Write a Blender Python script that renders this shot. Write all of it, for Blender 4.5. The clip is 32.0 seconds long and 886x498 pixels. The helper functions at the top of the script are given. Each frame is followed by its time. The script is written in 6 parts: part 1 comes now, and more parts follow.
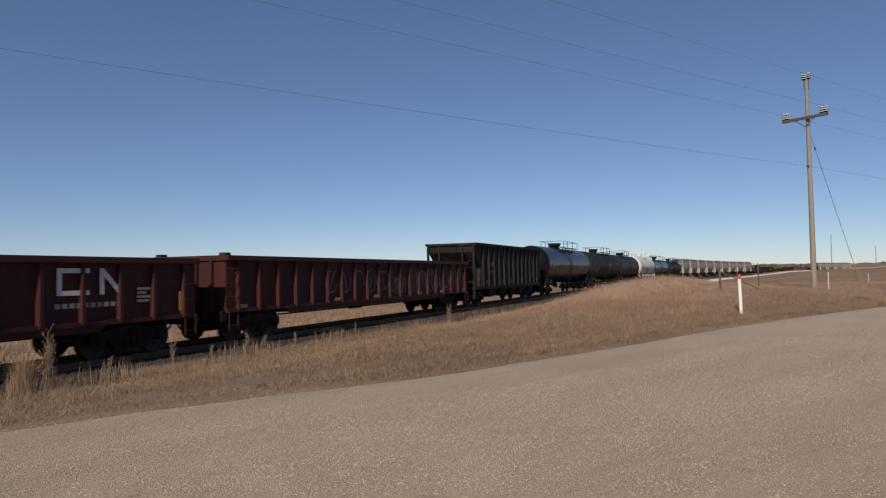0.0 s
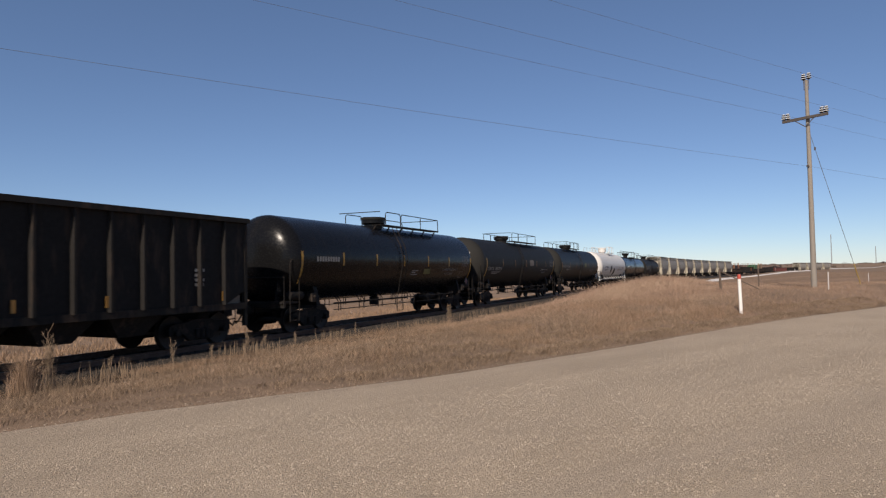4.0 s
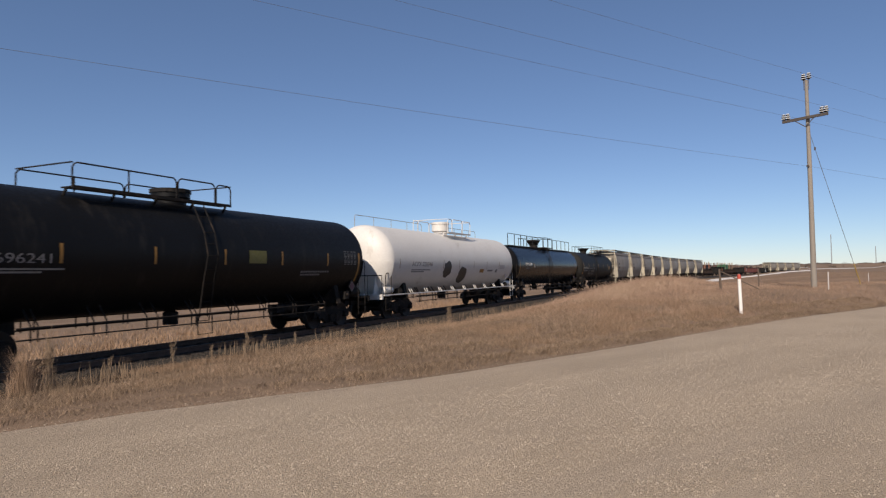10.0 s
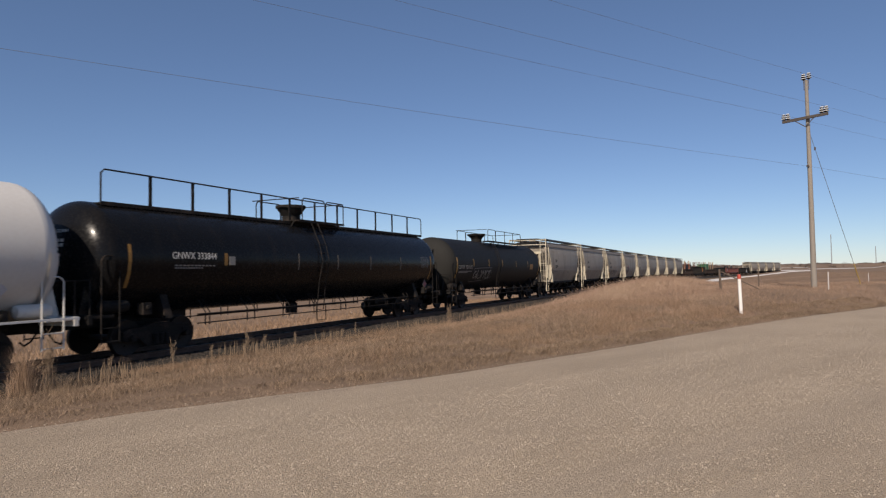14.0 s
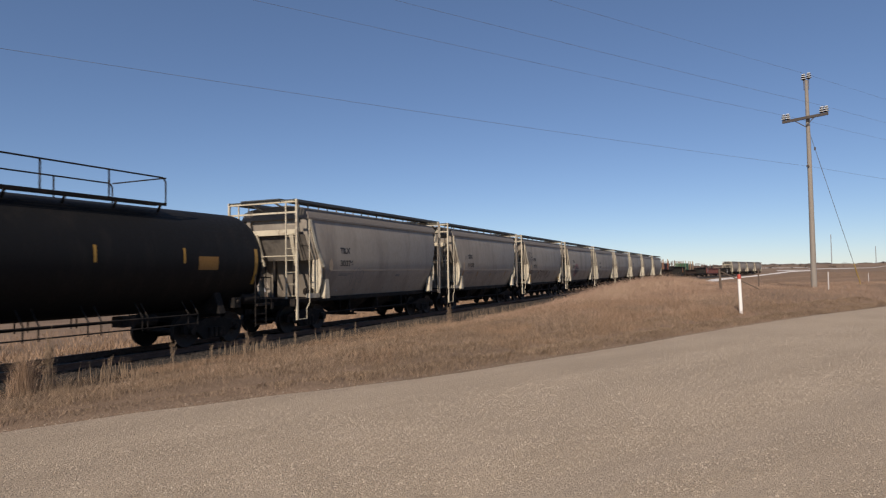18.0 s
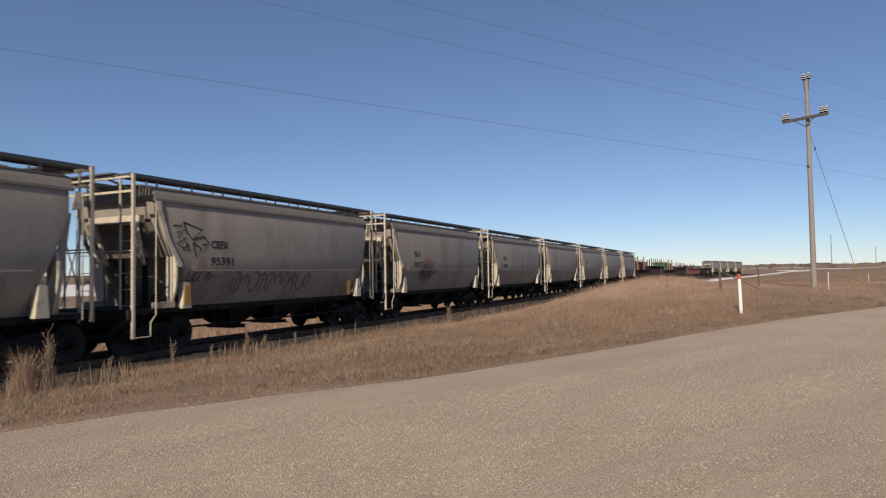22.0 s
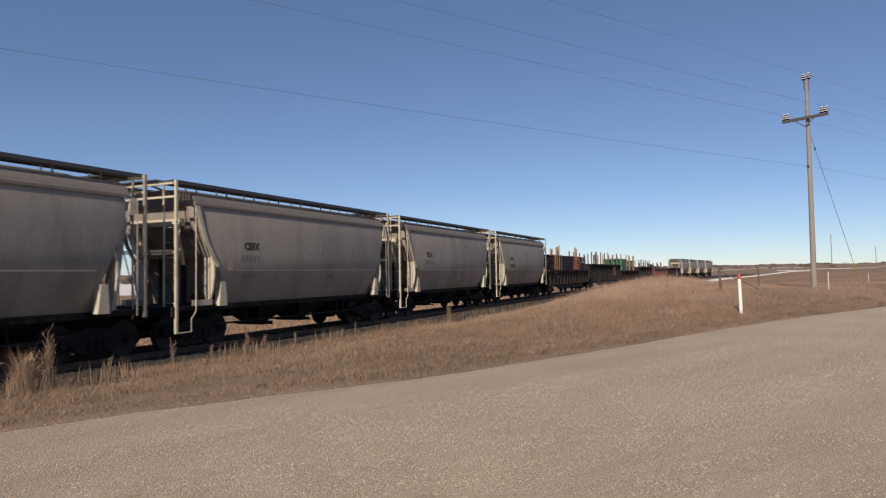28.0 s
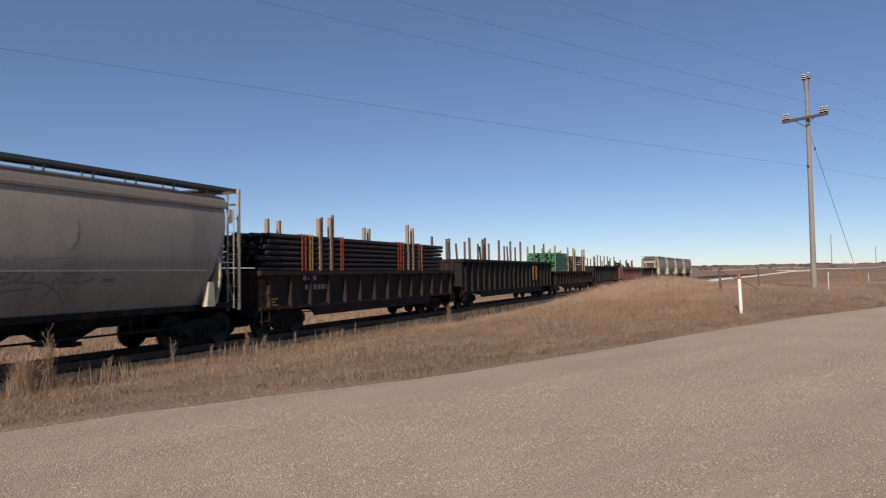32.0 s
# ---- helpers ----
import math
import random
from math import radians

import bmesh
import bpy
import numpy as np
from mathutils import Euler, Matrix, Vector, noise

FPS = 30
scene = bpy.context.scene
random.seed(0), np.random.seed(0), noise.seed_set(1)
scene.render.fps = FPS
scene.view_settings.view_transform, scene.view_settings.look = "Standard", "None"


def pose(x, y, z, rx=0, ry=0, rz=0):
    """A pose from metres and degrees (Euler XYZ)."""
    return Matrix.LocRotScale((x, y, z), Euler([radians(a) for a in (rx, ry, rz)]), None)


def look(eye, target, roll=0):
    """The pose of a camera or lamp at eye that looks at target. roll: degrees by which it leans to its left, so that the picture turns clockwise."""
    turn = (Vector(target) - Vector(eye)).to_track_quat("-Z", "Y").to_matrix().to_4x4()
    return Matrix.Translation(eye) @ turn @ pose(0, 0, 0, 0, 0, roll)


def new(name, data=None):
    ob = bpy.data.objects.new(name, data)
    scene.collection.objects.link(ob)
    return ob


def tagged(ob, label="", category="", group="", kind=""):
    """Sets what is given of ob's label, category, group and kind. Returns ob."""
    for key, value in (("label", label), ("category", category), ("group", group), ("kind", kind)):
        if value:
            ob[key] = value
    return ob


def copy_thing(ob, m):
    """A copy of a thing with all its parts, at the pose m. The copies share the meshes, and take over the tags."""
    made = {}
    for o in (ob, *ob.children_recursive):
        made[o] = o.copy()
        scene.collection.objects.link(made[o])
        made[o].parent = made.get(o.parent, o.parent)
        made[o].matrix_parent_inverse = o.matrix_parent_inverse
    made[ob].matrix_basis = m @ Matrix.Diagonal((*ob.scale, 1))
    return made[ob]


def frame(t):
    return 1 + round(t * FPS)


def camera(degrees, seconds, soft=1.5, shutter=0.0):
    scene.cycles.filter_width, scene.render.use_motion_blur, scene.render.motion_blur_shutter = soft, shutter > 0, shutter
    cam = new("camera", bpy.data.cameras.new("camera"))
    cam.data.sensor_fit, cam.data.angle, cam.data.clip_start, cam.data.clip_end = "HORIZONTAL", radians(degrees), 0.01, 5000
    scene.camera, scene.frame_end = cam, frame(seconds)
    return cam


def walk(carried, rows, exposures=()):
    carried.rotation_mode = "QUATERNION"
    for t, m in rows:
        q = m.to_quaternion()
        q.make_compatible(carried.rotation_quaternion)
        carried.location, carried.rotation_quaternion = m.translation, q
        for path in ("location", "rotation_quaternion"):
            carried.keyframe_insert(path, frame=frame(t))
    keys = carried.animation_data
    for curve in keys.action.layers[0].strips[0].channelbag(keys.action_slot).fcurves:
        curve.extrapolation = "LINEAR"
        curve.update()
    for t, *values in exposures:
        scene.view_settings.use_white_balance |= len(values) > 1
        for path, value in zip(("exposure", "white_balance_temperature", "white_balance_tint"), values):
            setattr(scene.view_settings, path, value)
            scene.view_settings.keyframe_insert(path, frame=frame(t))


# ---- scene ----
# ---- camera ----
EYE_Z = 1.992                       # eye above the top of the rail
YAW, PITCH, ROLL = 24.481, 2.045, -0.935
AIM = Vector((math.cos(radians(YAW)) * math.cos(radians(PITCH)), math.sin(radians(YAW)) * math.cos(radians(PITCH)), math.sin(radians(PITCH))))
EYE = Vector((0.0, 0.0, EYE_Z))
cam = camera(69.22, 32.0, soft=1.25, shutter=0.2)
walk(cam, [(0.0, look(EYE, EYE + AIM, ROLL)), (32.0, look(EYE, EYE + AIM, ROLL))], exposures=[(t, v, 6900, 16) for t, v in ((0.0, -0.24), (1.5, -0.20), (3.0, -0.07), (6.0, 0.0), (10.0, 0.0), (12.0, -0.18), (13.0, -0.20), (14.0, -0.06), (17.0, -0.06), (24.0, 0.02), (32.0, 0.0))])

# ---- world and sun ----
SUN_EL, SUN_AZ = 36.0, 187.0        # azimuth counted from +X towards +Y
SUN_DIR = Vector((math.cos(radians(SUN_AZ)) * math.cos(radians(SUN_EL)), math.sin(radians(SUN_AZ)) * math.cos(radians(SUN_EL)), math.sin(radians(SUN_EL))))
world = bpy.data.worlds.new("sky_world")
scene.world = world
world.use_nodes = True
_nt = world.node_tree
_sky = _nt.nodes.new("ShaderNodeTexSky")
_sky.sky_type = "NISHITA"
_sky.sun_disc = False
_sky.sun_elevation = radians(SUN_EL)
_sky.sun_rotation = math.atan2(SUN_DIR.x, SUN_DIR.y)
_sky.altitude = 2500
_sky.air_density, _sky.dust_density, _sky.ozone_density = 1.0, 0.45, 4.8
_haze = _nt.nodes.new("ShaderNodeMix")      # thin even haze that levels the sky towards the horizon
_haze.data_type = "RGBA"
_haze.inputs[0].default_value = 0.14
_haze.inputs[7].default_value = (1.9, 3.7, 6.7, 1)
_nt.links.new(_sky.outputs[0], _haze.inputs[6])
_nt.links.new(_haze.outputs[2], _nt.nodes["Background"].inputs[0])
_nt.nodes["Background"].inputs[1].default_value = 0.095
sun = new("sun", bpy.data.lights.new("sun", "SUN"))
sun.data.energy, sun.data.angle, sun.data.color = 5.3, radians(0.55), (1.0, 0.925, 0.80)
sun.matrix_world = look(SUN_DIR * 50, (0, 0, 0))

# ---- materials ----
MATS = {}


def mat(name, col, col2=None, rough=0.7, metal=0.0, big=0.6, fine=18.0, mix=0.5, bump=0.0, bump_scale=60.0, stretch=(1, 1, 1), spec=0.5,
        dirt=None, dirt_amt=0.0, dirt_stretch=(1, 1, 1), dirt_scale=1.0, dirt_turn=0.0, coat=0.0, world_space=False, island=0.0):
    """A surface of two colours at two scales, with an optional layer of dirt or rust in its own stretched pattern."""
    if name in MATS:
        return MATS[name]
    m = bpy.data.materials.new(name)
    MATS[name] = m
    m.use_nodes = True
    nt = m.node_tree
    n, l = nt.nodes, nt.links
    b = n["Principled BSDF"]
    tc = n.new("ShaderNodeTexCoord")
    if world_space:
        src = n.new("ShaderNodeNewGeometry").outputs["Position"]
    else:
        info = n.new("ShaderNodeObjectInfo")
        mul = n.new("ShaderNodeMath"); mul.operation = "MULTIPLY"; mul.inputs[1].default_value = 37.0
        l.new(info.outputs["Random"], mul.inputs[0])
        add = n.new("ShaderNodeVectorMath"); add.operation = "ADD"
        l.new(tc.outputs["Object"], add.inputs[0]); l.new(mul.outputs[0], add.inputs[1])
        src = add.outputs[0]

    def noise_tex(scale, st, detail=5.0, rough_=0.6, turn=0.0):
        mp = n.new("ShaderNodeMapping")
        mp.inputs["Scale"].default_value = st
        if turn:
            mp.vector_type = "TEXTURE"
            mp.inputs["Rotation"].default_value = (0, 0, radians(turn))
            mp.inputs["Scale"].default_value = tuple(1 / c for c in st)
        l.new(src, mp.inputs[0])
        t = n.new("ShaderNodeTexNoise")
        t.inputs["Scale"].default_value, t.inputs["Detail"].default_value, t.inputs["Roughness"].default_value = scale, detail, rough_
        l.new(mp.outputs[0], t.inputs[0])
        return t.outputs["Fac"]

    def ramp(fac, lo, hi):
        r = n.new("ShaderNodeMapRange")
        r.inputs[1].default_value, r.inputs[2].default_value = lo, hi
        l.new(fac, r.inputs[0])
        return r.outputs[0]

    def blend(fac, a, c):
        x = n.new("ShaderNodeMix"); x.data_type = "RGBA"
        l.new(fac, x.inputs[0])
        for sock, v in ((x.inputs[6], a), (x.inputs[7], c)):
            if isinstance(v, tuple):
                sock.default_value = (*v, 1)
            else:
                l.new(v, sock)
        return x.outputs[2]

    col2 = col2 or tuple(c * 0.75 for c in col)
    f1 = ramp(noise_tex(big, stretch), 0.3, 0.7)
    f2 = ramp(noise_tex(fine, stretch), 0.3, 0.7)
    mm = n.new("ShaderNodeMix"); mm.inputs[0].default_value = mix
    l.new(f1, mm.inputs[2]); l.new(f2, mm.inputs[3])
    c = blend(mm.outputs[0], col, col2)
    if island:
        geo = n.new("ShaderNodeNewGeometry")
        hsv = n.new("ShaderNodeHueSaturation")
        v = n.new("ShaderNodeMapRange")
        v.inputs[3].default_value, v.inputs[4].default_value = 1.0 - island, 1.0 + island
        l.new(geo.outputs["Random Per Island"], v.inputs[0]); l.new(v.outputs[0], hsv.inputs["Value"]); l.new(c, hsv.inputs["Color"])
        c = hsv.outputs["Color"]
    if dirt:
        fd = ramp(noise_tex(dirt_scale, dirt_stretch, 6.0, 0.65, dirt_turn), 0.62 - 0.35 * dirt_amt, 0.75 - 0.2 * dirt_amt)
        c = blend(fd, c, dirt)
    l.new(c, b.inputs["Base Color"])
    b.inputs["Metallic"].default_value = metal
    b.inputs["Specular IOR Level"].default_value = spec
    rr = n.new("ShaderNodeMapRange")
    rr.inputs[3].default_value, rr.inputs[4].default_value = max(0.03, rough - 0.1), min(1.0, rough + 0.1)
    l.new(f2, rr.inputs[0]); l.new(rr.outputs[0], b.inputs["Roughness"])
    b.inputs["Coat Weight"].default_value = coat
    if bump:
        bp = n.new("ShaderNodeBump")
        bp.inputs["Strength"].default_value, bp.inputs["Distance"].default_value = 1.0, bump
        l.new(noise_tex(bump_scale, (1, 1, 1)), bp.inputs["Height"]); l.new(bp.outputs[0], b.inputs["Normal"])
    return m


# ---- mesh building ----
class Build:
    """Collects vertices and faces of one part."""

    def __init__(self):
        self.v, self.f = [], []

    def add(self, vs, fs):
        o = len(self.v)
        self.v += [tuple(p) for p in vs]
        self.f += [tuple(i + o for i in f) for f in fs]
        return self

    def box(self, x0, x1, y0, y1, z0, z1, m=None):
        vs = [Vector(p) for p in ((x0, y0, z0), (x1, y0, z0), (x1, y1, z0), (x0, y1, z0), (x0, y0, z1), (x1, y0, z1), (x1, y1, z1), (x0, y1, z1))]
        if m is not None:
            vs = [m @ p for p in vs]
        return self.add(vs, [(3, 2, 1, 0), (4, 5, 6, 7), (0, 1, 5, 4), (1, 2, 6, 5), (2, 3, 7, 6), (3, 0, 4, 7)])

    def beam(self, a, b, w, h, up=(0, 0, 1)):
        """A bar of rectangular section from a to b."""
        a, b = Vector(a), Vector(b)
        d = b - a
        x = d.normalized()
        u = Vector(up)
        if abs(x.dot(u)) > 0.98:
            u = Vector((1, 0, 0))
        y = u.cross(x).normalized()
        z = x.cross(y)
        m = Matrix((( x.x, y.x, z.x, a.x), (x.y, y.y, z.y, a.y), (x.z, y.z, z.z, a.z), (0, 0, 0, 1)))
        return self.box(0, d.length, -w / 2, w / 2, -h / 2, h / 2, m)

    def tube(self, pts, r, n=6, closed_ends=True, taper=None):
        """A round bar along a line of points."""
        pts = [Vector(p) for p in pts]
        rings = []
        ref = None
        for i, p in enumerate(pts):
            d = (pts[min(i + 1, len(pts) - 1)] - pts[max(i - 1, 0)]).normalized()
            if ref is None:
                ref = Vector((0, 0, 1)) if abs(d.z) < 0.9 else Vector((1, 0, 0))
            y = ref.cross(d).normalized()
            z = d.cross(y)
            ref = z
            rad = r if taper is None else r + (taper - r) * i / max(1, len(pts) - 1)
            rings.append([p + (y * math.cos(2 * math.pi * k / n) + z * math.sin(2 * math.pi * k / n)) * rad for k in range(n)])
        vs = [q for ring in rings for q in ring]
        fs = []
        for i in range(len(pts) - 1):
            for k in range(n):
                fs.append((i * n + k, i * n + (k + 1) % n, (i + 1) * n + (k + 1) % n, (i + 1) * n + k))
        if closed_ends:
            fs += [tuple(reversed(range(n))), tuple(range((len(pts) - 1) * n, len(pts) * n))]
        return self.add(vs, fs)

    def lathe(self, prof, axis="z", at=(0, 0, 0), n=24):
        """Turns a profile of (radius, height) pairs about an axis."""
        vs, fs = [], []
        for r, h in prof:
            for k in range(n):
                a = 2 * math.pi * k / n
                c, s = r * math.cos(a), r * math.sin(a)
                p = {"z": (c, s, h), "x": (h, c, s), "y": (s, h, c)}[axis]
                vs.append((p[0] + at[0], p[1] + at[1], p[2] + at[2]))
        for i in range(len(prof) - 1):
            for k in range(n):
                fs.append((i * n + k, i * n + (k + 1) % n, (i + 1) * n + (k + 1) % n, (i + 1) * n + k))
        if prof[0][0] > 0:
            fs.append(tuple(reversed(range(n))))
        if prof[-1][0] > 0:
            fs.append(tuple(range((len(prof) - 1) * n, len(prof) * n)))
        return self.add(vs, fs)

    def prism(self, outline, axis, a, b):
        """A flat outline pushed along an axis from a to b. Outline pairs are the other two axes in order."""
        def put(p, h):
            return {"x": (h, p[0], p[1]), "y": (p[0], h, p[1]), "z": (p[0], p[1], h)}[axis]
        n = len(outline)
        vs = [put(p, a) for p in outline] + [put(p, b) for p in outline]
        fs = [tuple(reversed(range(n))), tuple(range(n, 2 * n))] + [(i, (i + 1) % n, n + (i + 1) % n, n + i) for i in range(n)]
        return self.add(vs, fs)

    def loft(self, sections, caps=True):
        n = len(sections[0])
        vs = [p for s in sections for p in s]
        fs = []
        for i in range(len(sections) - 1):
            for k in range(n):
                fs.append((i * n + k, i * n + (k + 1) % n, (i + 1) * n + (k + 1) % n, (i + 1) * n + k))
        if caps:
            fs += [tuple(reversed(range(n))), tuple(range((len(sections) - 1) * n, len(sections) * n))]
        return self.add(vs, fs)

    def mesh(self, name, material, smooth=None):
        me = bpy.data.meshes.new(name)
        me.from_pydata(self.v, [], self.f)
        bm = bmesh.new()
        bm.from_mesh(me)
        bmesh.ops.recalc_face_normals(bm, faces=bm.faces)
        bm.to_mesh(me)
        bm.free()
        if material:
            me.materials.append(material)
        if smooth:
            me.shade_smooth()
            me.set_sharp_from_angle(angle=radians(smooth))
        return me


def part(name, b, material, parent, label="", smooth=None, at=None):
    """Links one mesh as a part under a thing or under a part."""
    me = b.mesh(name, material, smooth) if isinstance(b, Build) else b
    ob = new(name, me)
    ob.parent = parent
    if at is not None:
        ob.matrix_basis = at
    if label:
        tagged(ob, label)
    return ob


def thing(name, label, category, group="", m=None, kind=""):
    ob = new(name)
    ob.empty_display_size = 0.3
    tagged(ob, label, category, group, kind)
    if m is not None:
        ob.matrix_basis = m
    return ob


def solo(name, b, material, label, category="", kind="", group="", smooth=None, at=None):
    ob = new(name, b.mesh(name, material, smooth) if isinstance(b, Build) else b)
    tagged(ob, label, category, group, kind)
    if at is not None:
        ob.matrix_basis = at
    return ob


def lettering(text, size, material, parent, x, y, z, width=None, name="lettering", slant=0.0, bold=0.0):
    """Flat letters on the side of a car that faces the road, as one thin mesh; y is the side's place, or gives it for a height."""
    cu = bpy.data.curves.new("letters", "FONT")
    cu.body, cu.size, cu.extrude, cu.offset, cu.shear = text, size, 0.002, bold, slant
    tmp = bpy.data.objects.new("letters", cu)
    scene.collection.objects.link(tmp)
    bpy.context.view_layer.update()
    me = bpy.data.meshes.new_from_object(tmp.evaluated_get(bpy.context.evaluated_depsgraph_get()))
    bpy.data.objects.remove(tmp)
    bpy.data.curves.remove(cu)
    xs = [v.co.x for v in me.vertices]
    sc = 1.0 if width is None else width / (max(xs) - min(xs))
    me.transform(Matrix.Diagonal((sc, 1, 1, 1)))
    me.materials.clear()
    me.materials.append(material)
    me.name = name
    ob = new(name, me)
    ob.parent = parent
    if callable(y):
        for v in me.vertices:
            h = z + v.co.y
            v.co = (v.co.x, y(h) - 0.005 - v.co.z, h)
        ob.matrix_basis = pose(x, 0, 0)
    else:
        ob.matrix_basis = pose(x, y, z, 90, 0, 0)
    return ob


def smoothstep(a, b, x):
    """0 at a, 1 at b, eased; a may lie above b."""
    t = min(1.0, max(0.0, (x - a) / (b - a)))
    return t * t * (3 - 2 * t)


# ---- the line of the track ----
TRACK_Y, STRAIGHT, RADIUS, EASE, GRADE = 15.194, 78.94, 723.45, 60.0, -0.00283


def heading(s):
    q = max(s - STRAIGHT, 0.0)
    return -(q * q / (2 * EASE * RADIUS) if q < EASE else (q - EASE / 2) / RADIUS)


_STEP = 2.0
_LINE = [(0.0, TRACK_Y)]
for _i in range(400):
    _h = heading((_i + 0.5) * _STEP)
    _LINE.append((_LINE[-1][0] + math.cos(_h) * _STEP, _LINE[-1][1] + math.sin(_h) * _STEP))


def on_track(s, off=0.0, z=0.0):
    """The place s metres along the line, off metres to its far side, and the heading there."""
    h = heading(s)
    if s <= 0:
        x, y = s, TRACK_Y
    else:
        i = min(int(s / _STEP), len(_LINE) - 2)
        u = s / _STEP - i
        x, y = (_LINE[i][k] + (_LINE[i + 1][k] - _LINE[i][k]) * u for k in (0, 1))
    return Vector((x - math.sin(h) * off, y + math.cos(h) * off, z + GRADE * max(s, 0))), h


# speed of the train in m/s at a few times; the run is the way still to go until 19 s
_SPEED = ((0.0, 8.141), (4.5, 8.1055), (9.0, 8.007), (14.0, 7.9204), (24.0, 8.073), (32.0, 8.8365))
_DT = 1.0 / 60
_RUN = [0.0]
for _i in range(int(33 * 60)):
    _RUN.append(_RUN[-1] + float(np.interp(_i * _DT, [a for a, _ in _SPEED], [b for _, b in _SPEED])) * _DT)


def run(t):
    """Metres that the train still has to go at t until its place at 19 s (negative after that)."""
    def c(q):
        i = int(q / _DT)
        return _RUN[i] + (_RUN[i + 1] - _RUN[i]) * (q / _DT - i)
    return c(19.0) - c(t)


# ---- the lie of the land ----
EDGE = ((-30.0, 28.9), (4.37, 7.29), (6.39, 6.0), (9.24, 4.3), (11.5, 3.25), (14.5, 2.0), (18.1, 0.55), (22.65, -1.5), (29.9, -5.27), (60.0, -21.5), (160.0, -75.0))
ROAD_LEVEL = 0.40


def edge_y(x):
    if x <= EDGE[0][0]:
        return EDGE[0][1]
    for (x0, y0), (x1, y1) in zip(EDGE, EDGE[1:]):
        if x <= x1:
            return y0 + (y1 - y0) * (x - x0) / (x1 - x0)
    return EDGE[-1][1]


def track_gap(x, y):
    """Distance from the track's middle, counted to its near side."""
    if x < STRAIGHT - 2:
        return TRACK_Y - y
    i = min(max(int(x / _STEP * 1.0), 0), len(_LINE) - 2)
    best = 1e9
    for k in range(max(0, i - 2), min(len(_LINE) - 1, i + 60), 1):
        px, py = _LINE[k]
        if px >= x - 1.0:
            h = heading(k * _STEP)
            best = -( -(x - px) * math.sin(h) + (y - py) * math.cos(h))
            break
    return best


def land(x, y):
    """Height of the ground."""
    g = track_gap(x, y)
    far = GRADE * min(max(x, 0.0), 330.0)
    low = (-0.25 - 0.13 * smoothstep(15, 28, x) if g > 0 else -0.42) + far
    hump = 0.40 + 0.50 * smoothstep(14, 40, x) - 1.3 * smoothstep(48, 95, x)
    hump += 0.18 * smoothstep(38, 50, x) * (1 - smoothstep(60, 76, x)) * smoothstep(0.8, 3.6, y)
    hump -= 0.14 * smoothstep(30, 45, x) * (1 - smoothstep(2, 6, y))
    d = (y - edge_y(x)) * 0.89                          # past the road's edge, towards the track
    hump = ROAD_LEVEL + (hump - ROAD_LEVEL) * smoothstep(0.6, 6.0, d)
    if g > 0:
        near = smoothstep(2.4 + 1.1 * smoothstep(10, 26, x), 9.0 + 0.03 * max(x - 10, 0.0), g)
        z = low + (hump - low) * near
        # a low windrow along the edge, a mown strip and a second rough ridge behind it
        z += 0.045 * smoothstep(0.02, 0.35, d) * (1 - smoothstep(0.45, 0.85, d)) - 0.05 * smoothstep(0.6, 0.95, d) * (1 - smoothstep(1.3, 1.8, d))
        z += 0.05 * smoothstep(1.5, 2.1, d) * (1 - smoothstep(2.6, 3.6, d)) * smoothstep(3.0, 4.5, g)
    else:
        z = low - 0.25 * smoothstep(3.0, 9.0, -g) + 0.3 * smoothstep(60, 400, -g)
    r = math.hypot(x, y)
    z += 1.0 * smoothstep(45, 150, x) * smoothstep(0, 16, -y)
    z += 0.05 * noise.noise((x * 0.23, y * 0.23, 3.1)) * smoothstep(0.2, 2.0, abs(d)) + 0.16 * noise.noise((x * 0.03, y * 0.03, 7.7)) * smoothstep(40, 120, r)
    z += 3.6 * smoothstep(300, 1200, r) + 1.2 * noise.noise((x * 0.0021, y * 0.0021, 1.7)) * smoothstep(500, 1500, r)
    return z

# ---- colours and surfaces ----
M_GROUND = mat("dry_grass_soil", (0.225, 0.158, 0.108), (0.125, 0.087, 0.06), rough=0.95, big=0.35, fine=9.0, bump=0.04, bump_scale=14.0, world_space=True, dirt=(0.25, 0.17, 0.115), dirt_amt=0.5, dirt_scale=0.08, spec=0.15)
M_ROAD = mat("gravel_road", (0.44, 0.352, 0.262), (0.265, 0.21, 0.153), rough=0.95, big=0.5, fine=55.0, mix=0.7, bump=0.02, bump_scale=55.0, world_space=True, dirt=(0.31, 0.247, 0.182), dirt_amt=0.4, dirt_scale=0.8, dirt_stretch=(0.10, 1.0, 1), dirt_turn=-26, spec=0.2)
M_BALLAST = mat("ballast", (0.052, 0.044, 0.038), (0.028, 0.024, 0.021), rough=0.95, big=4.0, fine=26.0, mix=0.7, bump=0.05, bump_scale=22.0, world_space=True, spec=0.2)
M_RAIL = mat("rail_steel", (0.16, 0.10, 0.07), (0.10, 0.06, 0.045), rough=0.6, metal=0.5, big=3.0)
M_RAILTOP = mat("worn_rail_head", (0.11, 0.10, 0.09), (0.08, 0.07, 0.062), rough=0.6, metal=1.0, big=3.0)
M_TIE = mat("creosoted_wood", (0.055, 0.042, 0.032), (0.032, 0.025, 0.02), rough=0.9, big=2.0, fine=30.0, stretch=(4, 0.6, 1), bump=0.01)
M_SNOW = mat("old_snow", (0.66, 0.635, 0.61), (0.50, 0.455, 0.41), rough=0.8, big=0.5, fine=6.0, world_space=True)
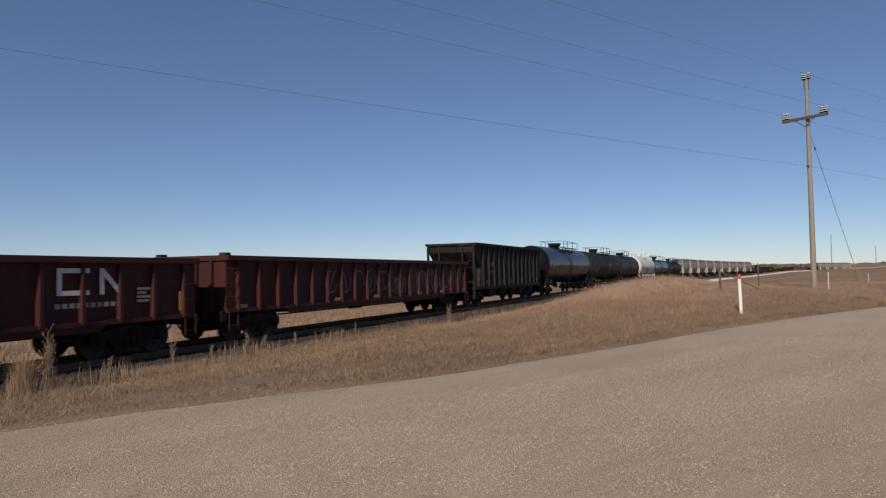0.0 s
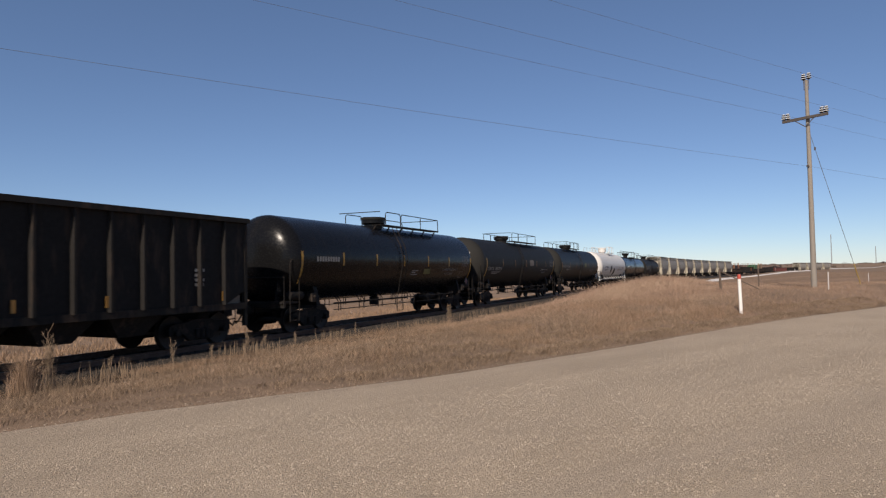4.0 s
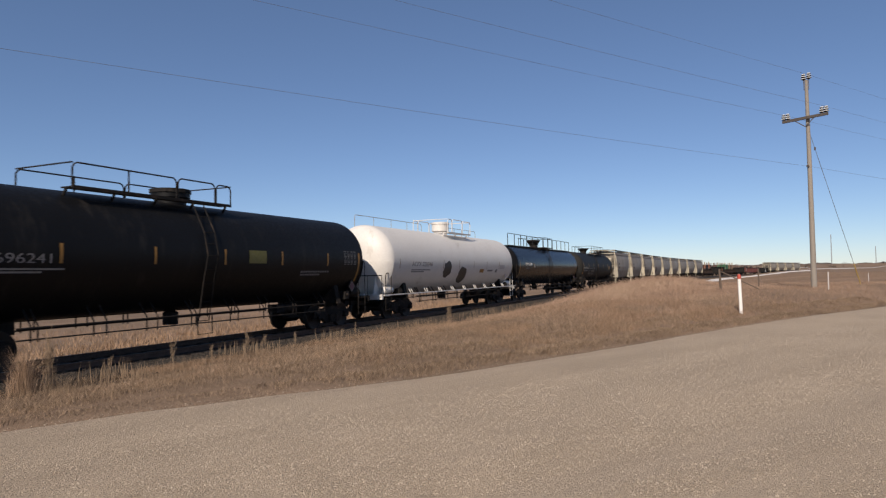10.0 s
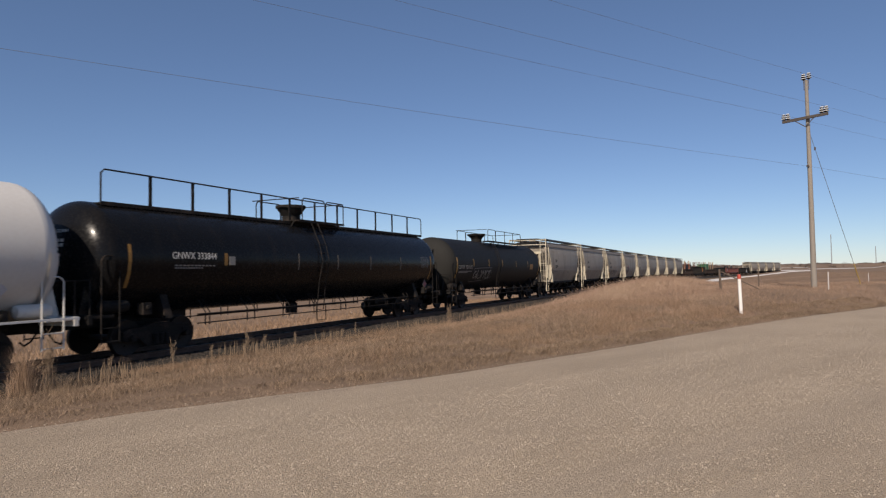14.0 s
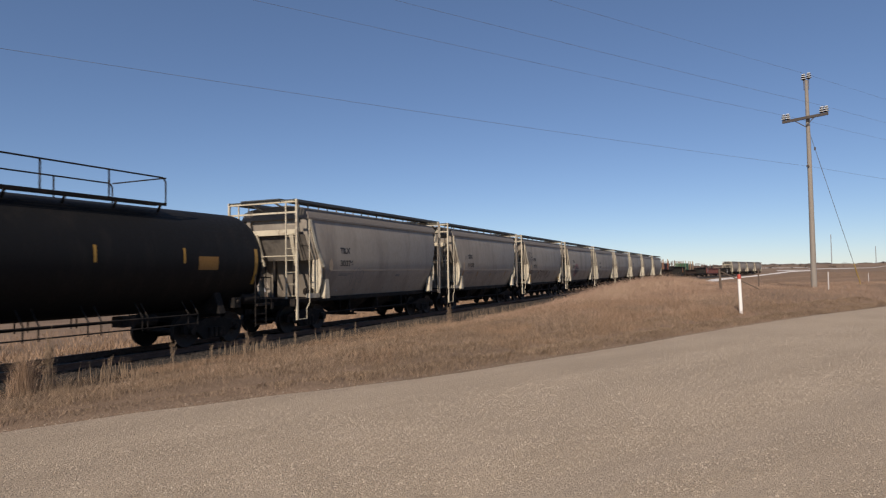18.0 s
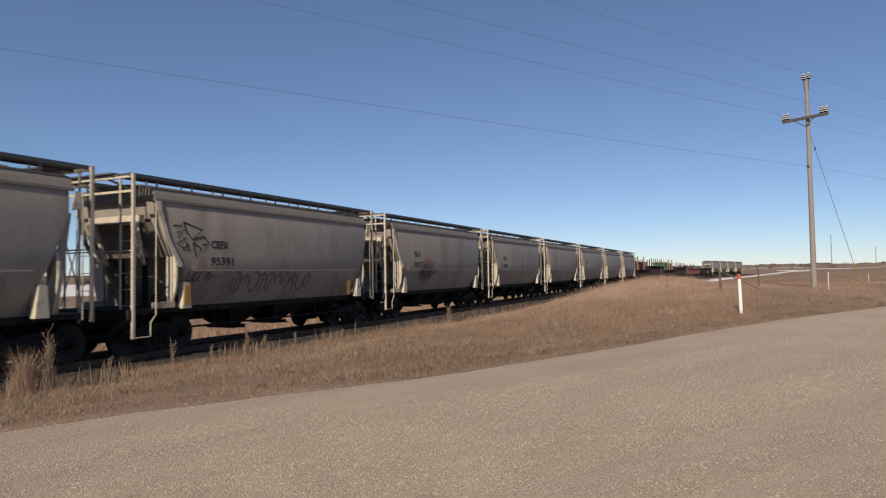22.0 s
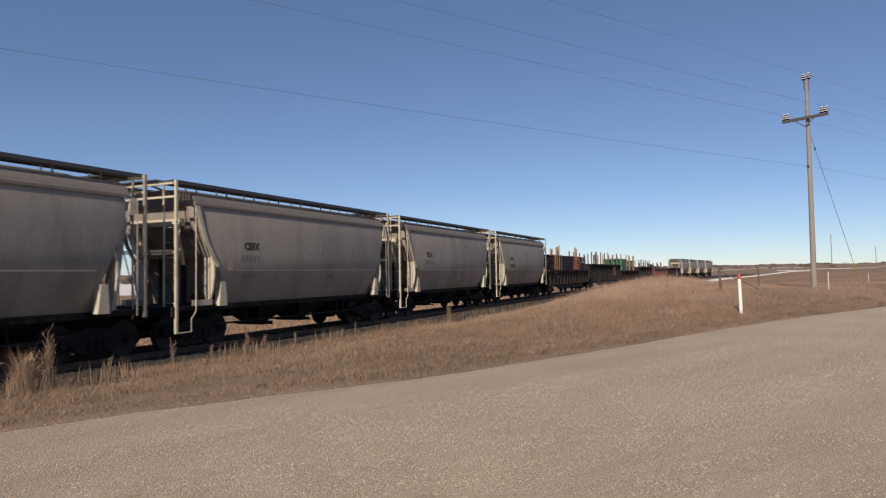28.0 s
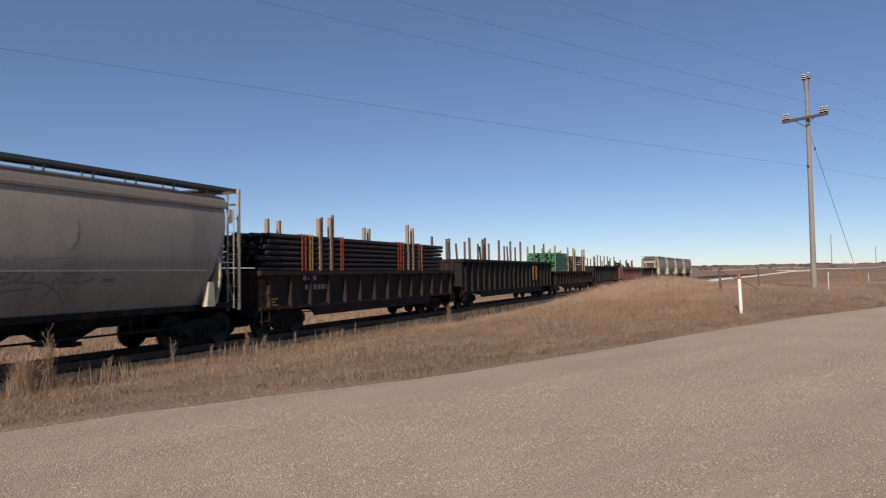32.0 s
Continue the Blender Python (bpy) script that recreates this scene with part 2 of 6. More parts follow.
M_BLACK = mat("black_tank_paint", (0.0045, 0.0045, 0.0048), (0.0068, 0.0063, 0.006), rough=0.5, big=0.8, fine=14.0, dirt=(0.017, 0.015, 0.013), dirt_amt=0.2, dirt_stretch=(1.6, 1.0, 0.35), dirt_scale=1.6, spec=0.18)
M_MATT = mat("faded_black_tank_paint", (0.0075, 0.0072, 0.007), (0.0102, 0.0096, 0.009), rough=0.62, big=0.8, fine=14.0, dirt=(0.015, 0.013, 0.0115), dirt_amt=0.3, dirt_stretch=(1.6, 1.0, 0.35), dirt_scale=1.6, spec=0.2)
M_GLOSS = mat("glossy_black_tank_paint", (0.006, 0.006, 0.007), (0.008, 0.008, 0.008), rough=0.25, big=0.8, fine=14.0, dirt=(0.012, 0.0105, 0.0095), dirt_amt=0.25, dirt_stretch=(1.6, 1.0, 0.35), dirt_scale=1.6, spec=0.13)
M_WHITE = mat("white_tank_paint", (0.62, 0.60, 0.565), (0.54, 0.515, 0.475), rough=0.5, big=0.7, fine=12.0, dirt=(0.40, 0.36, 0.31), dirt_amt=0.02, dirt_stretch=(0.5, 1.0, 0.5), dirt_scale=1.4)
M_GREY = mat("hopper_grey_paint", (0.315, 0.277, 0.228), (0.238, 0.207, 0.171), rough=0.6, big=0.7, fine=10.0, stretch=(1.4, 1, 0.5), dirt=(0.20, 0.17, 0.14), dirt_amt=0.42, dirt_stretch=(1.1, 1.0, 0.22), dirt_scale=0.9)
# hopper grey darkened so its colour holds the shade between the cars
M_END_SHADE = mat("shade_toned_grey_paint", (0.16, 0.14, 0.115), (0.09, 0.078, 0.066), rough=0.75, big=0.8, fine=9.0, stretch=(1, 1, 0.4), dirt=(0.06, 0.052, 0.044), dirt_amt=0.4, dirt_scale=1.5)
M_CREAM = mat("cream_frame_paint", (0.53, 0.475, 0.355), (0.41, 0.36, 0.27), rough=0.6, big=1.2, fine=14.0, dirt=(0.22, 0.17, 0.12), dirt_amt=0.25, dirt_scale=3.0)
M_ROOF = mat("dusty_brown_roof_paint", (0.21, 0.183, 0.155), (0.145, 0.125, 0.106), rough=0.7, big=0.9, fine=12.0, stretch=(0.6, 1, 1))
M_ROOFDARK = mat("galvanised_grating", (0.085, 0.095, 0.10), (0.06, 0.065, 0.07), rough=0.6, metal=0.4, big=2.0)
M_UNDER = mat("grimy_underframe", (0.015, 0.013, 0.012), (0.0095, 0.0085, 0.0075), rough=0.8, spec=0.2, big=1.5, fine=16.0, dirt=(0.045, 0.032, 0.024), dirt_amt=0.3, dirt_scale=3.0)
M_WHEEL = mat("wheel_steel", (0.028, 0.023, 0.02), (0.018, 0.015, 0.013), rough=0.6, metal=0.5, big=3.0)
M_MAROON = mat("oxide_red_paint", (0.064, 0.0155, 0.0145), (0.040, 0.0115, 0.0105), rough=0.65, spec=0.2, big=0.8, fine=12.0, dirt=(0.033, 0.015, 0.0135), dirt_amt=0.4, dirt_stretch=(1.5, 1, 0.4), dirt_scale=1.5)
M_BROWN = mat("rusty_brown_paint", (0.036, 0.024, 0.020), (0.022, 0.017, 0.015), rough=0.75, spec=0.12, big=0.8, fine=12.0, dirt=(0.07, 0.036, 0.022), dirt_amt=0.3, dirt_stretch=(1.5, 1, 0.4), dirt_scale=1.5)
M_COAL = mat("weathered_black_paint", (0.020, 0.018, 0.017), (0.014, 0.013, 0.012), rough=0.72, spec=0.12, big=0.8, fine=12.0, dirt=(0.05, 0.035, 0.026), dirt_amt=0.3, dirt_stretch=(1.5, 1, 0.35), dirt_scale=1.5)
M_REDCAR = mat("bright_rust_red_paint", (0.15, 0.036, 0.028), (0.10, 0.03, 0.022), rough=0.7, big=0.8, fine=12.0)
M_YELLOW = mat("reflective_yellow", (0.42, 0.23, 0.03), (0.32, 0.17, 0.03), rough=0.5, big=4.0)
M_LETTER = mat("white_lettering", (0.62, 0.60, 0.56), (0.45, 0.43, 0.40), rough=0.6, big=5.0, fine=40.0)
M_DIMLETTER = mat("faded_lettering", (0.26, 0.25, 0.23), (0.16, 0.15, 0.14), rough=0.6, big=5.0, fine=40.0)
M_DARKLETTER = mat("dark_lettering", (0.014, 0.013, 0.013), (0.028, 0.026, 0.025), rough=0.7, big=5.0, fine=40.0)
M_POLE = mat("weathered_pole_wood", (0.27, 0.24, 0.205), (0.19, 0.165, 0.14), rough=0.9, big=1.2, fine=22.0, stretch=(3, 3, 0.3), bump=0.01)
M_OLDWOOD = mat("dark_weathered_wood", (0.13, 0.095, 0.07), (0.07, 0.05, 0.04), rough=0.9, big=2.0, fine=22.0, stretch=(3, 3, 0.4))


M_OLIVE = mat("olive_panel_paint", (0.13, 0.12, 0.03), rough=0.6, big=3.0)
M_TAR = mat("black_tar", (0.018, 0.016, 0.015), (0.03, 0.027, 0.024), rough=0.55, big=3.0)
M_TANMARK = mat("tan_reflector", (0.34, 0.27, 0.18), rough=0.6, big=3.0)
M_GREYMARK = mat("grey_lettering", (0.13, 0.125, 0.125), (0.20, 0.19, 0.185), rough=0.7, big=5.0)
M_OCHRE = mat("ochre_panel_paint", (0.30, 0.15, 0.03), rough=0.6, big=3.0)
M_OCHRE_F = mat("faint_rust", (0.34, 0.24, 0.14), (0.36, 0.30, 0.23), rough=0.7, big=3.0)
M_PALE = mat("pale_panel_paint", (0.50, 0.46, 0.44), rough=0.6, big=3.0)
M_SMUDGE = mat("smudged_paint", (0.225, 0.198, 0.164), (0.28, 0.246, 0.203), rough=0.7, big=2.0)
M_SPRAY = mat("brown_spray_paint", (0.11, 0.085, 0.07), (0.17, 0.14, 0.12), rough=0.7, big=3.0)
M_ROSE = mat("rose_spray_paint", (0.27, 0.085, 0.085), (0.23, 0.15, 0.14), rough=0.7, big=2.0)
M_SLATE = mat("slate_spray_paint", (0.045, 0.045, 0.065), (0.11, 0.085, 0.09), rough=0.7, big=2.0)
M_PLACARD = mat("dull_red_placard", (0.14, 0.04, 0.058), (0.11, 0.045, 0.052), rough=0.6, big=3.0)
M_HEADDUST = mat("dusty_black_end_paint", (0.018, 0.0174, 0.0158), (0.0225, 0.0214, 0.0195), rough=0.75, spec=0.15, big=0.6, fine=10.0)
M_ORANGE = mat("orange_paint", (0.62, 0.22, 0.03), rough=0.6, big=3.0)
M_PIPE = mat("dark_pipe_steel", (0.020, 0.019, 0.020), (0.034, 0.027, 0.024), rough=0.6, metal=0.1, spec=0.3, big=2.0)
M_TIMBER = mat("fresh_timber", (0.30, 0.21, 0.125), (0.22, 0.15, 0.09), rough=0.85, big=2.0, fine=26.0, stretch=(3, 3, 0.4))
M_TIMBER_D = mat("rusty_brown_timber", (0.13, 0.075, 0.055), (0.08, 0.048, 0.037), rough=0.85, big=2.0, fine=26.0, stretch=(3, 3, 0.4))
M_BAND_R = mat("red_band", (0.42, 0.06, 0.03), rough=0.6, big=3.0)
M_GREEN = mat("green_steel_paint", (0.02, 0.17, 0.07), (0.015, 0.11, 0.05), rough=0.6, big=2.0)
M_ARM = mat("dark_arm_wood", (0.09, 0.075, 0.065), (0.06, 0.05, 0.045), rough=0.85, big=2.0, fine=26.0)
M_WIRE = mat("wire_metal", (0.20, 0.21, 0.23), rough=0.5, metal=0.3, big=3.0)
M_GUARD = mat("yellow_plastic", (0.46, 0.32, 0.10), rough=0.5, big=3.0)
M_PALEWHITE = mat("post_white", (0.78, 0.76, 0.72), (0.66, 0.63, 0.58), rough=0.6, big=4.0)
M_REDCAP = mat("red_plastic", (0.45, 0.06, 0.03), rough=0.5, big=4.0)
M_SHED = mat("pale_glaze", (0.72, 0.72, 0.70), (0.6, 0.6, 0.58), rough=0.25, big=8.0)
M_CHALK = mat("chalky_spray_paint", (0.26, 0.23, 0.23), (0.10, 0.06, 0.058), rough=0.75, big=1.6, fine=9.0, mix=0.4)


def clip_grid(nu, nv, fn):
    """Vertices and faces of a grid sheet."""
    vs = [fn(i, j) for i in range(nu) for j in range(nv)]
    fs = [(i * nv + j, (i + 1) * nv + j, (i + 1) * nv + j + 1, i * nv + j + 1) for i in range(nu - 1) for j in range(nv - 1)]
    return vs, fs


def sheet(name, vs, fs, material, label, kind="structure", category=""):
    me = bpy.data.meshes.new(name)
    me.from_pydata(vs, [], fs)
    me.materials.append(material)
    me.shade_smooth()
    ob = new(name, me)
    tagged(ob, label, category, kind=kind)
    return ob


# ---- ground: one sheet out to the horizon ----
_ang = [a * 0.6 for a in range(-45, 125)] + [75 + a * 6 for a in range(0, 43)]
_ang = [a for a in _ang if a < 333]
_rad = [0.6 * 1.062 ** k for k in range(147)]


def _ground_vertex(i, j):
    a, r = radians(_ang[i % len(_ang)]), _rad[j]
    x, y = r * math.cos(a), r * math.sin(a)
    z = land(x, y)
    d = y - edge_y(x)
    if -13 < d < -0.1:
        z -= 0.07 * smoothstep(0.1, 0.5, -d)
    g = abs(track_gap(x, y))
    if g < 2.6:
        z -= 0.12
    return (x, y, z)


_vs, _fs = clip_grid(len(_ang) + 1, len(_rad), _ground_vertex)
ground = sheet("ground", _vs, _fs, M_GROUND, "flat prairie of dry tan grass and bare soil")

# ---- gravel road ----


def road_z(x, y):
    d = (y - edge_y(x)) * 0.89
    rut = -0.022 * math.exp(-((d + 5.15) / 0.30) ** 2) + 0.016 * math.exp(-((d + 5.75) / 0.25) ** 2) - 0.010 * math.exp(-((d + 1.6) / 0.5) ** 2) + 0.012 * math.exp(-((d + 3.1) / 0.5) ** 2)
    return land(x, y) + 0.006 + rut + 0.010 * noise.noise((x * 1.3, y * 1.3, 0.4)) + 0.015 * noise.noise((x * 0.35, y * 0.35, 9.4))


_rx = [-30 + 3 * k for k in range(9)] + [-3 + 0.22 * k for k in range(150)] + [30 + 0.9 * k for k in range(60)]


def _road_vertex(i, j):
    x = _rx[i]
    wob = 0.10 * noise.noise((x * 0.9, 0, 0)) + 0.05 * noise.noise((x * 3.1, 5, 0))
    d = (wob, -0.25, -0.6, -1.0, -1.4, -1.8, -2.2, -2.6, -3.0, -3.4, -3.8, -4.3, -4.8, -5.2, -5.5, -5.8, -6.1, -6.4, -6.7, -7.1, -7.8, -8.8, -10.0, -11.2, -12.5)[j]
    y = edge_y(x) + d
    return (x, y, road_z(x, y) - (0.05 if j == 0 else 0.0))


_vs, _fs = clip_grid(len(_rx), 25, _road_vertex)
road = sheet("road", _vs, _fs, M_ROAD, "pale brown gravel road with loose stones")

# ---- railway: ballast bed, sleepers and rails ----
_sb = [-60 + 4 * k for k in range(14)] + [-4 + 1.0 * k for k in range(90)] + [86 + 4 * k for k in range(110)]
_prof = ((-3.6, -0.75), (-2.9, -0.52), (-1.9, -0.20), (-1.4, -0.17), (0.0, -0.17), (1.4, -0.17), (1.9, -0.20), (2.9, -0.52), (3.6, -0.75))


def _ballast_vertex(i, j):
    off, z = _prof[j]
    p, _ = on_track(_sb[i], off + (0.10 * noise.noise((_sb[i] * 0.8, off, 2)) if abs(off) > 1.5 else 0), z + 0.02 * noise.noise((_sb[i] * 1.9, off * 3, 5)))
    return tuple(p)


_vs, _fs = clip_grid(len(_sb), len(_prof), _ballast_vertex)
ballast = sheet("ballast_bed", _vs, _fs, M_BALLAST, "bed of grey-brown crushed stone under the railway track")
track = thing("railway_track", "single railway track of rusty rails on dark wooden sleepers", "railway track", kind="structure")
_head = ((-0.036, -0.035), (-0.036, -0.004), (-0.028, 0.0), (0.028, 0.0), (0.036, -0.004), (0.036, -0.035), (0.010, -0.05), (0.010, -0.15), (0.07, -0.17), (-0.07, -0.17), (-0.010, -0.15), (-0.010, -0.05))
for _side in (-0.7525, 0.7525):
    _b = Build()
    _secs = []
    for _s in [-60 + 10 * k for k in range(14)] + [81 + 5 * k for k in range(84)]:
        _secs.append([tuple(on_track(_s, _side + a, b)[0]) for a, b in _head])
    _b.loft(_secs)
    part("rail", _b, M_RAIL, track, "rusty rail with a worn bright head")
    _b = Build()
    _b.loft([[tuple(on_track(_s, _side + a, b)[0]) for a, b in ((-0.026, 0.0005), (0.026, 0.0005), (0.026, 0.003), (-0.026, 0.003))] for _s in [-60 + 10 * k for k in range(14)] + [81 + 5 * k for k in range(84)]])
    part("rail_head", _b, M_RAILTOP, track)
_tie = Build().box(-0.11, 0.11, -1.3, 1.3, -0.32, -0.15).mesh("sleeper", M_TIE)
for _k in range(200):
    _p, _h = on_track(-6 + 0.53 * _k, 0, 0)
    _o = part("sleeper", _tie, None, track)
    _o.matrix_basis = Matrix.Translation(_p) @ Matrix.Rotation(_h + random.uniform(-0.01, 0.01), 4, "Z")
_b = Build()
for _k in range(480):
    _p, _h = on_track(100 + 0.6 * _k, 0, 0)
    _b.box(-0.11, 0.11, -1.3, 1.3, -0.32, -0.15, Matrix.Translation(_p) @ Matrix.Rotation(_h, 4, "Z"))
tagged(part("far_sleepers", _b, M_TIE, track), kind="stuff")

# ---- parts that all cars share ----
WHEEL_R = 0.457
_prof = [(0.0, -0.10), (0.09, -0.10), (0.11, -0.05), (0.33, -0.02), (0.40, -0.055), (WHEEL_R, -0.06), (WHEEL_R + 0.004, 0.045), (WHEEL_R + 0.025, 0.05), (WHEEL_R + 0.025, 0.075), (0.40, 0.075), (0.33, 0.04), (0.12, 0.06), (0.12, 0.14), (0.0, 0.14)]
_b = Build()
_b.lathe(_prof, "y", (0, -0.79, 0), 24)
_b.lathe([(r, -h) for r, h in _prof], "y", (0, 0.79, 0), 24)
_b.lathe([(0.08, -0.98), (0.08, 0.98)], "y", (0, 0, 0), 10)
for _k in range(4):
    _a = _k * math.pi / 2
    _b.box(-0.03, 0.03, -0.845, -0.80, 0.18, 0.24, Matrix.Rotation(_a, 4, "Y"))
MESH_WHEELSET = _b.mesh("wheelset", M_WHEEL, 35)
# cast side frame in outline: two pedestal jaws, a sloping top member and a low spring seat
_out = [(-1.15, 0.40), (-1.15, 0.62), (-0.98, 0.70), (-0.55, 0.72), (-0.30, 0.80), (0.30, 0.80), (0.55, 0.72), (0.98, 0.70), (1.15, 0.62), (1.15, 0.40), (1.02, 0.36), (0.98, 0.52), (0.80, 0.52), (0.70, 0.44), (0.42, 0.20), (-0.42, 0.20), (-0.70, 0.44), (-0.80, 0.52), (-0.98, 0.52), (-1.02, 0.36)]
_b = Build().prism(_out, "y", -0.07, 0.07)
for _k in (-0.18, 0.0, 0.18):
    _b.lathe([(0.075, 0.26), (0.075, 0.52)], "z", (_k, -0.10, 0), 8)
for _k in (-0.89, 0.89):
    _b.lathe([(0.10, -0.16), (0.10, 0.06)], "y", (_k, 0, WHEEL_R), 10)
    _b.box(_k - 0.14, _k + 0.14, -0.10, 0.10, 0.50, 0.60)
MESH_FRAME = _b.mesh("side_frame", M_UNDER, 30)
_b = Build().box(-0.22, 0.22, -1.05, 1.05, 0.42, 0.70).box(-0.18, 0.18, -0.3, 0.3, 0.68, 0.80)
for _k in (-0.48, 0.48):
    _b.box(_k - 0.06, _k + 0.06, -0.72, 0.72, 0.34, 0.44)
MESH_BOLSTER = _b.mesh("truck", M_UNDER)
_b = Build().box(-0.5, 0.22, -0.10, 0.10, 0.74, 0.96).box(0.15, 0.40, -0.16, 0.10, 0.70, 1.0).box(0.40, 0.52, -0.16, -0.02, 0.72, 0.98)
_b.tube([(0.1, -0.30, 0.72), (0.25, -0.32, 0.50), (0.45, -0.25, 0.42), (0.62, -0.15, 0.52)], 0.025, 6)
MESH_COUPLER = _b.mesh("coupler", M_UNDER)


def running_gear(car, truck_x, end_x, truck_dx=0.0, end_dx=0.0):
    for sx in (-truck_x, truck_x + truck_dx):
        t = part("truck", MESH_BOLSTER, None, car, "grimy cast steel truck", at=pose(sx, 0, 0))
        for y in (-0.98, 0.98):
            part("side_frame", MESH_FRAME, None, t, at=pose(0, y, 0, 0, 0, 0 if y < 0 else 180))
        for k, x in enumerate((-0.89, 0.89)):
            w = part("wheelset", MESH_WHEELSET, None, t, at=pose(x, 0, WHEEL_R))
            w["axle"] = k
    for sg in (-1, 1):
        part("coupler", MESH_COUPLER, None, car, at=pose(sg * end_x + (end_dx if sg > 0 else 0.0), 0, 0, 0, 0, 0 if sg > 0 else 180))


CARS = []        # (thing, place of its middle along the line at 19 s)


def roll_out(car, s):
    CARS.append((car, s))
    return car


def bars(car, x, y, z, w, h, material, name="marking", rows=1, cut=0):
    """Unreadable writing as plain bars, painted on a side at y, which may be given for each height."""
    b = Build()
    for r in range(rows):
        ww = w * (1.0 - 0.22 * (r % 3 == 1) - 0.1 * (r % 2))
        zz = z - r * h * 1.7
        if cut:
            n = cut
            spans = [(ww * k / n, ww * (k + 0.72) / n) for k in range(n)]
        else:
            spans = [(0.0, ww)]
        lo, hi = (y(zz), y(zz + h)) if callable(y) else (y, y)
        for a, c in spans:
            b.add([(x + a, lo - 0.007, zz), (x + c, lo - 0.007, zz), (x + c, hi - 0.007, zz + h), (x + a, hi - 0.007, zz + h)], [(0, 1, 2, 3)])
    return part(name, b, material, car)


def blot(car, x, z, w, h, side_y, material, name, label, seed=0, n=18):
    """An uneven flat patch of paint on a side; side_y(z) gives the side's y."""
    rnd = random.Random(seed)
    pts = []
    for k in range(n):
        a = 2 * math.pi * k / n
        r = rnd.uniform(0.82, 1.08)
        pts.append((x + 0.5 * w * r * math.cos(a), z + 0.5 * h * r * math.sin(a)))
    b = Build()
    vs = [(x, side_y(z) - 0.008, z)]
    for ring in (0.35, 0.7, 1.0):
        for px, pz in pts:
            qx, qz = x + (px - x) * ring, z + (pz - z) * ring
            vs.append((qx, side_y(qz) - 0.008, qz))
    fs = [(0, 1 + k, 1 + (k + 1) % n) for k in range(n)]
    for r in range(2):
        for k in range(n):
            fs.append((1 + r * n + k, 1 + (r + 1) * n + k, 1 + (r + 1) * n + (k + 1) % n, 1 + r * n + (k + 1) % n))
    b.add(vs, fs)
    return part(name, b, material, car, label)


def scrawl(car, strokes, side_y, material, label, width=0.035):
    """Sprayed lines on a side: strokes of (x, z) points laid flat on it."""
    whole = None
    for st in strokes:
        b = Build()
        st = [Vector((p[0], 0, p[1])) for p in st]
        left, right = [], []
        for i, p in enumerate(st):
            d = (st[min(i + 1, len(st) - 1)] - st[max(i - 1, 0)]).normalized()
            n = Vector((-d.z, 0, d.x)) * width * 0.5
            for side, q in ((left, p + n), (right, p - n)):
                side.append((q.x, side_y(q.z) - 0.009, q.z))
        m = len(st)
        b.add(left + right, [(i, i + 1, m + i + 1, m + i) for i in range(m - 1)])
        if whole is None:
            whole = part("graffiti", b, material, car, label)
        else:
            part("spray_stroke", b, material, whole)
    return whole


def loops(x0, x1, z0, z1, n, seed):
    """Wavy hand-drawn strokes that fill a rectangle."""
    rnd = random.Random(seed)
    out = []
    w = (x1 - x0) / n
    for k in range(n):
        cx, cz = x0 + w * (k + 0.5), (z0 + z1) / 2
        a0, tw, rx, rz = rnd.uniform(0, 6.3), rnd.choice((3.6, 4.6, 5.6)), w * rnd.uniform(0.35, 0.62), (z1 - z0) * rnd.uniform(0.3, 0.5)
        out.append([(cx + rx * math.cos(a0 + tw * i / 14) + 0.03 * rnd.uniform(-1, 1), cz + rz * math.sin(a0 + tw * i / 14 * rnd.uniform(0.97, 1.03))) for i in range(15)])
        if rnd.random() < 0.5:
            out.append([(cx + rnd.uniform(-0.2, 0.2) * w, z0), (cx, cz), (cx + rnd.uniform(-0.3, 0.3) * w, z1)])
    return out


# ---- covered hopper ----
HOP_PROF = ((1.18, 1.16), (1.35, 1.25), (1.60, 1.375), (1.90, 1.50), (2.18, 1.60), (2.60, 1.61), (3.0, 1.59), (3.4, 1.56), (3.75, 1.515), (4.05, 1.45))


def hop_y(z):
    return -float(np.interp(z, [p[0] for p in HOP_PROF], [p[1] for p in HOP_PROF]))


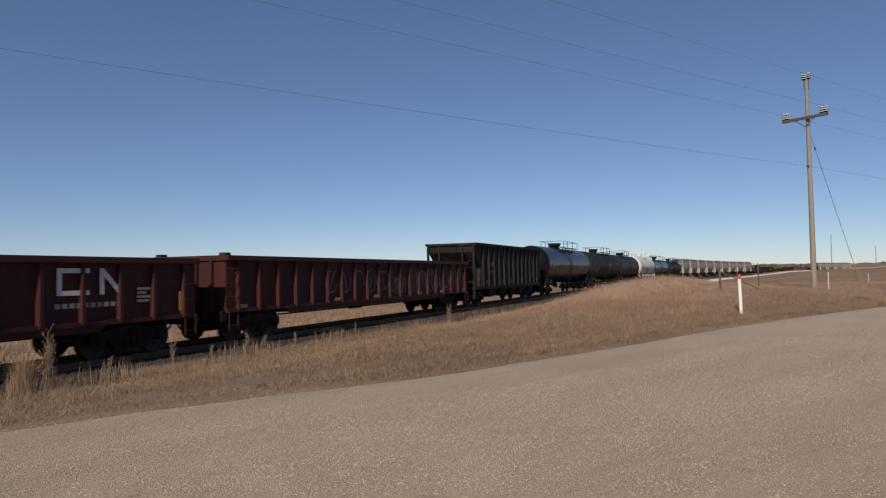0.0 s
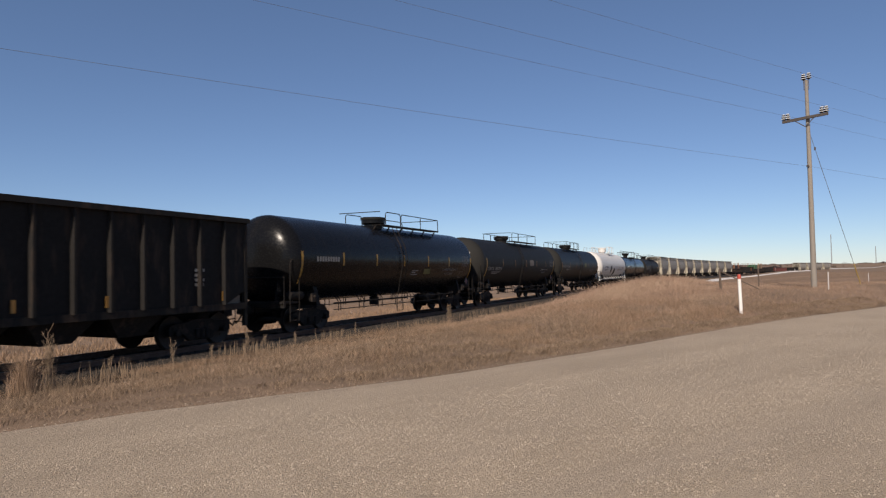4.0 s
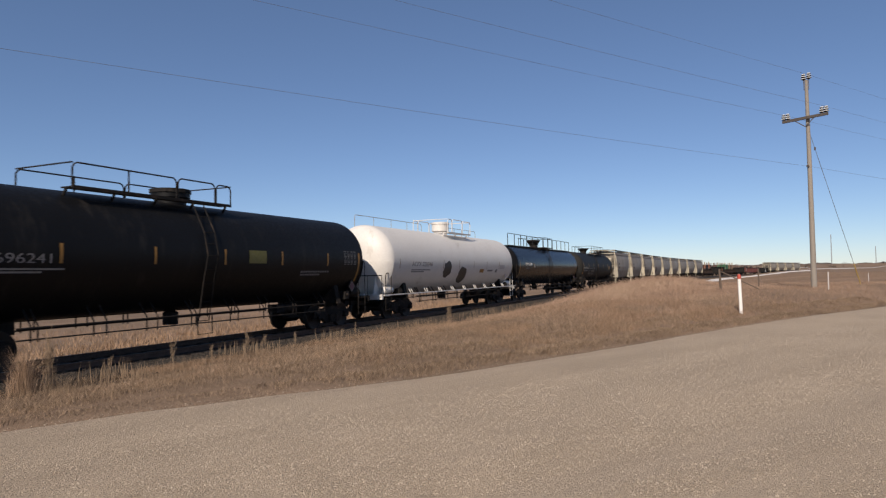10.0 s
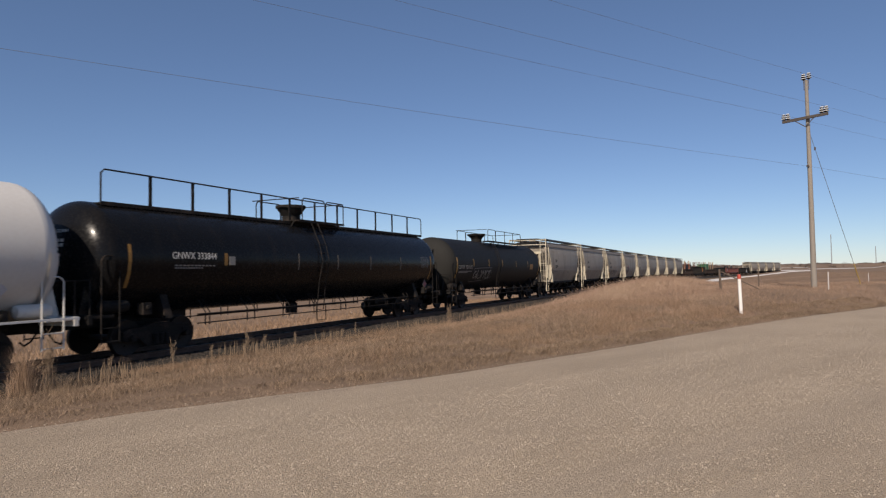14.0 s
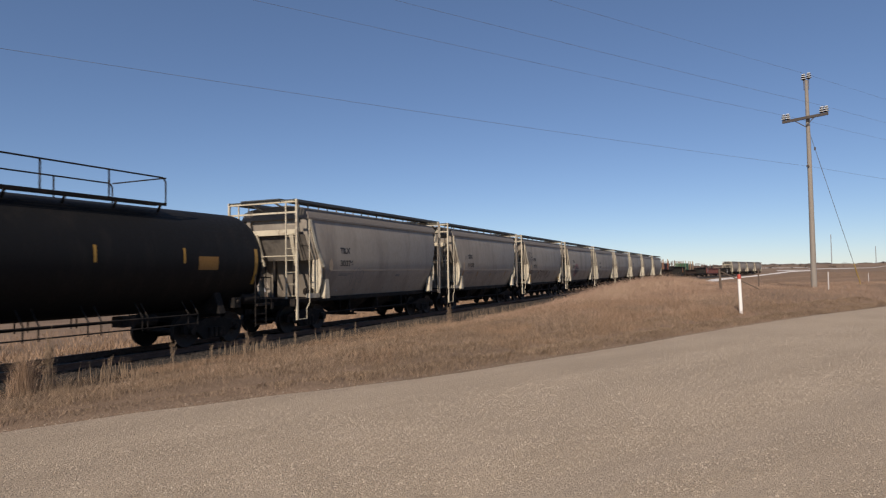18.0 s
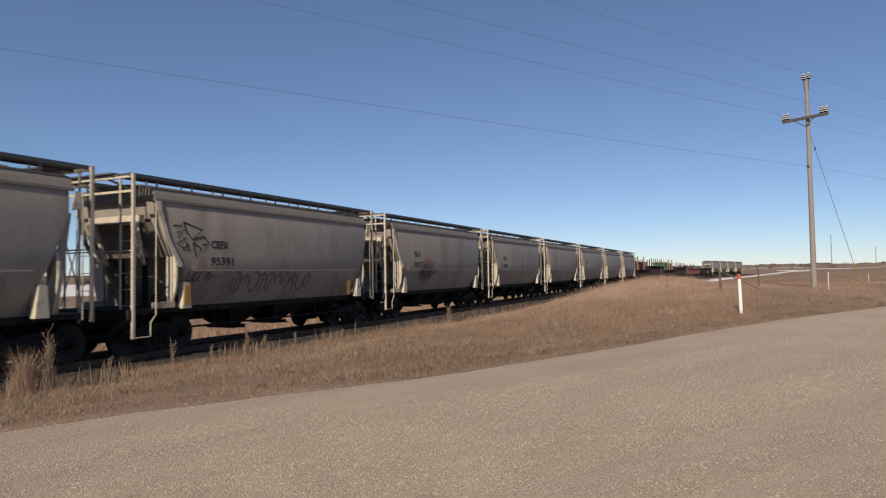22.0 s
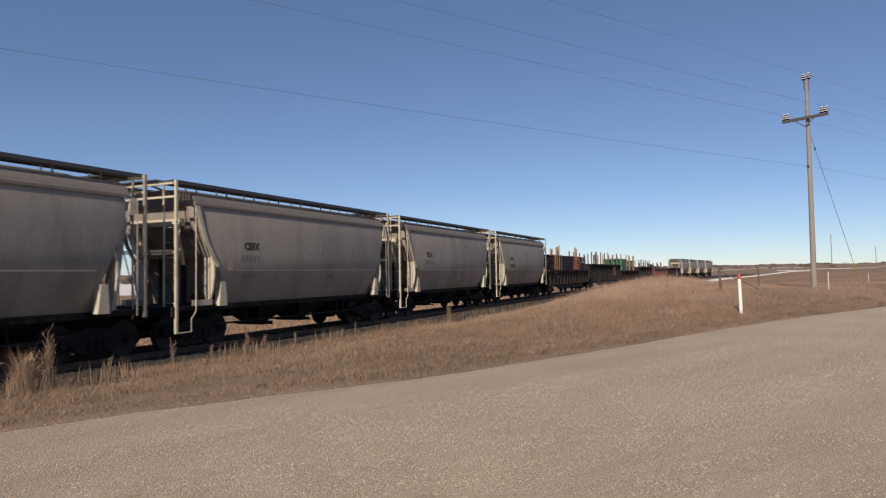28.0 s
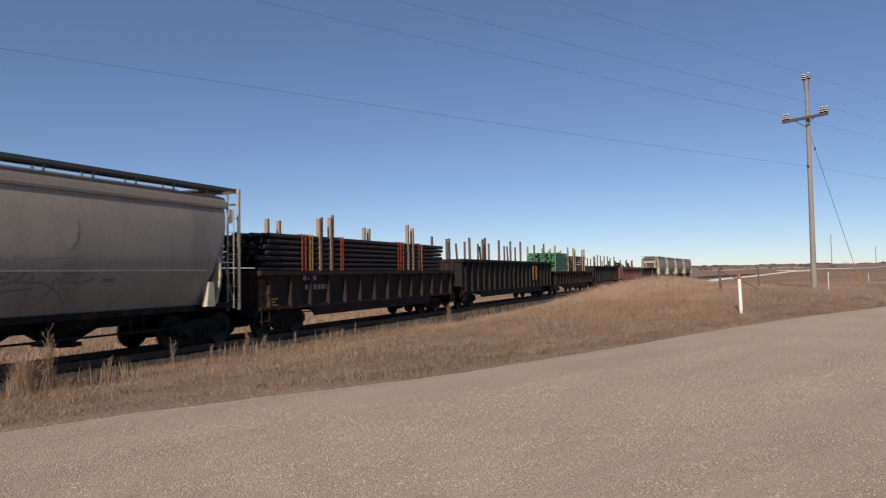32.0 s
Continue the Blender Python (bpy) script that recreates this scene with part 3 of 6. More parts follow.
def build_hopper():
    car = thing("covered_hopper", "grey covered hopper car with cream end frames, rolling on the track", "covered hopper", "covered hoppers of the train")
    b = Build()
    secs = []
    for z, hw in HOP_PROF:
        xs = float(np.interp(z, (1.18, 1.9, 2.3, 3.0, 3.4, 4.05), (3.95, 3.98, 4.14, 4.55, 4.74, 4.86)))
        xe, xc = xs + 0.10, float(np.interp(z, (1.18, 2.5, 3.4, 4.05), (3.3, 4.0, 4.72, 4.85)))
        half = [(xs - 0.10, -hw), (xs, -hw + 0.015), (xe, -hw + 0.16), (xe, -hw + 0.34), (xc, -hw + 0.36)]
        ring = half + [(x, -y) for x, y in reversed(half)]
        dr = float(np.interp(z, (1.18, 4.05), (0.80, 0.55)))
        secs.append([(x + dr, y, z) for x, y in ring] + [(-x, y, z) for x, y in reversed(ring)])
    b.loft(secs)
    part("body", b, M_GREY, car, "dusty grey curved hopper body", 40)
    b = Build()
    arc = [(-1.50, 4.03), (-1.50, 4.11), (-1.38, 4.33), (-1.1, 4.42), (-0.6, 4.49), (0, 4.52), (0.6, 4.49), (1.1, 4.42), (1.38, 4.33), (1.50, 4.11), (1.50, 4.03)]
    b.prism(arc, "x", -4.98, 5.48)
    part("roof", b, M_ROOF, car, "dusty brown-grey curved roof", 30)
    b = Build().prism([(-0.26, 4.50), (-0.22, 4.60), (0.22, 4.60), (0.26, 4.50)], "x", -4.4, 4.8)
    part("hatch_cover", b, M_ROOF, car)
    for y in (-1.15, 1.15):
        for k in range(5):
            yy = y - 0.24 + 0.12 * k
            part("walkway_slat", Build().box(-5.72, 6.02, yy - 0.045, yy + 0.045, 4.60, 4.635), M_ROOFDARK, car, "dark steel walkway strip")
        for yy in (y - 0.2925, y + 0.2925):
            part("walkway_edge", Build().box(-5.72, 6.02, yy - 0.0075, yy + 0.0075, 4.555, 4.65), M_ROOFDARK, car, "dark steel walkway edge")
        for k in range(9):
            x = -4.8 + 1.2 * k
            for q, dz in ((-0.2, 0.20 if y < 0 else 0.10), (0.2, 0.10 if y < 0 else 0.20)):
                part("walkway_bracket", Build().beam((x, y + q, 4.57 - dz), (x, y + q, 4.57), 0.03, 0.04), M_ROOF, car)
    # eave strip and the welded seam along the side
    for sg in (-1, 1):
        part("eave_rail", Build().prism([(sg * 1.44, 4.0), (sg * 1.512, 4.0), (sg * 1.512, 4.07), (sg * 1.50, 4.10), (sg * 1.44, 4.10)], "x", -5.0, 5.5), M_ROOF, car)
        part("side_seam", Build().box(-3.8, 4.5, sg * 1.608 - 0.008, sg * 1.608 + 0.008, 2.165, 2.195), M_GREY, car)
        part("side_sill", Build().prism([(sg * 1.05, 1.04), (sg * 1.22, 1.04), (sg * 1.22, 1.20), (sg * 1.05, 1.20)], "x", -3.95, 4.7), M_UNDER, car)
    # ends
    for ex in (-1, 1):
        ox, px = (0.3, 0.72) if ex > 0 else (0.0, 0.0)
        for sy in (-1, 1):
            part("corner_post", Build().box((ex * 5.65 + ox) - 0.035, (ex * 5.65 + ox) + 0.035, sy * 1.5 - 0.035, sy * 1.5 + 0.035, 0.48 if ex < 0 else 1.0, 4.64), M_CREAM if ex < 0 else M_GREY, car)
            part("ladder_stile", Build().beam(((ex * 5.66 + ox), sy * 1.05, 0.95), ((ex * 5.66 + ox), sy * 1.05, 4.57), 0.04, 0.04), M_CREAM, car)
            rung = Build().tube([((ex * 5.66 + ox), sy * 1.05, 0), ((ex * 5.66 + ox), sy * 1.5, 0)], 0.010, 5).mesh("ladder_rung", M_CREAM)
            for k in range(8):
                part("ladder_rung", rung, None, car, at=pose(0, 0, 1.3 + 0.41 * k))
            part("side_stile", Build().tube([((ex * 4.98 + px), sy * 1.53, 4.0), ((ex * 4.98 + px), sy * 1.53, 1.05)] + ([((ex * 5.15 + ox), sy * 1.53, 0.85), ((ex * 5.15 + ox), sy * 1.53, 0.5), ((ex * 5.6 + ox), sy * 1.53, 0.5)] if ex < 0 else []), 0.016, 6), M_CREAM if ex < 0 else M_GREY, car)
            # transverse plates over the truck
            b = Build()
            yo = [(sy * 1.18, 1.22), (sy * 1.42, 1.22), (sy * 1.57, 1.65), (sy * 1.62, 2.0), (sy * 1.60, 2.35), (sy * 1.50, 2.65), (sy * 1.40, 2.80), (sy * 1.24, 2.80)]
            b.prism(yo, "x", (ex * 4.36 + px) - 0.03, (ex * 4.36 + px) + 0.03)
            # cream on the lit near side; grey paints the far plate's shade
            part("bolster_plate", b, M_CREAM if sy < 0 else M_GREY, car)
            part("jacking_pad", Build().prism([((ex * 3.84 + px), 1.16), ((ex * 4.16 + px), 1.16), ((ex * 4.10 + px), 1.86), ((ex * 3.92 + px), 1.86)], "y", sy * 1.50 - 0.10, sy * 1.50 + 0.10), M_CREAM, car)
            part("corner_gusset", Build().prism([((ex * 4.72 + px), 3.55), ((ex * 4.95 + px), 3.60), ((ex * 4.95 + px), 4.0), ((ex * 4.80 + px), 4.0)], "y", sy * 1.50 - 0.02, sy * 1.50 + 0.02), M_CREAM, car)
            if ex < 0:
                # the far strip's shade is likewise given as grey
                part("edge_strip", Build().beam((-4.66, sy * 1.60, 3.0), (-4.93, sy * 1.53, 3.95), 0.13, 0.03, up=(0, 1, 0)).beam((-4.24, sy * 1.625, 2.3), (-4.66, sy * 1.60, 3.0), 0.12, 0.03, up=(0, 1, 0)), M_CREAM if sy < 0 else M_GREY, car, "painted edge strip")
                part("draw_bracket", Build().box(-4.95, -4.35, sy * 1.40 - 0.12, sy * 1.40 + 0.05, 1.20, 1.36), M_CREAM, car)
            b = Build()
            secs = []
            for xx, yy, zz, w in (((ex * 5.04 + ox), 0.80, 3.5, 0.09), ((ex * 4.66 + px), 0.72, 2.35, 0.04)):
                secs.append([(xx - 0.04, sy * yy - w, zz), (xx + 0.04, sy * yy - w, zz), (xx + 0.04, sy * yy + w, zz), (xx - 0.04, sy * yy + w, zz)])
            part("end_strut", b.loft(secs), M_CREAM, car)
            part("diagonal_brace", Build().beam(((ex * 5.55 + ox), sy * 1.35, 1.3), ((ex * 5.1 + ox), sy * 1.05, 3.6), 0.03, 0.03), M_GREY, car)
            if ex > 0:
                part("shear_plate", Build().prism([((ex * 4.05 + px), 1.22), ((ex * 4.75 + px), 3.5), ((ex * 4.80 + px), 3.5), ((ex * 4.50 + px), 1.22)], "y", sy * 1.36 - 0.02, sy * 1.36 + 0.02), M_GREY, car)
        part("end_walkway", Build().box((ex * 5.5 + ox) - 0.28, (ex * 5.5 + ox) + 0.28, -0.86, 0.86, 4.64, 4.68), M_ROOFDARK, car, "dark steel grating walkway")
        part("end_beam", Build().box((ex * 4.95 + ox) - 0.08, (ex * 4.95 + ox) + 0.08, -0.98, 0.98, 3.46, 3.66), M_CREAM, car)
        # shade on the sloping sheet is painted in with the darker grey
        part("end_sheet", Build().prism([((ex * 4.90 + ox), 3.46), ((ex * 4.86 + ox), 3.46), ((ex * 4.38 + px), 2.55), ((ex * 4.45 + px), 2.55)], "y", -1.25, 1.25), M_END_SHADE, car, "sloping end sheet, shade put into its darker grey")
        part("top_cross_bar", Build().box((ex * 5.65 + ox) - 0.04, (ex * 5.65 + ox) + 0.04, -1.48, 1.48, 4.53, 4.62).box((ex * 5.66 + ox) - 0.02, (ex * 5.66 + ox) + 0.02, -1.48, 1.48, 4.16, 4.22), M_CREAM, car)
        part("grab_rail", Build().tube([((ex * 5.68 + ox), -1.5, 2.68), ((ex * 5.68 + ox), 1.5, 2.68)], 0.02, 6), M_CREAM, car)
        part("end_platform", Build().box(min((ex * 3.9 + px), (ex * 5.72 + ox)), max((ex * 3.9 + px), (ex * 5.72 + ox)), -1.45, 1.45, 1.08, 1.20).box((ex * 5.74 + ox) - 0.04, (ex * 5.74 + ox) + 0.04, -1.5, 1.5, 0.95, 1.20), M_UNDER, car)
        for y in (-0.45, 0.45):
            part("end_post", Build().box((ex * 4.4 + px) - 0.06, (ex * 4.4 + px) + 0.06, y - 0.05, y + 0.05, 1.2, 3.4), M_UNDER, car)
        for sy in (-1, 1):
            part("roof_stay", Build().beam(((ex * 5.65 + ox), sy * 0.55, 4.55), ((ex * 4.9 + px), sy * 0.55, 4.36), 0.04, 0.05), M_CREAM, car)
    # brake gear on the end that leads the picture
    part("brake_cylinder", Build().lathe([(0.0, -0.35), (0.14, -0.33), (0.14, 0.33), (0.0, 0.35)], "x", (-4.35, -1.15, 1.42), 12), M_UNDER, car)
    part("air_reservoir", Build().lathe([(0.0, -0.45), (0.17, -0.40), (0.17, 0.40), (0.0, 0.45)], "x", (5.1, 0.6, 1.45), 12), M_UNDER, car)
    part("centre_sill", Build().box(-5.9, 6.2, -0.17, 0.17, 0.72, 1.08), M_UNDER, car)
    for x in (-0.85, 1.25):
        b = Build()
        b.loft([[(x - 0.95, -1.12, 1.2), (x + 0.95, -1.12, 1.2), (x + 0.95, 1.12, 1.2), (x - 0.95, 1.12, 1.2)], [(x - 0.62, -0.85, 0.85), (x + 0.62, -0.85, 0.85), (x + 0.62, 0.85, 0.85), (x - 0.62, 0.85, 0.85)], [(x - 0.2, -0.4, 0.46), (x + 0.2, -0.4, 0.46), (x + 0.2, 0.4, 0.46), (x - 0.2, 0.4, 0.46)]])
        part("discharge_bay", b, M_UNDER, car)
        part("outlet_gate", Build().box(x - 0.28, x + 0.28, -0.55, 0.55, 0.36, 0.46).tube([(x - 0.2, -0.95, 0.41), (x - 0.2, 0.95, 0.41)], 0.035, 6), M_UNDER, car)
    for x in (-1.95, 0.2, 2.35):
        part("bay_strut", Build().box(x - 0.025, x + 0.025, -1.24, -1.18, 0.62, 1.06), M_UNDER, car)
    part("brake_pipe", Build().tube([(-4.0, -1.28, 0.62), (3.9, -1.28, 0.62)], 0.03, 6).beam((-2.7, -1.28, 0.62), (-2.7, -1.28, 1.05), 0.03, 0.03).beam((2.7, -1.28, 0.62), (2.7, -1.28, 1.05), 0.03, 0.03).beam((0, -1.28, 0.62), (0, -1.28, 1.05), 0.03, 0.03), M_UNDER, car)
    for k in range(6):
        x = -3.1 + 1.2 * k
        part("reflector_strip", Build().box(x, x + 0.10, hop_y(1.5) - 0.012, hop_y(1.5) - 0.004, 1.38, 1.44), M_DIMLETTER, car)
    running_gear(car, 4.45, 5.85, 0.5, 0.3)
    return car


# ---- tank car ----
def head_depth(r, rho):
    """How far a dished end lies back at a share rho of its radius."""
    return 0.46 * r * (1 - math.sqrt(max(0.0, 1 - min(1.0, rho) ** 2.5)))


def tank_profile(half, r):
    """Half length over the heads, radius: the outline of one dished end."""
    pts = [(0.0, -half)]
    for k in range(1, 15):
        rho = math.sin(math.pi / 2 * k / 14) ** 0.8
        pts.append((r * rho, -half + head_depth(r, rho)))
    return pts


def head_point(half, r, zc, sg, y, z, lift=0.006):
    """A place on a tank's end, lifted a little off it."""
    rho = min(0.995, math.hypot(y, z - zc) / r)
    return (sg * (half - head_depth(r, rho) + lift), y, z)


def head_shield(car, half, r, zc, sg, paint):
    """The thick plate that covers the lower half of a tank's end."""
    b, nu, nv = Build(), 18, 8
    for lift, q in ((0.035, 1.012), (0.0, 1.0)):
        vs = []
        for i in range(nu + 1):
            a = math.pi + math.pi * i / nu
            for j in range(nv + 1):
                rho = r * math.sin(math.pi / 2 * j / nv)
                y, z = rho * math.cos(a), rho * math.sin(a)
                x, _, _ = head_point(half, r, zc, sg, y, zc + z, lift)
                vs.append((x, y * q, zc - 0.06 + z * q))
        b.add(vs, [(i * (nv + 1) + j, (i + 1) * (nv + 1) + j, (i + 1) * (nv + 1) + j + 1, i * (nv + 1) + j + 1) for i in range(nu) for j in range(nv)])
    n0 = (nu + 1) * (nv + 1)
    for i in (0, nu):
        for j in range(nv):
            k = i * (nv + 1) + j
            b.f.append((k, k + 1, n0 + k + 1, n0 + k))
    part("head_shield", b, paint, car, "thick plate over the lower half of the end", 40)


def head_lettering(car, text, size, half, r, zc, y0, z0, width, material):
    """Letters that lie on the end of a tank which faces the oncoming way."""
    ob = lettering(text, size, material, car, 0, 0, 0, width)
    ob.matrix_basis = Matrix.Identity(4)
    for v in ob.data.vertices:
        v.co = head_point(half, r, zc, -1, y0 - v.co.x, z0 + v.co.y, 0.012 + v.co.z)
    return ob


def stencil(car, x, z, w, h, side_y, rows, cols, material):
    """A block of small unreadable stencilled writing: short bars in rows and columns."""
    rnd = random.Random(int(x * 10 + rows))
    b = Build()
    for i in range(rows):
        zz = z + h * (i + 0.25) / rows
        if i % 4 == 3:
            spans = [(0.0, 1.0)]
        else:
            spans = [((k + 0.06) / cols, (k + rnd.uniform(0.5, 0.9)) / cols) for k in range(cols)]
        for a, c in spans:
            hh = h / rows * (0.12 if i % 4 == 3 else 0.42)
            b.add([(x + w * a, side_y(zz) - 0.007, zz), (x + w * c, side_y(zz) - 0.007, zz), (x + w * c, side_y(zz + hh) - 0.007, zz + hh), (x + w * a, side_y(zz + hh) - 0.007, zz + hh)], [(0, 1, 2, 3)])
    return part("stencil", b, material, car, "block of small stencilled writing")


def placard(car, x, y, z, face, border):
    """A diamond hazard placard in its holder."""
    turn = Matrix.Translation((x, y, z)) @ Matrix.Rotation(radians(45), 4, "Y")
    holder = part("placard_holder", Build().box(-0.19, 0.19, 0.0, 0.02, -0.19, 0.19, turn), M_UNDER, car)
    part("placard", Build().box(-0.15, 0.15, -0.012, -0.002, -0.15, 0.15, turn), border, holder, "pale diamond placard")
    part("placard_face", Build().box(-0.12, 0.12, -0.018, -0.013, -0.12, 0.12, turn), face, holder, "dull red middle of the placard")


def hoop(b, x0, x1, y, z0, z1, r=0.022, posts=(), corner=0.12):
    """A bent rail: up, along with rounded corners, and down, with posts between."""
    b.tube([(x0, y, z0), (x0, y, z1 - corner), (x0 + corner * 0.4, y, z1 - corner * 0.35), (x0 + corner, y, z1), (x1 - corner, y, z1), (x1 - corner * 0.4, y, z1 - corner * 0.35), (x1, y, z1 - corner), (x1, y, z0)], r, 6)
    for p in posts:
        b.tube([(p, y, z0), (p, y, z1)], r, 6)


def build_tank(label, paint, half, r, zc, end_x, truck_x, dome_x, platform, rail_h, dome=(0.52, 0.42), long_walk=False, side_rail=False, frame_paint=None, funnel=False):
    frame_paint = frame_paint or M_UNDER
    car = thing("tank_car", label, "tank car", "tank cars of the train")
    top = zc + r
    end = tank_profile(half, r)
    end_paint = M_HEADDUST if paint in (M_MATT, M_BLACK) else paint
    part("tank_shell", Build().lathe([end[-1], (r, -end[-1][1])], "x", (0, 0, zc), 64), paint, car, "", 40)
    for sg in (1, -1):
        part("tank_end", Build().lathe([(a, sg * c) for a, c in end], "x", (0, 0, zc), 64), end_paint, car, "dished end of the tank", 60)
    # manway housing
    prof = [(dome[0] * 0.8, top - 0.1), (dome[0] * 0.8, top + 0.1), (dome[0], top + 0.16), (dome[0], top + dome[1]), (dome[0] * 0.94, top + dome[1] + 0.04), (0.0, top + dome[1] + 0.05)]
    if funnel:
        prof = [(dome[0] * 0.62, top - 0.1), (dome[0] * 0.62, top + dome[1] * 0.4), (dome[0], top + dome[1] * 0.85), (dome[0], top + dome[1]), (0.0, top + dome[1] + 0.03)]
    dm = part("manway_housing", Build().lathe(prof, "z", (dome_x, 0, 0), 24), paint if not funnel else frame_paint, car, "", 35)
    b = Build().lathe([(dome[0] + 0.005, top + dome[1] - 0.08), (dome[0] + 0.035, top + dome[1] - 0.08), (dome[0] + 0.035, top + dome[1] + 0.025), (dome[0] + 0.005, top + dome[1] + 0.025)], "z", (dome_x, 0, 0), 20)
    part("hinge_ring", b, frame_paint, dm)
    # platform, rails
    x0, x1 = platform
    slat = Build().box(x0, x1, -0.04, 0.04, top - 0.02, top + 0.015).mesh("platform_slat", frame_paint)
    edge = Build().box(x0, x1, -0.01, 0.01, top - 0.05, top + 0.03).mesh("platform_edge", frame_paint)
    for y in (-0.85, 0.85):
        for k in range(4):
            part("platform_slat", slat, None, car, at=pose(0, y - 0.16 + 0.11 * k, 0))
        part("platform_edge", edge, None, car, at=pose(0, y - 0.23, 0))
        n = max(2, int((x1 - x0) / 1.2))
        brace = Build().beam((0, y, top - 0.02), (0, y * 0.75, top - 0.34), 0.05, 0.05).mesh("platform_brace", frame_paint)
        for k in range(n + 1):
            part("platform_brace", brace, None, car, at=pose(x0 + (x1 - x0) * k / n, 0, 0))
    gapx = (dome_x - 0.75, dome_x + 0.75)
    for y in (-1.05, 1.05):
        for a, c in ((x0, gapx[0]), (gapx[1], x1)):
            if c - a < 0.5:
                continue
            b = Build()
            hoop(b, a, c, y, top - 0.02, top + rail_h, posts=[a + (c - a) * k / max(1, round((c - a) / 1.7)) for k in range(1, max(1, round((c - a) / 1.7)))])
            part("guard_rail", b, frame_paint, car)
        b = Build()
        hoop(b, gapx[0] + 0.05, gapx[1] - 0.05, y, top - 0.02, top + rail_h * 1.02)
        part("guard_rail", b, frame_paint, car)
    for x in (x0, x1):
        b = Build()
        b.tube([(x, -1.05, top + rail_h), (x, 1.05, top + rail_h)], 0.02, 6)
        part("guard_rail", b, frame_paint, car)
    if long_walk:
        a, c = long_walk
        b = Build()
        for k in range(3):
            b.box(a, c, -0.62 + 0.13 * k, -0.52 + 0.13 * k, top - 0.08, top - 0.045)
        b.box(a, c, -0.66, -0.645, top - 0.12, top - 0.02)
        part("walkway", b, frame_paint, car, "full-length steel walkway")
        n = int((c - a) / 1.45)
        for y in (-0.64,):
            b = Build()
            b.tube([(a, y, top - 0.1), (a, y, top + rail_h - 0.1), (a + 0.1, y, top + rail_h), (c - 0.1, y, top + rail_h), (c, y, top + rail_h - 0.1), (c, y, top - 0.1)], 0.024, 6)
            part("walkway_rail", b, frame_paint, car)
            for k in range(1, n):
                x = a + (c - a) * k / n
                part("walkway_post", Build().box(x - 0.05, x + 0.05, y - 0.012, y + 0.012, top - 0.1, top + rail_h), frame_paint, car)
    # ladder on the side by the manway
    lx = dome_x - 0.0
    b = Build()
    ys = [(-1.05, top), (-(r * 0.92) - 0.08, zc + r * 0.42), (-(r + 0.10), zc), (-(r * 0.9) - 0.08, zc - r * 0.5), (-1.30, 0.75)]
    if side_rail is False:
        for dx in (-0.2, 0.2):
            b.tube([(lx + dx, y, z) for y, z in ys], 0.018, 5)
        for k in range(9):
            u = k / 8 * (len(ys) - 1)
            i = min(int(u), len(ys) - 2)
            y, z = (ys[i][q] + (ys[i + 1][q] - ys[i][q]) * (u - i) for q in (0, 1))
            b.tube([(lx - 0.2, y, z), (lx + 0.2, y, z)], 0.012, 5)
        b.tube([(lx - 0.28, -1.34, 0.95), (lx - 0.28, -1.36, 0.38), (lx + 0.28, -1.36, 0.38), (lx + 0.28, -1.34, 0.95)], 0.02, 5)
        part("side_ladder", b, M_UNDER, car)
    for sg in (-1, 1):
        head_shield(car, half, r, zc, sg, end_paint)
        part("air_tank", Build().lathe([(0.0, -0.42), (0.13, -0.38), (0.16, -0.32), (0.16, 0.32), (0.13, 0.38), (0.0, 0.42)], "x", (sg * (half - 0.75), -1.18, 1.30), 14), frame_paint, car, "", 40)
        part("valve_box", Build().box(sg * (half - 1.55) - 0.13, sg * (half - 1.55) + 0.13, -1.44, -1.20, 1.06, 1.36).lathe([(0.0, -0.05), (0.06, -0.04), (0.06, 0.05)], "y", (sg * (half - 1.55), -1.46, 1.24), 10), M_UNDER, car)
    # underframe: stub sills, saddles, end decks and lower rails
    for sg in (-1, 1):
        part("stub_sill", Build().box(min(sg * (truck_x - 1.7), sg * (end_x - 0.05)), max(sg * (truck_x - 1.7), sg * (end_x - 0.05)), -0.18, 0.18, 0.74, 1.12), M_UNDER, car)
        b = Build()
        pts = [(-1.38, 0.92), (1.38, 0.92)] + [(math.sin(radians(a)) * (r + 0.004), zc - math.cos(radians(a)) * (r + 0.004)) for a in (50, 34, 17, 0, -17, -34, -50)]
        b.prism(pts, "x", sg * truck_x - 0.12, sg * truck_x + 0.12)
        part("saddle", b, M_UNDER, car)
        # web that tapers down the head to the deck
        for sy in (-1, 1):
            part("head_brace", Build().prism([(sg * (half - 0.40), zc - 0.25), (sg * (half - 0.28), zc - 0.25), (sg * (half + 0.02), 1.12), (sg * (half - 0.75), 1.12)], "y", sy * 0.93 - 0.02, sy * 0.93 + 0.02), paint, car)
        part("end_deck", Build().box(min(sg * (half - 0.6), sg * (end_x + 0.1)), max(sg * (half - 0.6), sg * (end_x + 0.1)), -1.42, 1.42, 1.05, 1.12).box(sg * end_x - 0.05, sg * end_x + 0.05, -1.45, 1.45, 0.92, 1.14), frame_paint, car)
        for y in (-1.43, 1.43):
            b = Build()
            hoop(b, sg * (end_x - 0.55) - 0.25, sg * (end_x - 0.55) + 0.25, y, 0.42, 2.05 if side_rail else 2.55, 0.018)
            b.tube([(sg * (end_x - 0.55) - 0.25, y, 0.47), (sg * (end_x - 0.55) + 0.25, y, 0.47)], 0.02, 5)
            b.tube([(sg * (end_x - 0.55) - 0.25, y, 0.80), (sg * (end_x - 0.55) + 0.25, y, 0.80)], 0.016, 5)
            part("end_ladder", b, frame_paint if not side_rail or sg > 0 else M_COAL, car)
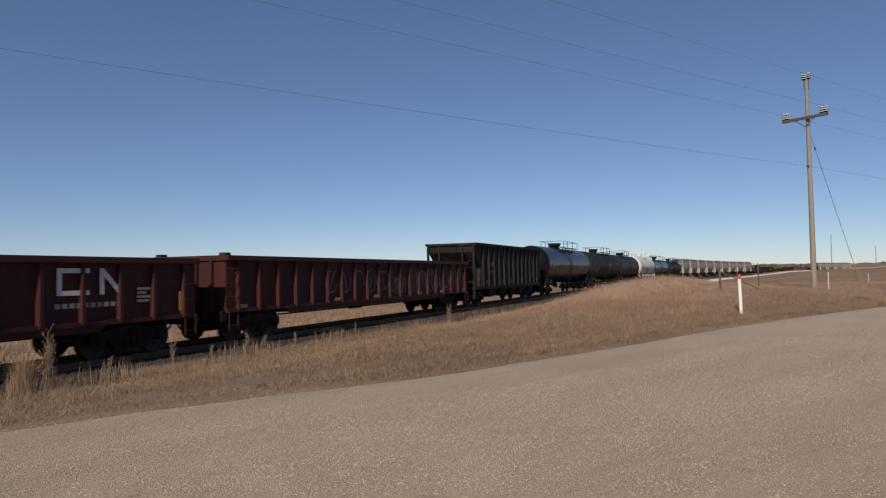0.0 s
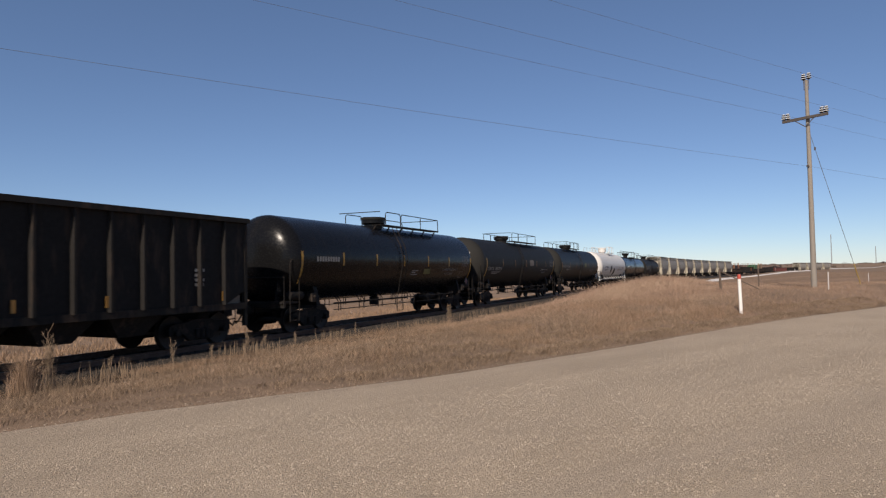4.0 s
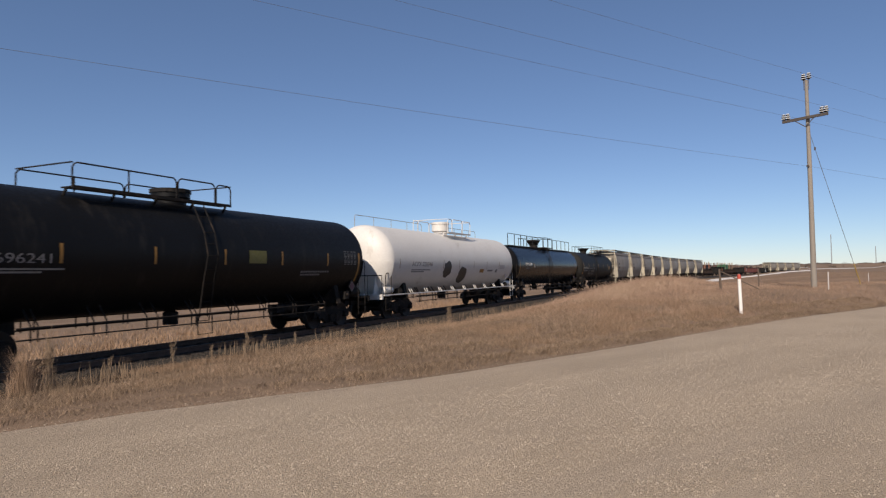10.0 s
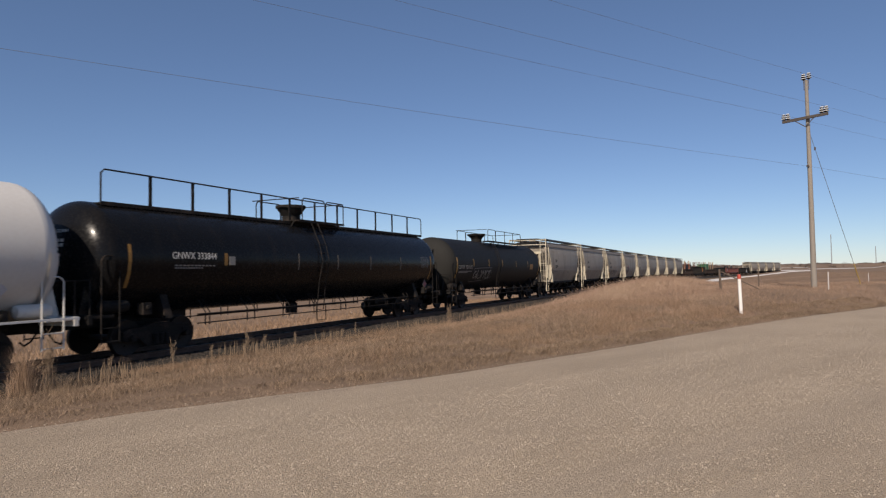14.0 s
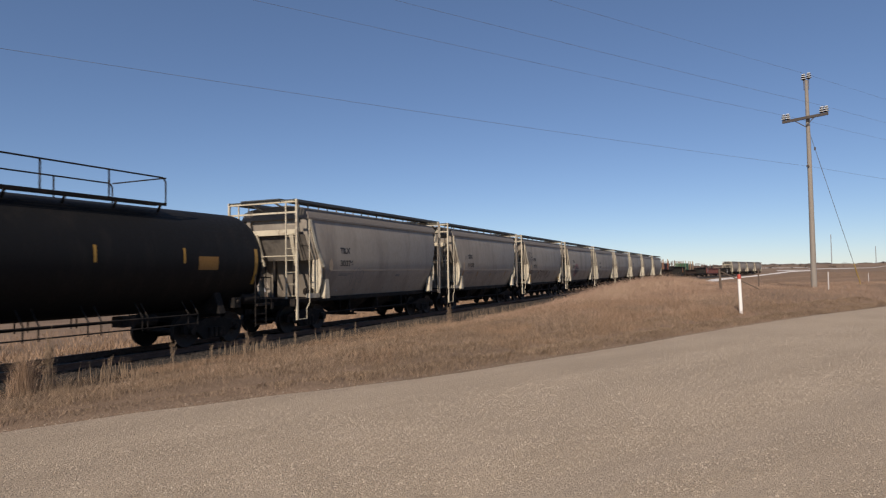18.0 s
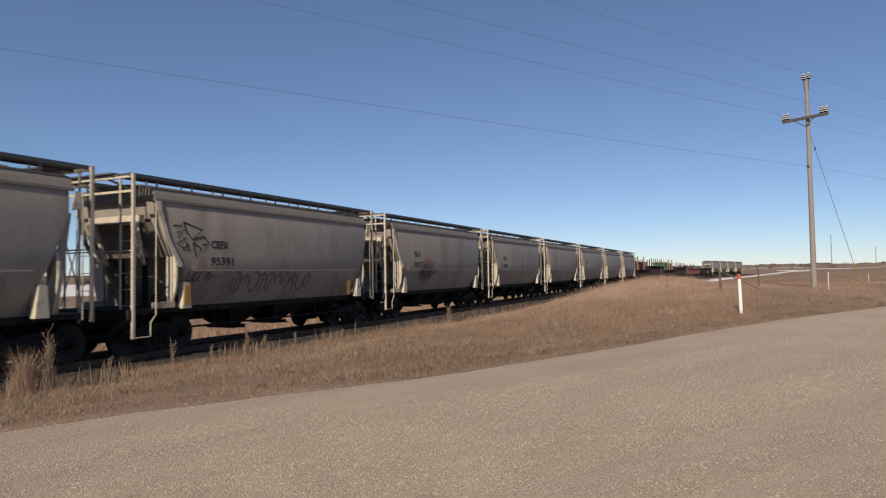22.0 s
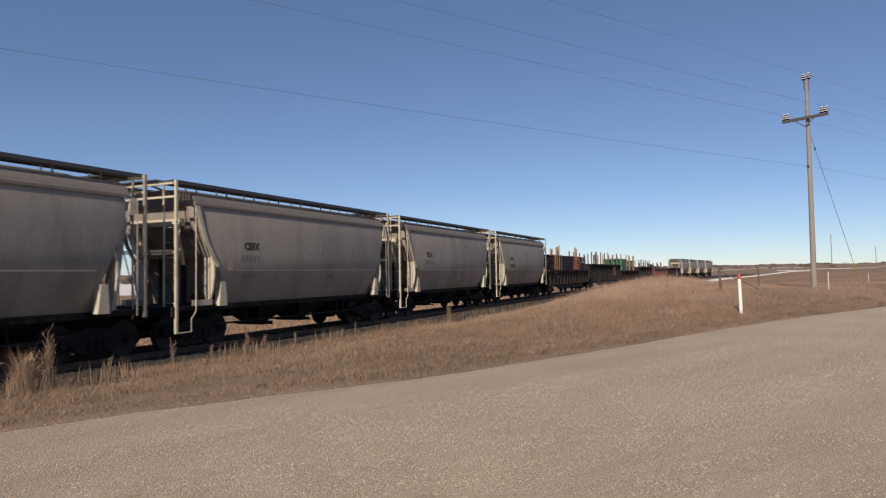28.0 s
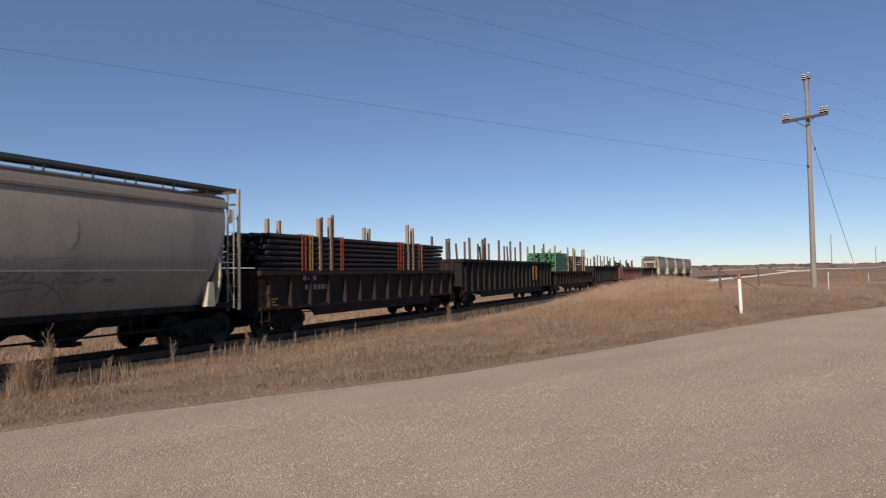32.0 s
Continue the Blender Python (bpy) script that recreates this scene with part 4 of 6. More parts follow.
        part("end_rail", Build().tube([(sg * (end_x - 0.02), -1.40, 1.1), (sg * (end_x - 0.02), -1.40, 1.95), (sg * (end_x - 0.02), 1.40, 1.95), (sg * (end_x - 0.02), 1.40, 1.1)], 0.02, 6), frame_paint if not side_rail else M_COAL, car)
    for y in (-1.36, 1.36):
        b = Build()
        b.tube([(-truck_x + 1.0, y, 0.95), (truck_x - 1.0, y, 0.95)], 0.026, 6)
        b.tube([(-truck_x + 1.0, y, 0.70), (truck_x - 1.0, y, 0.70)], 0.020, 6)
        for k in range(8):
            x = -truck_x + 1.3 + (2 * truck_x - 2.6) * k / 7
            for q in (0.0, 0.34 if k % 3 else 0.16):
                b.tube([(x + q, y, 0.64), (x + q, y, 1.0), (x + q, y * 0.8, 1.35)], 0.020, 5)
        part("lower_rail", b, frame_paint if not side_rail else M_UNDER, car)
    if side_rail:
        for y in (-1.52, 1.52):
            b = Build().box(-end_x, end_x, y - 0.025, y + 0.025, 1.08, 1.13)
            part("side_sill", b, frame_paint, car, "white steel side sill")
            for k in range(9):
                x = -6.4 + 1.6 * k
                for q in (0.0, 0.22):
                    part("sill_bracket", Build().beam((x + q, y, 1.1), (x + q, y * 0.9, 1.36), 0.022, 0.03), frame_paint, car)
    part("bottom_outlet", Build().lathe([(0.22, 0.0), (0.22, 0.35), (0.14, 0.4)], "z", (dome_x, 0, 0.62), 12), M_UNDER, car)
    part("brake_rigging", Build().lathe([(0.0, -0.4), (0.16, -0.36), (0.16, 0.36), (0.0, 0.4)], "x", (truck_x - 2.1, -0.55, 0.86), 12).box(truck_x - 2.9, truck_x - 2.5, -0.75, -0.35, 0.72, 1.0), M_UNDER, car)
    running_gear(car, truck_x, end_x)
    return car


def tank_side(r, zc):
    """The side's y at a height."""
    return lambda z: -math.sqrt(max(0.01, r * r - (z - zc) ** 2))


def strip_marks(car, xs, r, zc, z0, z1, material, w=0.09):
    """Upright reflective strips that follow the tank's curve."""
    side = tank_side(r + 0.004, zc)
    for x in xs:
        b = Build()
        n = 5
        vs = []
        for k in range(n + 1):
            z = z0 + (z1 - z0) * k / n
            vs += [(x, side(z) - 0.004, z), (x + w, side(z) - 0.004, z)]
        b.add(vs, [(2 * k, 2 * k + 1, 2 * k + 3, 2 * k + 2) for k in range(n)])
        part("reflector_strip", b, material, car)


def curved_panel(car, x, w, z, h, r, zc, material, name, label=""):
    side = tank_side(r + 0.004, zc)
    vs = []
    n = 5
    for k in range(n + 1):
        zz = z + h * k / n
        vs += [(x, side(zz) - 0.004, zz), (x + w, side(zz) - 0.004, zz)]
    return part(name, Build().add(vs, [(2 * k, 2 * k + 1, 2 * k + 3, 2 * k + 2) for k in range(n)]), material, car, label)


# ---- gondola and open hopper ----
def build_gondola(label, paint, length, top, ribs, floor=1.05, rib_w=0.11, fish=0.22, end_h=None, group="gondolas of the train", chord=0.13):
    car = thing("gondola", label, "gondola", group)
    hl, hw = length / 2, 1.42
    for sy in (-1, 1):
        y0, y1 = sorted((sy * hw, sy * (hw - 0.06)))
        b = Build()
        if fish:
            out = [(-hl, floor), (-hl + 2.7, floor), (-hl + 3.0, floor - fish), (hl - 3.0, floor - fish), (hl - 2.7, floor), (hl, floor), (hl, top), (-hl, top)]
            b.prism(out, "y", y0, y1)
        else:
            b.box(-hl, hl, y0, y1, floor - 0.1, top)
        part("side_panel", b, paint, car)
        part("top_chord", Build().box(-hl - 0.04, hl + 0.04, sy * (hw + 0.05) - 0.09, sy * (hw + 0.05) + 0.09, top - chord, top + 0.015), paint, car)
        b = Build().box(-hl, hl, sy * (hw + 0.03) - 0.05, sy * (hw + 0.03) + 0.05, floor - 0.06, floor + 0.05)
        part("side_sill", b, paint, car)
        rm = Build().loft([[(-rib_w / 2, 0, floor - 0.02), (rib_w / 2, 0, floor - 0.02), (rib_w / 2 * 0.7, sy * 0.12, floor - 0.02), (-rib_w / 2 * 0.7, sy * 0.12, floor - 0.02)], [(-rib_w / 2, 0, top - chord), (rib_w / 2, 0, top - chord), (rib_w / 2 * 0.6, sy * 0.10, top - chord), (-rib_w / 2 * 0.6, sy * 0.10, top - chord)]]).mesh("side_stake", paint)
        for k in range(ribs):
            x = -hl + 0.45 + (length - 0.9) * k / (ribs - 1)
            part("side_stake", rm, None, car, at=pose(x, sy * hw, 0))
    for sg in (-1, 1):
        x0, x1 = sorted((sg * hl, sg * (hl - 0.06)))
        part("end_panel", Build().box(x0, x1, -hw, hw, floor, (end_h or top)).box(x0 - 0.06, x1 + 0.06, -hw - 0.1, hw + 0.1, (end_h or top) - 0.14, (end_h or top) + 0.02), paint, car)
        for y in (-0.9, -0.3, 0.3, 0.9):
            part("end_stake", Build().box(sg * (hl + 0.05) - 0.05, sg * (hl + 0.05) + 0.05, y - 0.05, y + 0.05, floor - 0.1, top - 0.1), paint, car)
        for y in (-1.45, 1.45):
            gi = Build().tube([(sg * (hl + 0.02), y, 0), (sg * (hl - 0.40), y * 1.06, 0)], 0.016, 5).mesh("grab_iron", paint)
            for k in range(5):
                part("grab_iron", gi, None, car, at=pose(0, 0, 0.55 + 0.42 * k))
        part("end_sill", Build().box(sg * (hl + 0.06) - 0.1, sg * (hl + 0.06) + 0.1, -1.4, 1.4, floor - 0.28, floor), M_UNDER, car)
    part("floor_plate", Build().box(-hl, hl, -hw, hw, floor - 0.06, floor + 0.02), M_UNDER, car)
    part("centre_sill", Build().box(-hl - 0.1, hl + 0.1, -0.2, 0.2, 0.70, floor - 0.06), M_UNDER, car)
    cb = Build().box(-0.06, 0.06, -1.4, 1.4, floor - 0.2, floor - 0.06).mesh("cross_bearer", M_UNDER)
    n = int(length / 2)
    for k in range(n):
        part("cross_bearer", cb, None, car, at=pose(-hl + 1 + (length - 2) * k / (n - 1), 0, 0))
    part("air_reservoir", Build().lathe([(0.0, -0.45), (0.17, -0.40), (0.17, 0.40), (0.0, 0.45)], "x", (-1.2, -0.75, 0.78), 12), M_UNDER, car)
    # ladder straps and a footboard at each corner
    for sg in (-1, 1):
        for sy in (-1, 1):
            part("corner_step", Build().tube([(sg * (hl - 0.05), sy * 1.5, floor), (sg * (hl - 0.05), sy * 1.5, 0.42), (sg * (hl - 0.42), sy * 1.5, 0.42), (sg * (hl - 0.42), sy * 1.5, floor)], 0.018, 5), paint, car)
    part("brake_rod", Build().tube([(-hl + 3.2, -0.6, 0.66), (hl - 3.2, -0.6, 0.66)], 0.025, 5), M_UNDER, car)
    running_gear(car, hl - 1.75, hl + 0.25)
    return car


def build_open_hopper():
    car = thing("open_hopper", "weathered black ribbed open hopper car of the train", "open hopper")
    hl, top, hw = 6.75, 3.72, 1.5
    for sy in (-1, 1):
        y0, y1 = sorted((sy * hw, sy * (hw - 0.05)))
        part("side_panel", Build().prism([(-hl + 1.15, 1.15), (hl - 0.9, 1.15), (hl - 0.05, 1.55), (hl, top), (-hl, top), (-hl + 1.15, 2.4)], "y", y0, y1), M_COAL, car)
        part("top_chord", Build().box(-hl - 0.05, hl + 0.05, sy * (hw + 0.04) - 0.10, sy * (hw + 0.04) + 0.08, top - 0.10, top + 0.04), M_COAL, car)
        part("side_sill", Build().box(-hl, hl, sy * (hw - 0.02) - 0.06, sy * (hw - 0.02) + 0.06, 1.02, 1.20), M_COAL, car)
        rm = Build().loft([[(-0.06, 0, 1.18), (0.06, 0, 1.18), (0.035, sy * 0.13, 1.18), (-0.035, sy * 0.13, 1.18)], [(-0.06, 0, top - 0.1), (0.06, 0, top - 0.1), (0.03, sy * 0.10, top - 0.1), (-0.03, sy * 0.10, top - 0.1)]]).mesh("side_stake", M_COAL)
        for k in range(13):
            part("side_stake", rm, None, car, at=pose(-hl + 1.25 + 11.3 * k / 12, sy * hw, 0))
        for sg in (-1, 1):
            part("corner_post", Build().box(sg * hl - 0.06, sg * hl + 0.06, sy * 1.46 - 0.06, sy * 1.46 + 0.06, 0.5, top), M_COAL, car)
            rung = Build().tube([(sg * (hl + 0.02), sy * 1.46, 0), (sg * (hl - 0.02), sy * 1.05, 0)], 0.015, 5).mesh("ladder_rung", M_COAL)
            for k in range(7):
                part("ladder_rung", rung, None, car, at=pose(0, 0, 0.62 + 0.42 * k))
    for sg in (-1, 1):
        # sloping end sheet above an open end platform
        b = Build().prism([(sg * (hl - 0.02), top), (sg * (hl - 0.08), top - 0.5), (sg * (hl - 1.9), 1.5), (sg * (hl - 1.95), 1.55), (sg * (hl - 0.14), top - 0.45), (sg * (hl - 0.08), top)], "y", -1.45, 1.45)
        part("slope_sheet", b, M_COAL, car)
        part("end_chord", Build().box(sg * hl - 0.07, sg * hl + 0.07, -1.5, 1.5, top - 0.10, top + 0.03), M_COAL, car)
        for y in (-0.75, 0.75):
            part("end_post", Build().box(sg * hl - 0.04, sg * hl + 0.04, y - 0.04, y + 0.04, 1.2, top - 0.1), M_COAL, car)
        part("end_platform", Build().box(min(sg * (hl - 1.9), sg * (hl + 0.1)), max(sg * (hl - 1.9), sg * (hl + 0.1)), -1.45, 1.45, 1.02, 1.16), M_UNDER, car)
        for sy in (-1, 1):
            x0, x1 = sorted((sg * (hl - 0.15), sg * (hl - 1.2)))
            part("end_side_plate", Build().box(x0, x1, sy * 1.38 - 0.02, sy * 1.38 + 0.02, 1.16, 2.30).tube([(x0 + 0.25, sy * 1.42, 1.25), (x0 + 0.25, sy * 1.42, 2.2)], 0.02, 5).tube([(x0 + 0.7, sy * 1.42, 1.25), (x0 + 0.7, sy * 1.42, 2.2)], 0.02, 5), M_TAN, car, "faded tan steel plate")
    for x in (-3.0, -1.0, 1.0, 3.0):
        b = Build()
        b.loft([[(x - 0.98, -1.4, 1.2), (x + 0.98, -1.4, 1.2), (x + 0.98, 1.4, 1.2), (x - 0.98, 1.4, 1.2)], [(x - 0.38, -1.1, 0.5), (x + 0.38, -1.1, 0.5), (x + 0.38, 1.1, 0.5), (x - 0.38, 1.1, 0.5)]])
        part("discharge_bay", b, M_UNDER, car)
    part("centre_sill", Build().box(-hl - 0.3, hl + 0.3, -0.2, 0.2, 0.72, 1.05), M_UNDER, car)
    part("load_floor", Build().box(-hl + 0.9, hl - 0.9, -1.44, 1.44, 1.4, 1.5), M_UNDER, car)
    running_gear(car, hl - 1.35, hl + 0.35)
    return car


M_TAN = mat("faded_tan_paint", (0.20, 0.165, 0.13), (0.14, 0.115, 0.09), rough=0.75, big=1.0, fine=12.0)

# ---- the train, from its leading end ----
def head_marks(car, x_end, r, zc, rows, material):
    """Short bars of small writing that lie on a tank's end; rows of (y from, y to, height, size)."""
    def on_head(y, z):
        return (x_end + head_depth(r, math.hypot(y, z - zc) / r) - 0.008, y, z)

    for y0, y1, z, h in rows:
        b = Build()
        n = 6
        for k in range(n):
            a, c = y0 + (y1 - y0) * k / n, y0 + (y1 - y0) * (k + 0.75) / n
            b.add([on_head(a, z), on_head(c, z), on_head(c, z + h), on_head(a, z + h)], [(0, 1, 2, 3)])
        part("marking", b, material, car)


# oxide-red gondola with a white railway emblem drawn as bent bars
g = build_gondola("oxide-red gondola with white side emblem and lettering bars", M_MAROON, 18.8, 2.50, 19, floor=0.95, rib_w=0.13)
b = Build()
_y = -1.46
ex, ez = 5.35, 1.62
for x0, x1, z0, z1 in ((0.0, 0.8, 0.51, 0.62), (0.0, 0.12, 0.0, 0.62), (0.0, 0.8, 0.0, 0.11)):
    b.box(ex + x0, ex + x1, _y - 0.006, _y, ez + z0, ez + z1)
for a, c in (((1.12, 0.0), (1.12, 0.62)), ((1.12, 0.58), (1.62, 0.05)), ((1.62, 0.0), (1.62, 0.62))):
    b.beam((ex + a[0], _y - 0.003, ez + a[1]), (ex + c[0], _y - 0.003, ez + c[1]), 0.12, 0.006, up=(0, 1, 0))
part("emblem", b, M_LETTER, g, "white angular painted emblem")
bars(g, 5.3, _y, 1.33, 1.75, 0.11, M_DIMLETTER, cut=10)
bars(g, 7.45, _y, 1.70, 0.4, 0.06, M_DIMLETTER, rows=4)
for x in (-8.6, -4.5, -0.5, 3.3, 8.8):
    part("reflector_strip", Build().box(x, x + 0.14, -1.475, -1.465, 1.10, 1.62), M_YELLOW, g)
roll_out(g, -148.35)

g = build_gondola("long oxide-red gondola with chalky graffiti and yellow reflectors", M_MAROON, 18.7, 2.62, 20, floor=0.98, rib_w=0.10)
scrawl(g, loops(2.4, 8.9, 1.1, 2.3, 14, 5), lambda z: -1.435, M_CHALK, "faded chalky sprayed scrawl", 0.03)
scrawl(g, loops(2.9, 7.4, 1.2, 2.2, 8, 6), lambda z: -1.437, M_CHALK, "faded chalky sprayed scrawl", 0.05)
scrawl(g, loops(0.6, 2.0, 1.1, 1.9, 6, 7), lambda z: -1.435, M_CHALK, "faded chalky sprayed scrawl", 0.04)
scrawl(g, loops(-4.4, 0.4, 1.3, 2.2, 5, 8), lambda z: -1.435, M_CHALK, "faint sprayed scrawl", 0.035)
for x in (-8.9, -3.8, -0.9, 3.2, 5.7, 8.6):
    part("reflector_strip", Build().box(x, x + 0.42, -1.475, -1.465, 1.04, 1.15), M_YELLOW, g)
for y in (-1.3, 1.3):
    part("corner_block", Build().box(-9.38, -9.15, y - 0.12, y + 0.12, 2.62, 2.72), M_COAL, g)
roll_out(g, -128.4)

oh = build_open_hopper()
lettering("96960", 0.30, M_TAN, oh, -4.25, -1.52, 1.95, 0.95)
bars(oh, -4.1, -1.515, 2.40, 0.75, 0.26, M_TAN, cut=4)
bars(oh, 4.7, -1.515, 2.15, 0.35, 0.08, M_DIMLETTER, rows=4)
for x in (-5.0, -2.2, -0.3, 1.9, 5.7):
    part("reflector_strip", Build().box(x, x + 0.10, -1.56, -1.55, 1.30, 1.58), M_OCHRE, oh)
roll_out(oh, -111.25)

R0, ZC = 1.57, 2.61
t = build_tank("glossy black tank car with a railed top platform", M_GLOSS, 8.43, R0, ZC, 8.55, 6.55, -0.3, (-1.5, 4.5), 0.58, dome=(0.55, 0.40))
strip_marks(t, (-5.2, -2.7, -0.25, 2.23, 4.7), R0, ZC, 2.35, 2.85, M_YELLOW)
strip_marks(t, (-7.8, 7.65), R0, ZC, 1.72, 2.85, M_YELLOW, 0.12)
bars(t, -6.9, tank_side(R0, ZC), 2.5, 1.5, 0.18, M_DIMLETTER, cut=9)
bars(t, 0.6, tank_side(R0, ZC), 2.12, 0.65, 0.05, M_DIMLETTER, rows=3)
lettering("LIQUEFIED PETROLEUM GAS", 0.15, M_DIMLETTER, t, 4.0, tank_side(R0, ZC), 2.14, 1.95, slant=0.15)
lettering("NON-ODORIZED", 0.14, M_DIMLETTER, t, 4.35, tank_side(R0, ZC), 1.94, 1.0, slant=0.15)
stencil(t, 6.5, 2.36, 0.86, 0.56, tank_side(R0 + 0.004, ZC), 9, 4, M_GREYMARK)
scrawl(t, [[(6.25, 1.78), (6.65, 1.78), (6.72, 2.08), (6.32, 2.08), (6.25, 1.78)]], tank_side(R0 + 0.004, ZC), M_DIMLETTER, "pale outlined panel", 0.02)
placard(t, 7.5, -1.36, 1.55, M_PLACARD, M_TAN)
curved_panel(t, 1.85, 0.75, 1.98, 0.26, R0, ZC, M_OLIVE, "olive_panel")
roll_out(t, -94.0)

t = build_tank("faded black tank car with white reporting letters", M_MATT, 8.72, R0, ZC, 8.75, 6.6, -0.6, (-1.5, 4.4), 0.58, dome=(0.50, 0.36))
strip_marks(t, (-4.75, -2.2, 0.3, 2.9, 5.45), R0, ZC, 2.40, 2.85, M_OCHRE, 0.07)
strip_marks(t, (-7.72, 7.75), R0, ZC, 1.75, 2.9, M_YELLOW, 0.12)
lettering("LIQUEFIED PETROLEUM GAS", 0.15, M_DIMLETTER, t, 4.1, tank_side(R0, ZC), 2.12, 1.95, slant=0.15)
lettering("NON-ODORIZED", 0.14, M_DIMLETTER, t, 4.45, tank_side(R0, ZC), 1.92, 1.0, slant=0.15)
head_lettering(t, "CBTX 785708", 0.15, 8.72, R0, ZC, 0.22, 3.16, 1.05, M_LETTER)
placard(t, 7.6000000000000005, -1.36, 1.55, M_PLACARD, M_TAN)
lettering("CBTX 785708", 0.30, M_DIMLETTER, t, -7.5, tank_side(R0, ZC), 2.15, 2.55, slant=0.15)
bars(t, -6.7, tank_side(R0, ZC), 2.02, 1.6, 0.05, M_DIMLETTER, rows=2)
curved_panel(t, 1.2, 0.95, 2.45, 0.42, R0, ZC, M_TAN, "faded_panel")
stencil(t, 6.6, 2.38, 0.9, 0.54, tank_side(R0 + 0.004, ZC), 9, 4, M_GREYMARK)
head_marks(t, -8.72, R0, ZC, ((-0.50, 0.20, 3.04, 0.05), (-0.30, 0.20, 2.93, 0.05)), M_LETTER)
roll_out(t, -75.95)

t = build_tank("black tank car with a railed platform and side reflectors", M_BLACK, 8.55, R0, ZC, 8.62, 6.55, -0.25, (-4.1, 1.1), 0.58, dome=(0.55, 0.38))
strip_marks(t, (-4.75, -2.2, 0.3, 2.9, 5.5), R0, ZC, 2.35, 2.80, M_OCHRE, 0.08)
strip_marks(t, (-7.75, 7.6), R0, ZC, 1.75, 2.85, M_OCHRE, 0.12)
head_lettering(t, "PROX 696241", 0.15, 8.55, R0, ZC, 0.50, 3.18, 1.05, M_LETTER)
head_marks(t, -8.55, R0, ZC, ((-0.35, 0.35, 3.06, 0.05), (-0.15, 0.35, 2.95, 0.05)), M_LETTER)
placard(t, 7.45, -1.36, 1.55, M_PLACARD, M_TAN)
lettering("PROX 696241", 0.30, M_GREYMARK, t, -7.45, tank_side(R0, ZC), 2.35, 2.5)
bars(t, -6.2, tank_side(R0, ZC), 2.2, 1.6, 0.04, M_DIMLETTER, rows=2)
curved_panel(t, 1.35, 0.8, 2.40, 0.40, R0, ZC, M_OLIVE, "olive_panel")
stencil(t, 6.6, 2.38, 0.9, 0.54, tank_side(R0 + 0.004, ZC), 9, 4, M_GREYMARK)
bars(t, 4.0, tank_side(R0, ZC), 2.10, 1.7, 0.06, M_GREYMARK, rows=2, cut=12)
roll_out(t, -57.45)

WR, WZ = 1.60, 2.63
t = build_tank("white tank car with black tar stains and white rails", M_WHITE, 8.82, WR, WZ, 8.92, 6.55, 0.2, (-1.1, 2.1), 0.72, dome=(0.48, 0.62), side_rail=True, frame_paint=M_WHITE)
_side = tank_side(WR, WZ)
blot(t, -2.3, 2.22, 1.05, 0.92, _side, M_TAR, "tar_stain", "black tar stain", 3)
blot(t, -0.15, 1.90, 1.25, 0.98, _side, M_TAR, "tar_stain", "black tar stain", 4)
strip_marks(t, (-7.6, -2.9, -0.85, 1.3, 3.37, 5.56), WR, WZ, 2.25, 2.68, M_TANMARK, 0.06)
lettering("ACFX 220346", 0.30, M_GREYMARK, t, -6.4, tank_side(WR, WZ), 2.36, 2.2)
bars(t, -6.4, tank_side(WR, WZ), 2.16, 2.0, 0.05, M_GREYMARK, rows=2)
curved_panel(t, 2.35, 0.65, 2.02, 0.20, WR, WZ, M_OCHRE, "ochre_panel")
curved_panel(t, 3.6, 0.9, 2.08, 0.10, WR, WZ, M_GREYMARK, "dark_panel")
curved_panel(t, 5.0, 0.35, 2.02, 0.18, WR, WZ, M_GREYMARK, "dark_panel")
curved_panel(t, 5.7, 0.95, 2.22, 0.26, WR, WZ, M_PALE, "pale_panel")
part("placard", Build().box(-0.14, 0.14, -0.006, 0.006, -0.14, 0.14, Matrix.Translation((7.2, -1.42, 1.80)) @ Matrix.Rotation(radians(45), 4, "Y")), M_PALE, t)
head_marks(t, -8.82, WR, WZ, ((0.45, 0.95, 3.35, 0.07),), M_GREYMARK)
for _a, _c in ((-8.0, -1.2), (2.2, 6.8)):
    b = Build()
    b.tube([(_a, 0.5, WZ + WR - 0.06), (_a, 0.5, WZ + WR + 0.42), (_a + 0.1, 0.5, WZ + WR + 0.5), (_c - 0.1, 0.5, WZ + WR + 0.5), (_c, 0.5, WZ + WR + 0.42), (_c, 0.5, WZ + WR - 0.06)], 0.015, 6)
    for _k in range(1, 4):
        _x = _a + (_c - _a) * _k / 4
        b.tube([(_x, 0.5, WZ + WR - 0.06), (_x, 0.5, WZ + WR + 0.5)], 0.012, 5)
    part("roof_hand_rail", b, M_SMUDGE, t)
roll_out(t, -38.8)

t = build_tank("glossy black tank car with a full-length top walkway", M_GLOSS, 9.65, 1.48, 2.50, 9.72, 7.35, -0.4, (-1.3, 1.55), 0.80, dome=(0.52, 0.62), long_walk=(-8.85, 9.3), funnel=True)
strip_marks(t, (-1.9, 0.5, 2.9, 5.5), 1.48, 2.50, 2.2, 2.75, M_TAN, 0.06)
strip_marks(t, (-8.72, 8.6), 1.48, 2.50, 1.75, 2.85, M_OCHRE, 0.10)
lettering("GNWX 333844", 0.27, M_LETTER, t, -7.35, tank_side(1.48, 2.50), 2.50, 1.6)
bars(t, -7.25, tank_side(1.48, 2.50), 2.30, 1.5, 0.04, M_DIMLETTER, rows=2, cut=11)
curved_panel(t, -5.42, 0.13, 2.33, 0.36, 1.48, 2.50, M_OCHRE, "yellow_panel")
part("placard_holder", Build().box(-5.22, -4.98, -1.495, -1.485, 2.34, 2.60), M_DIMLETTER, t)
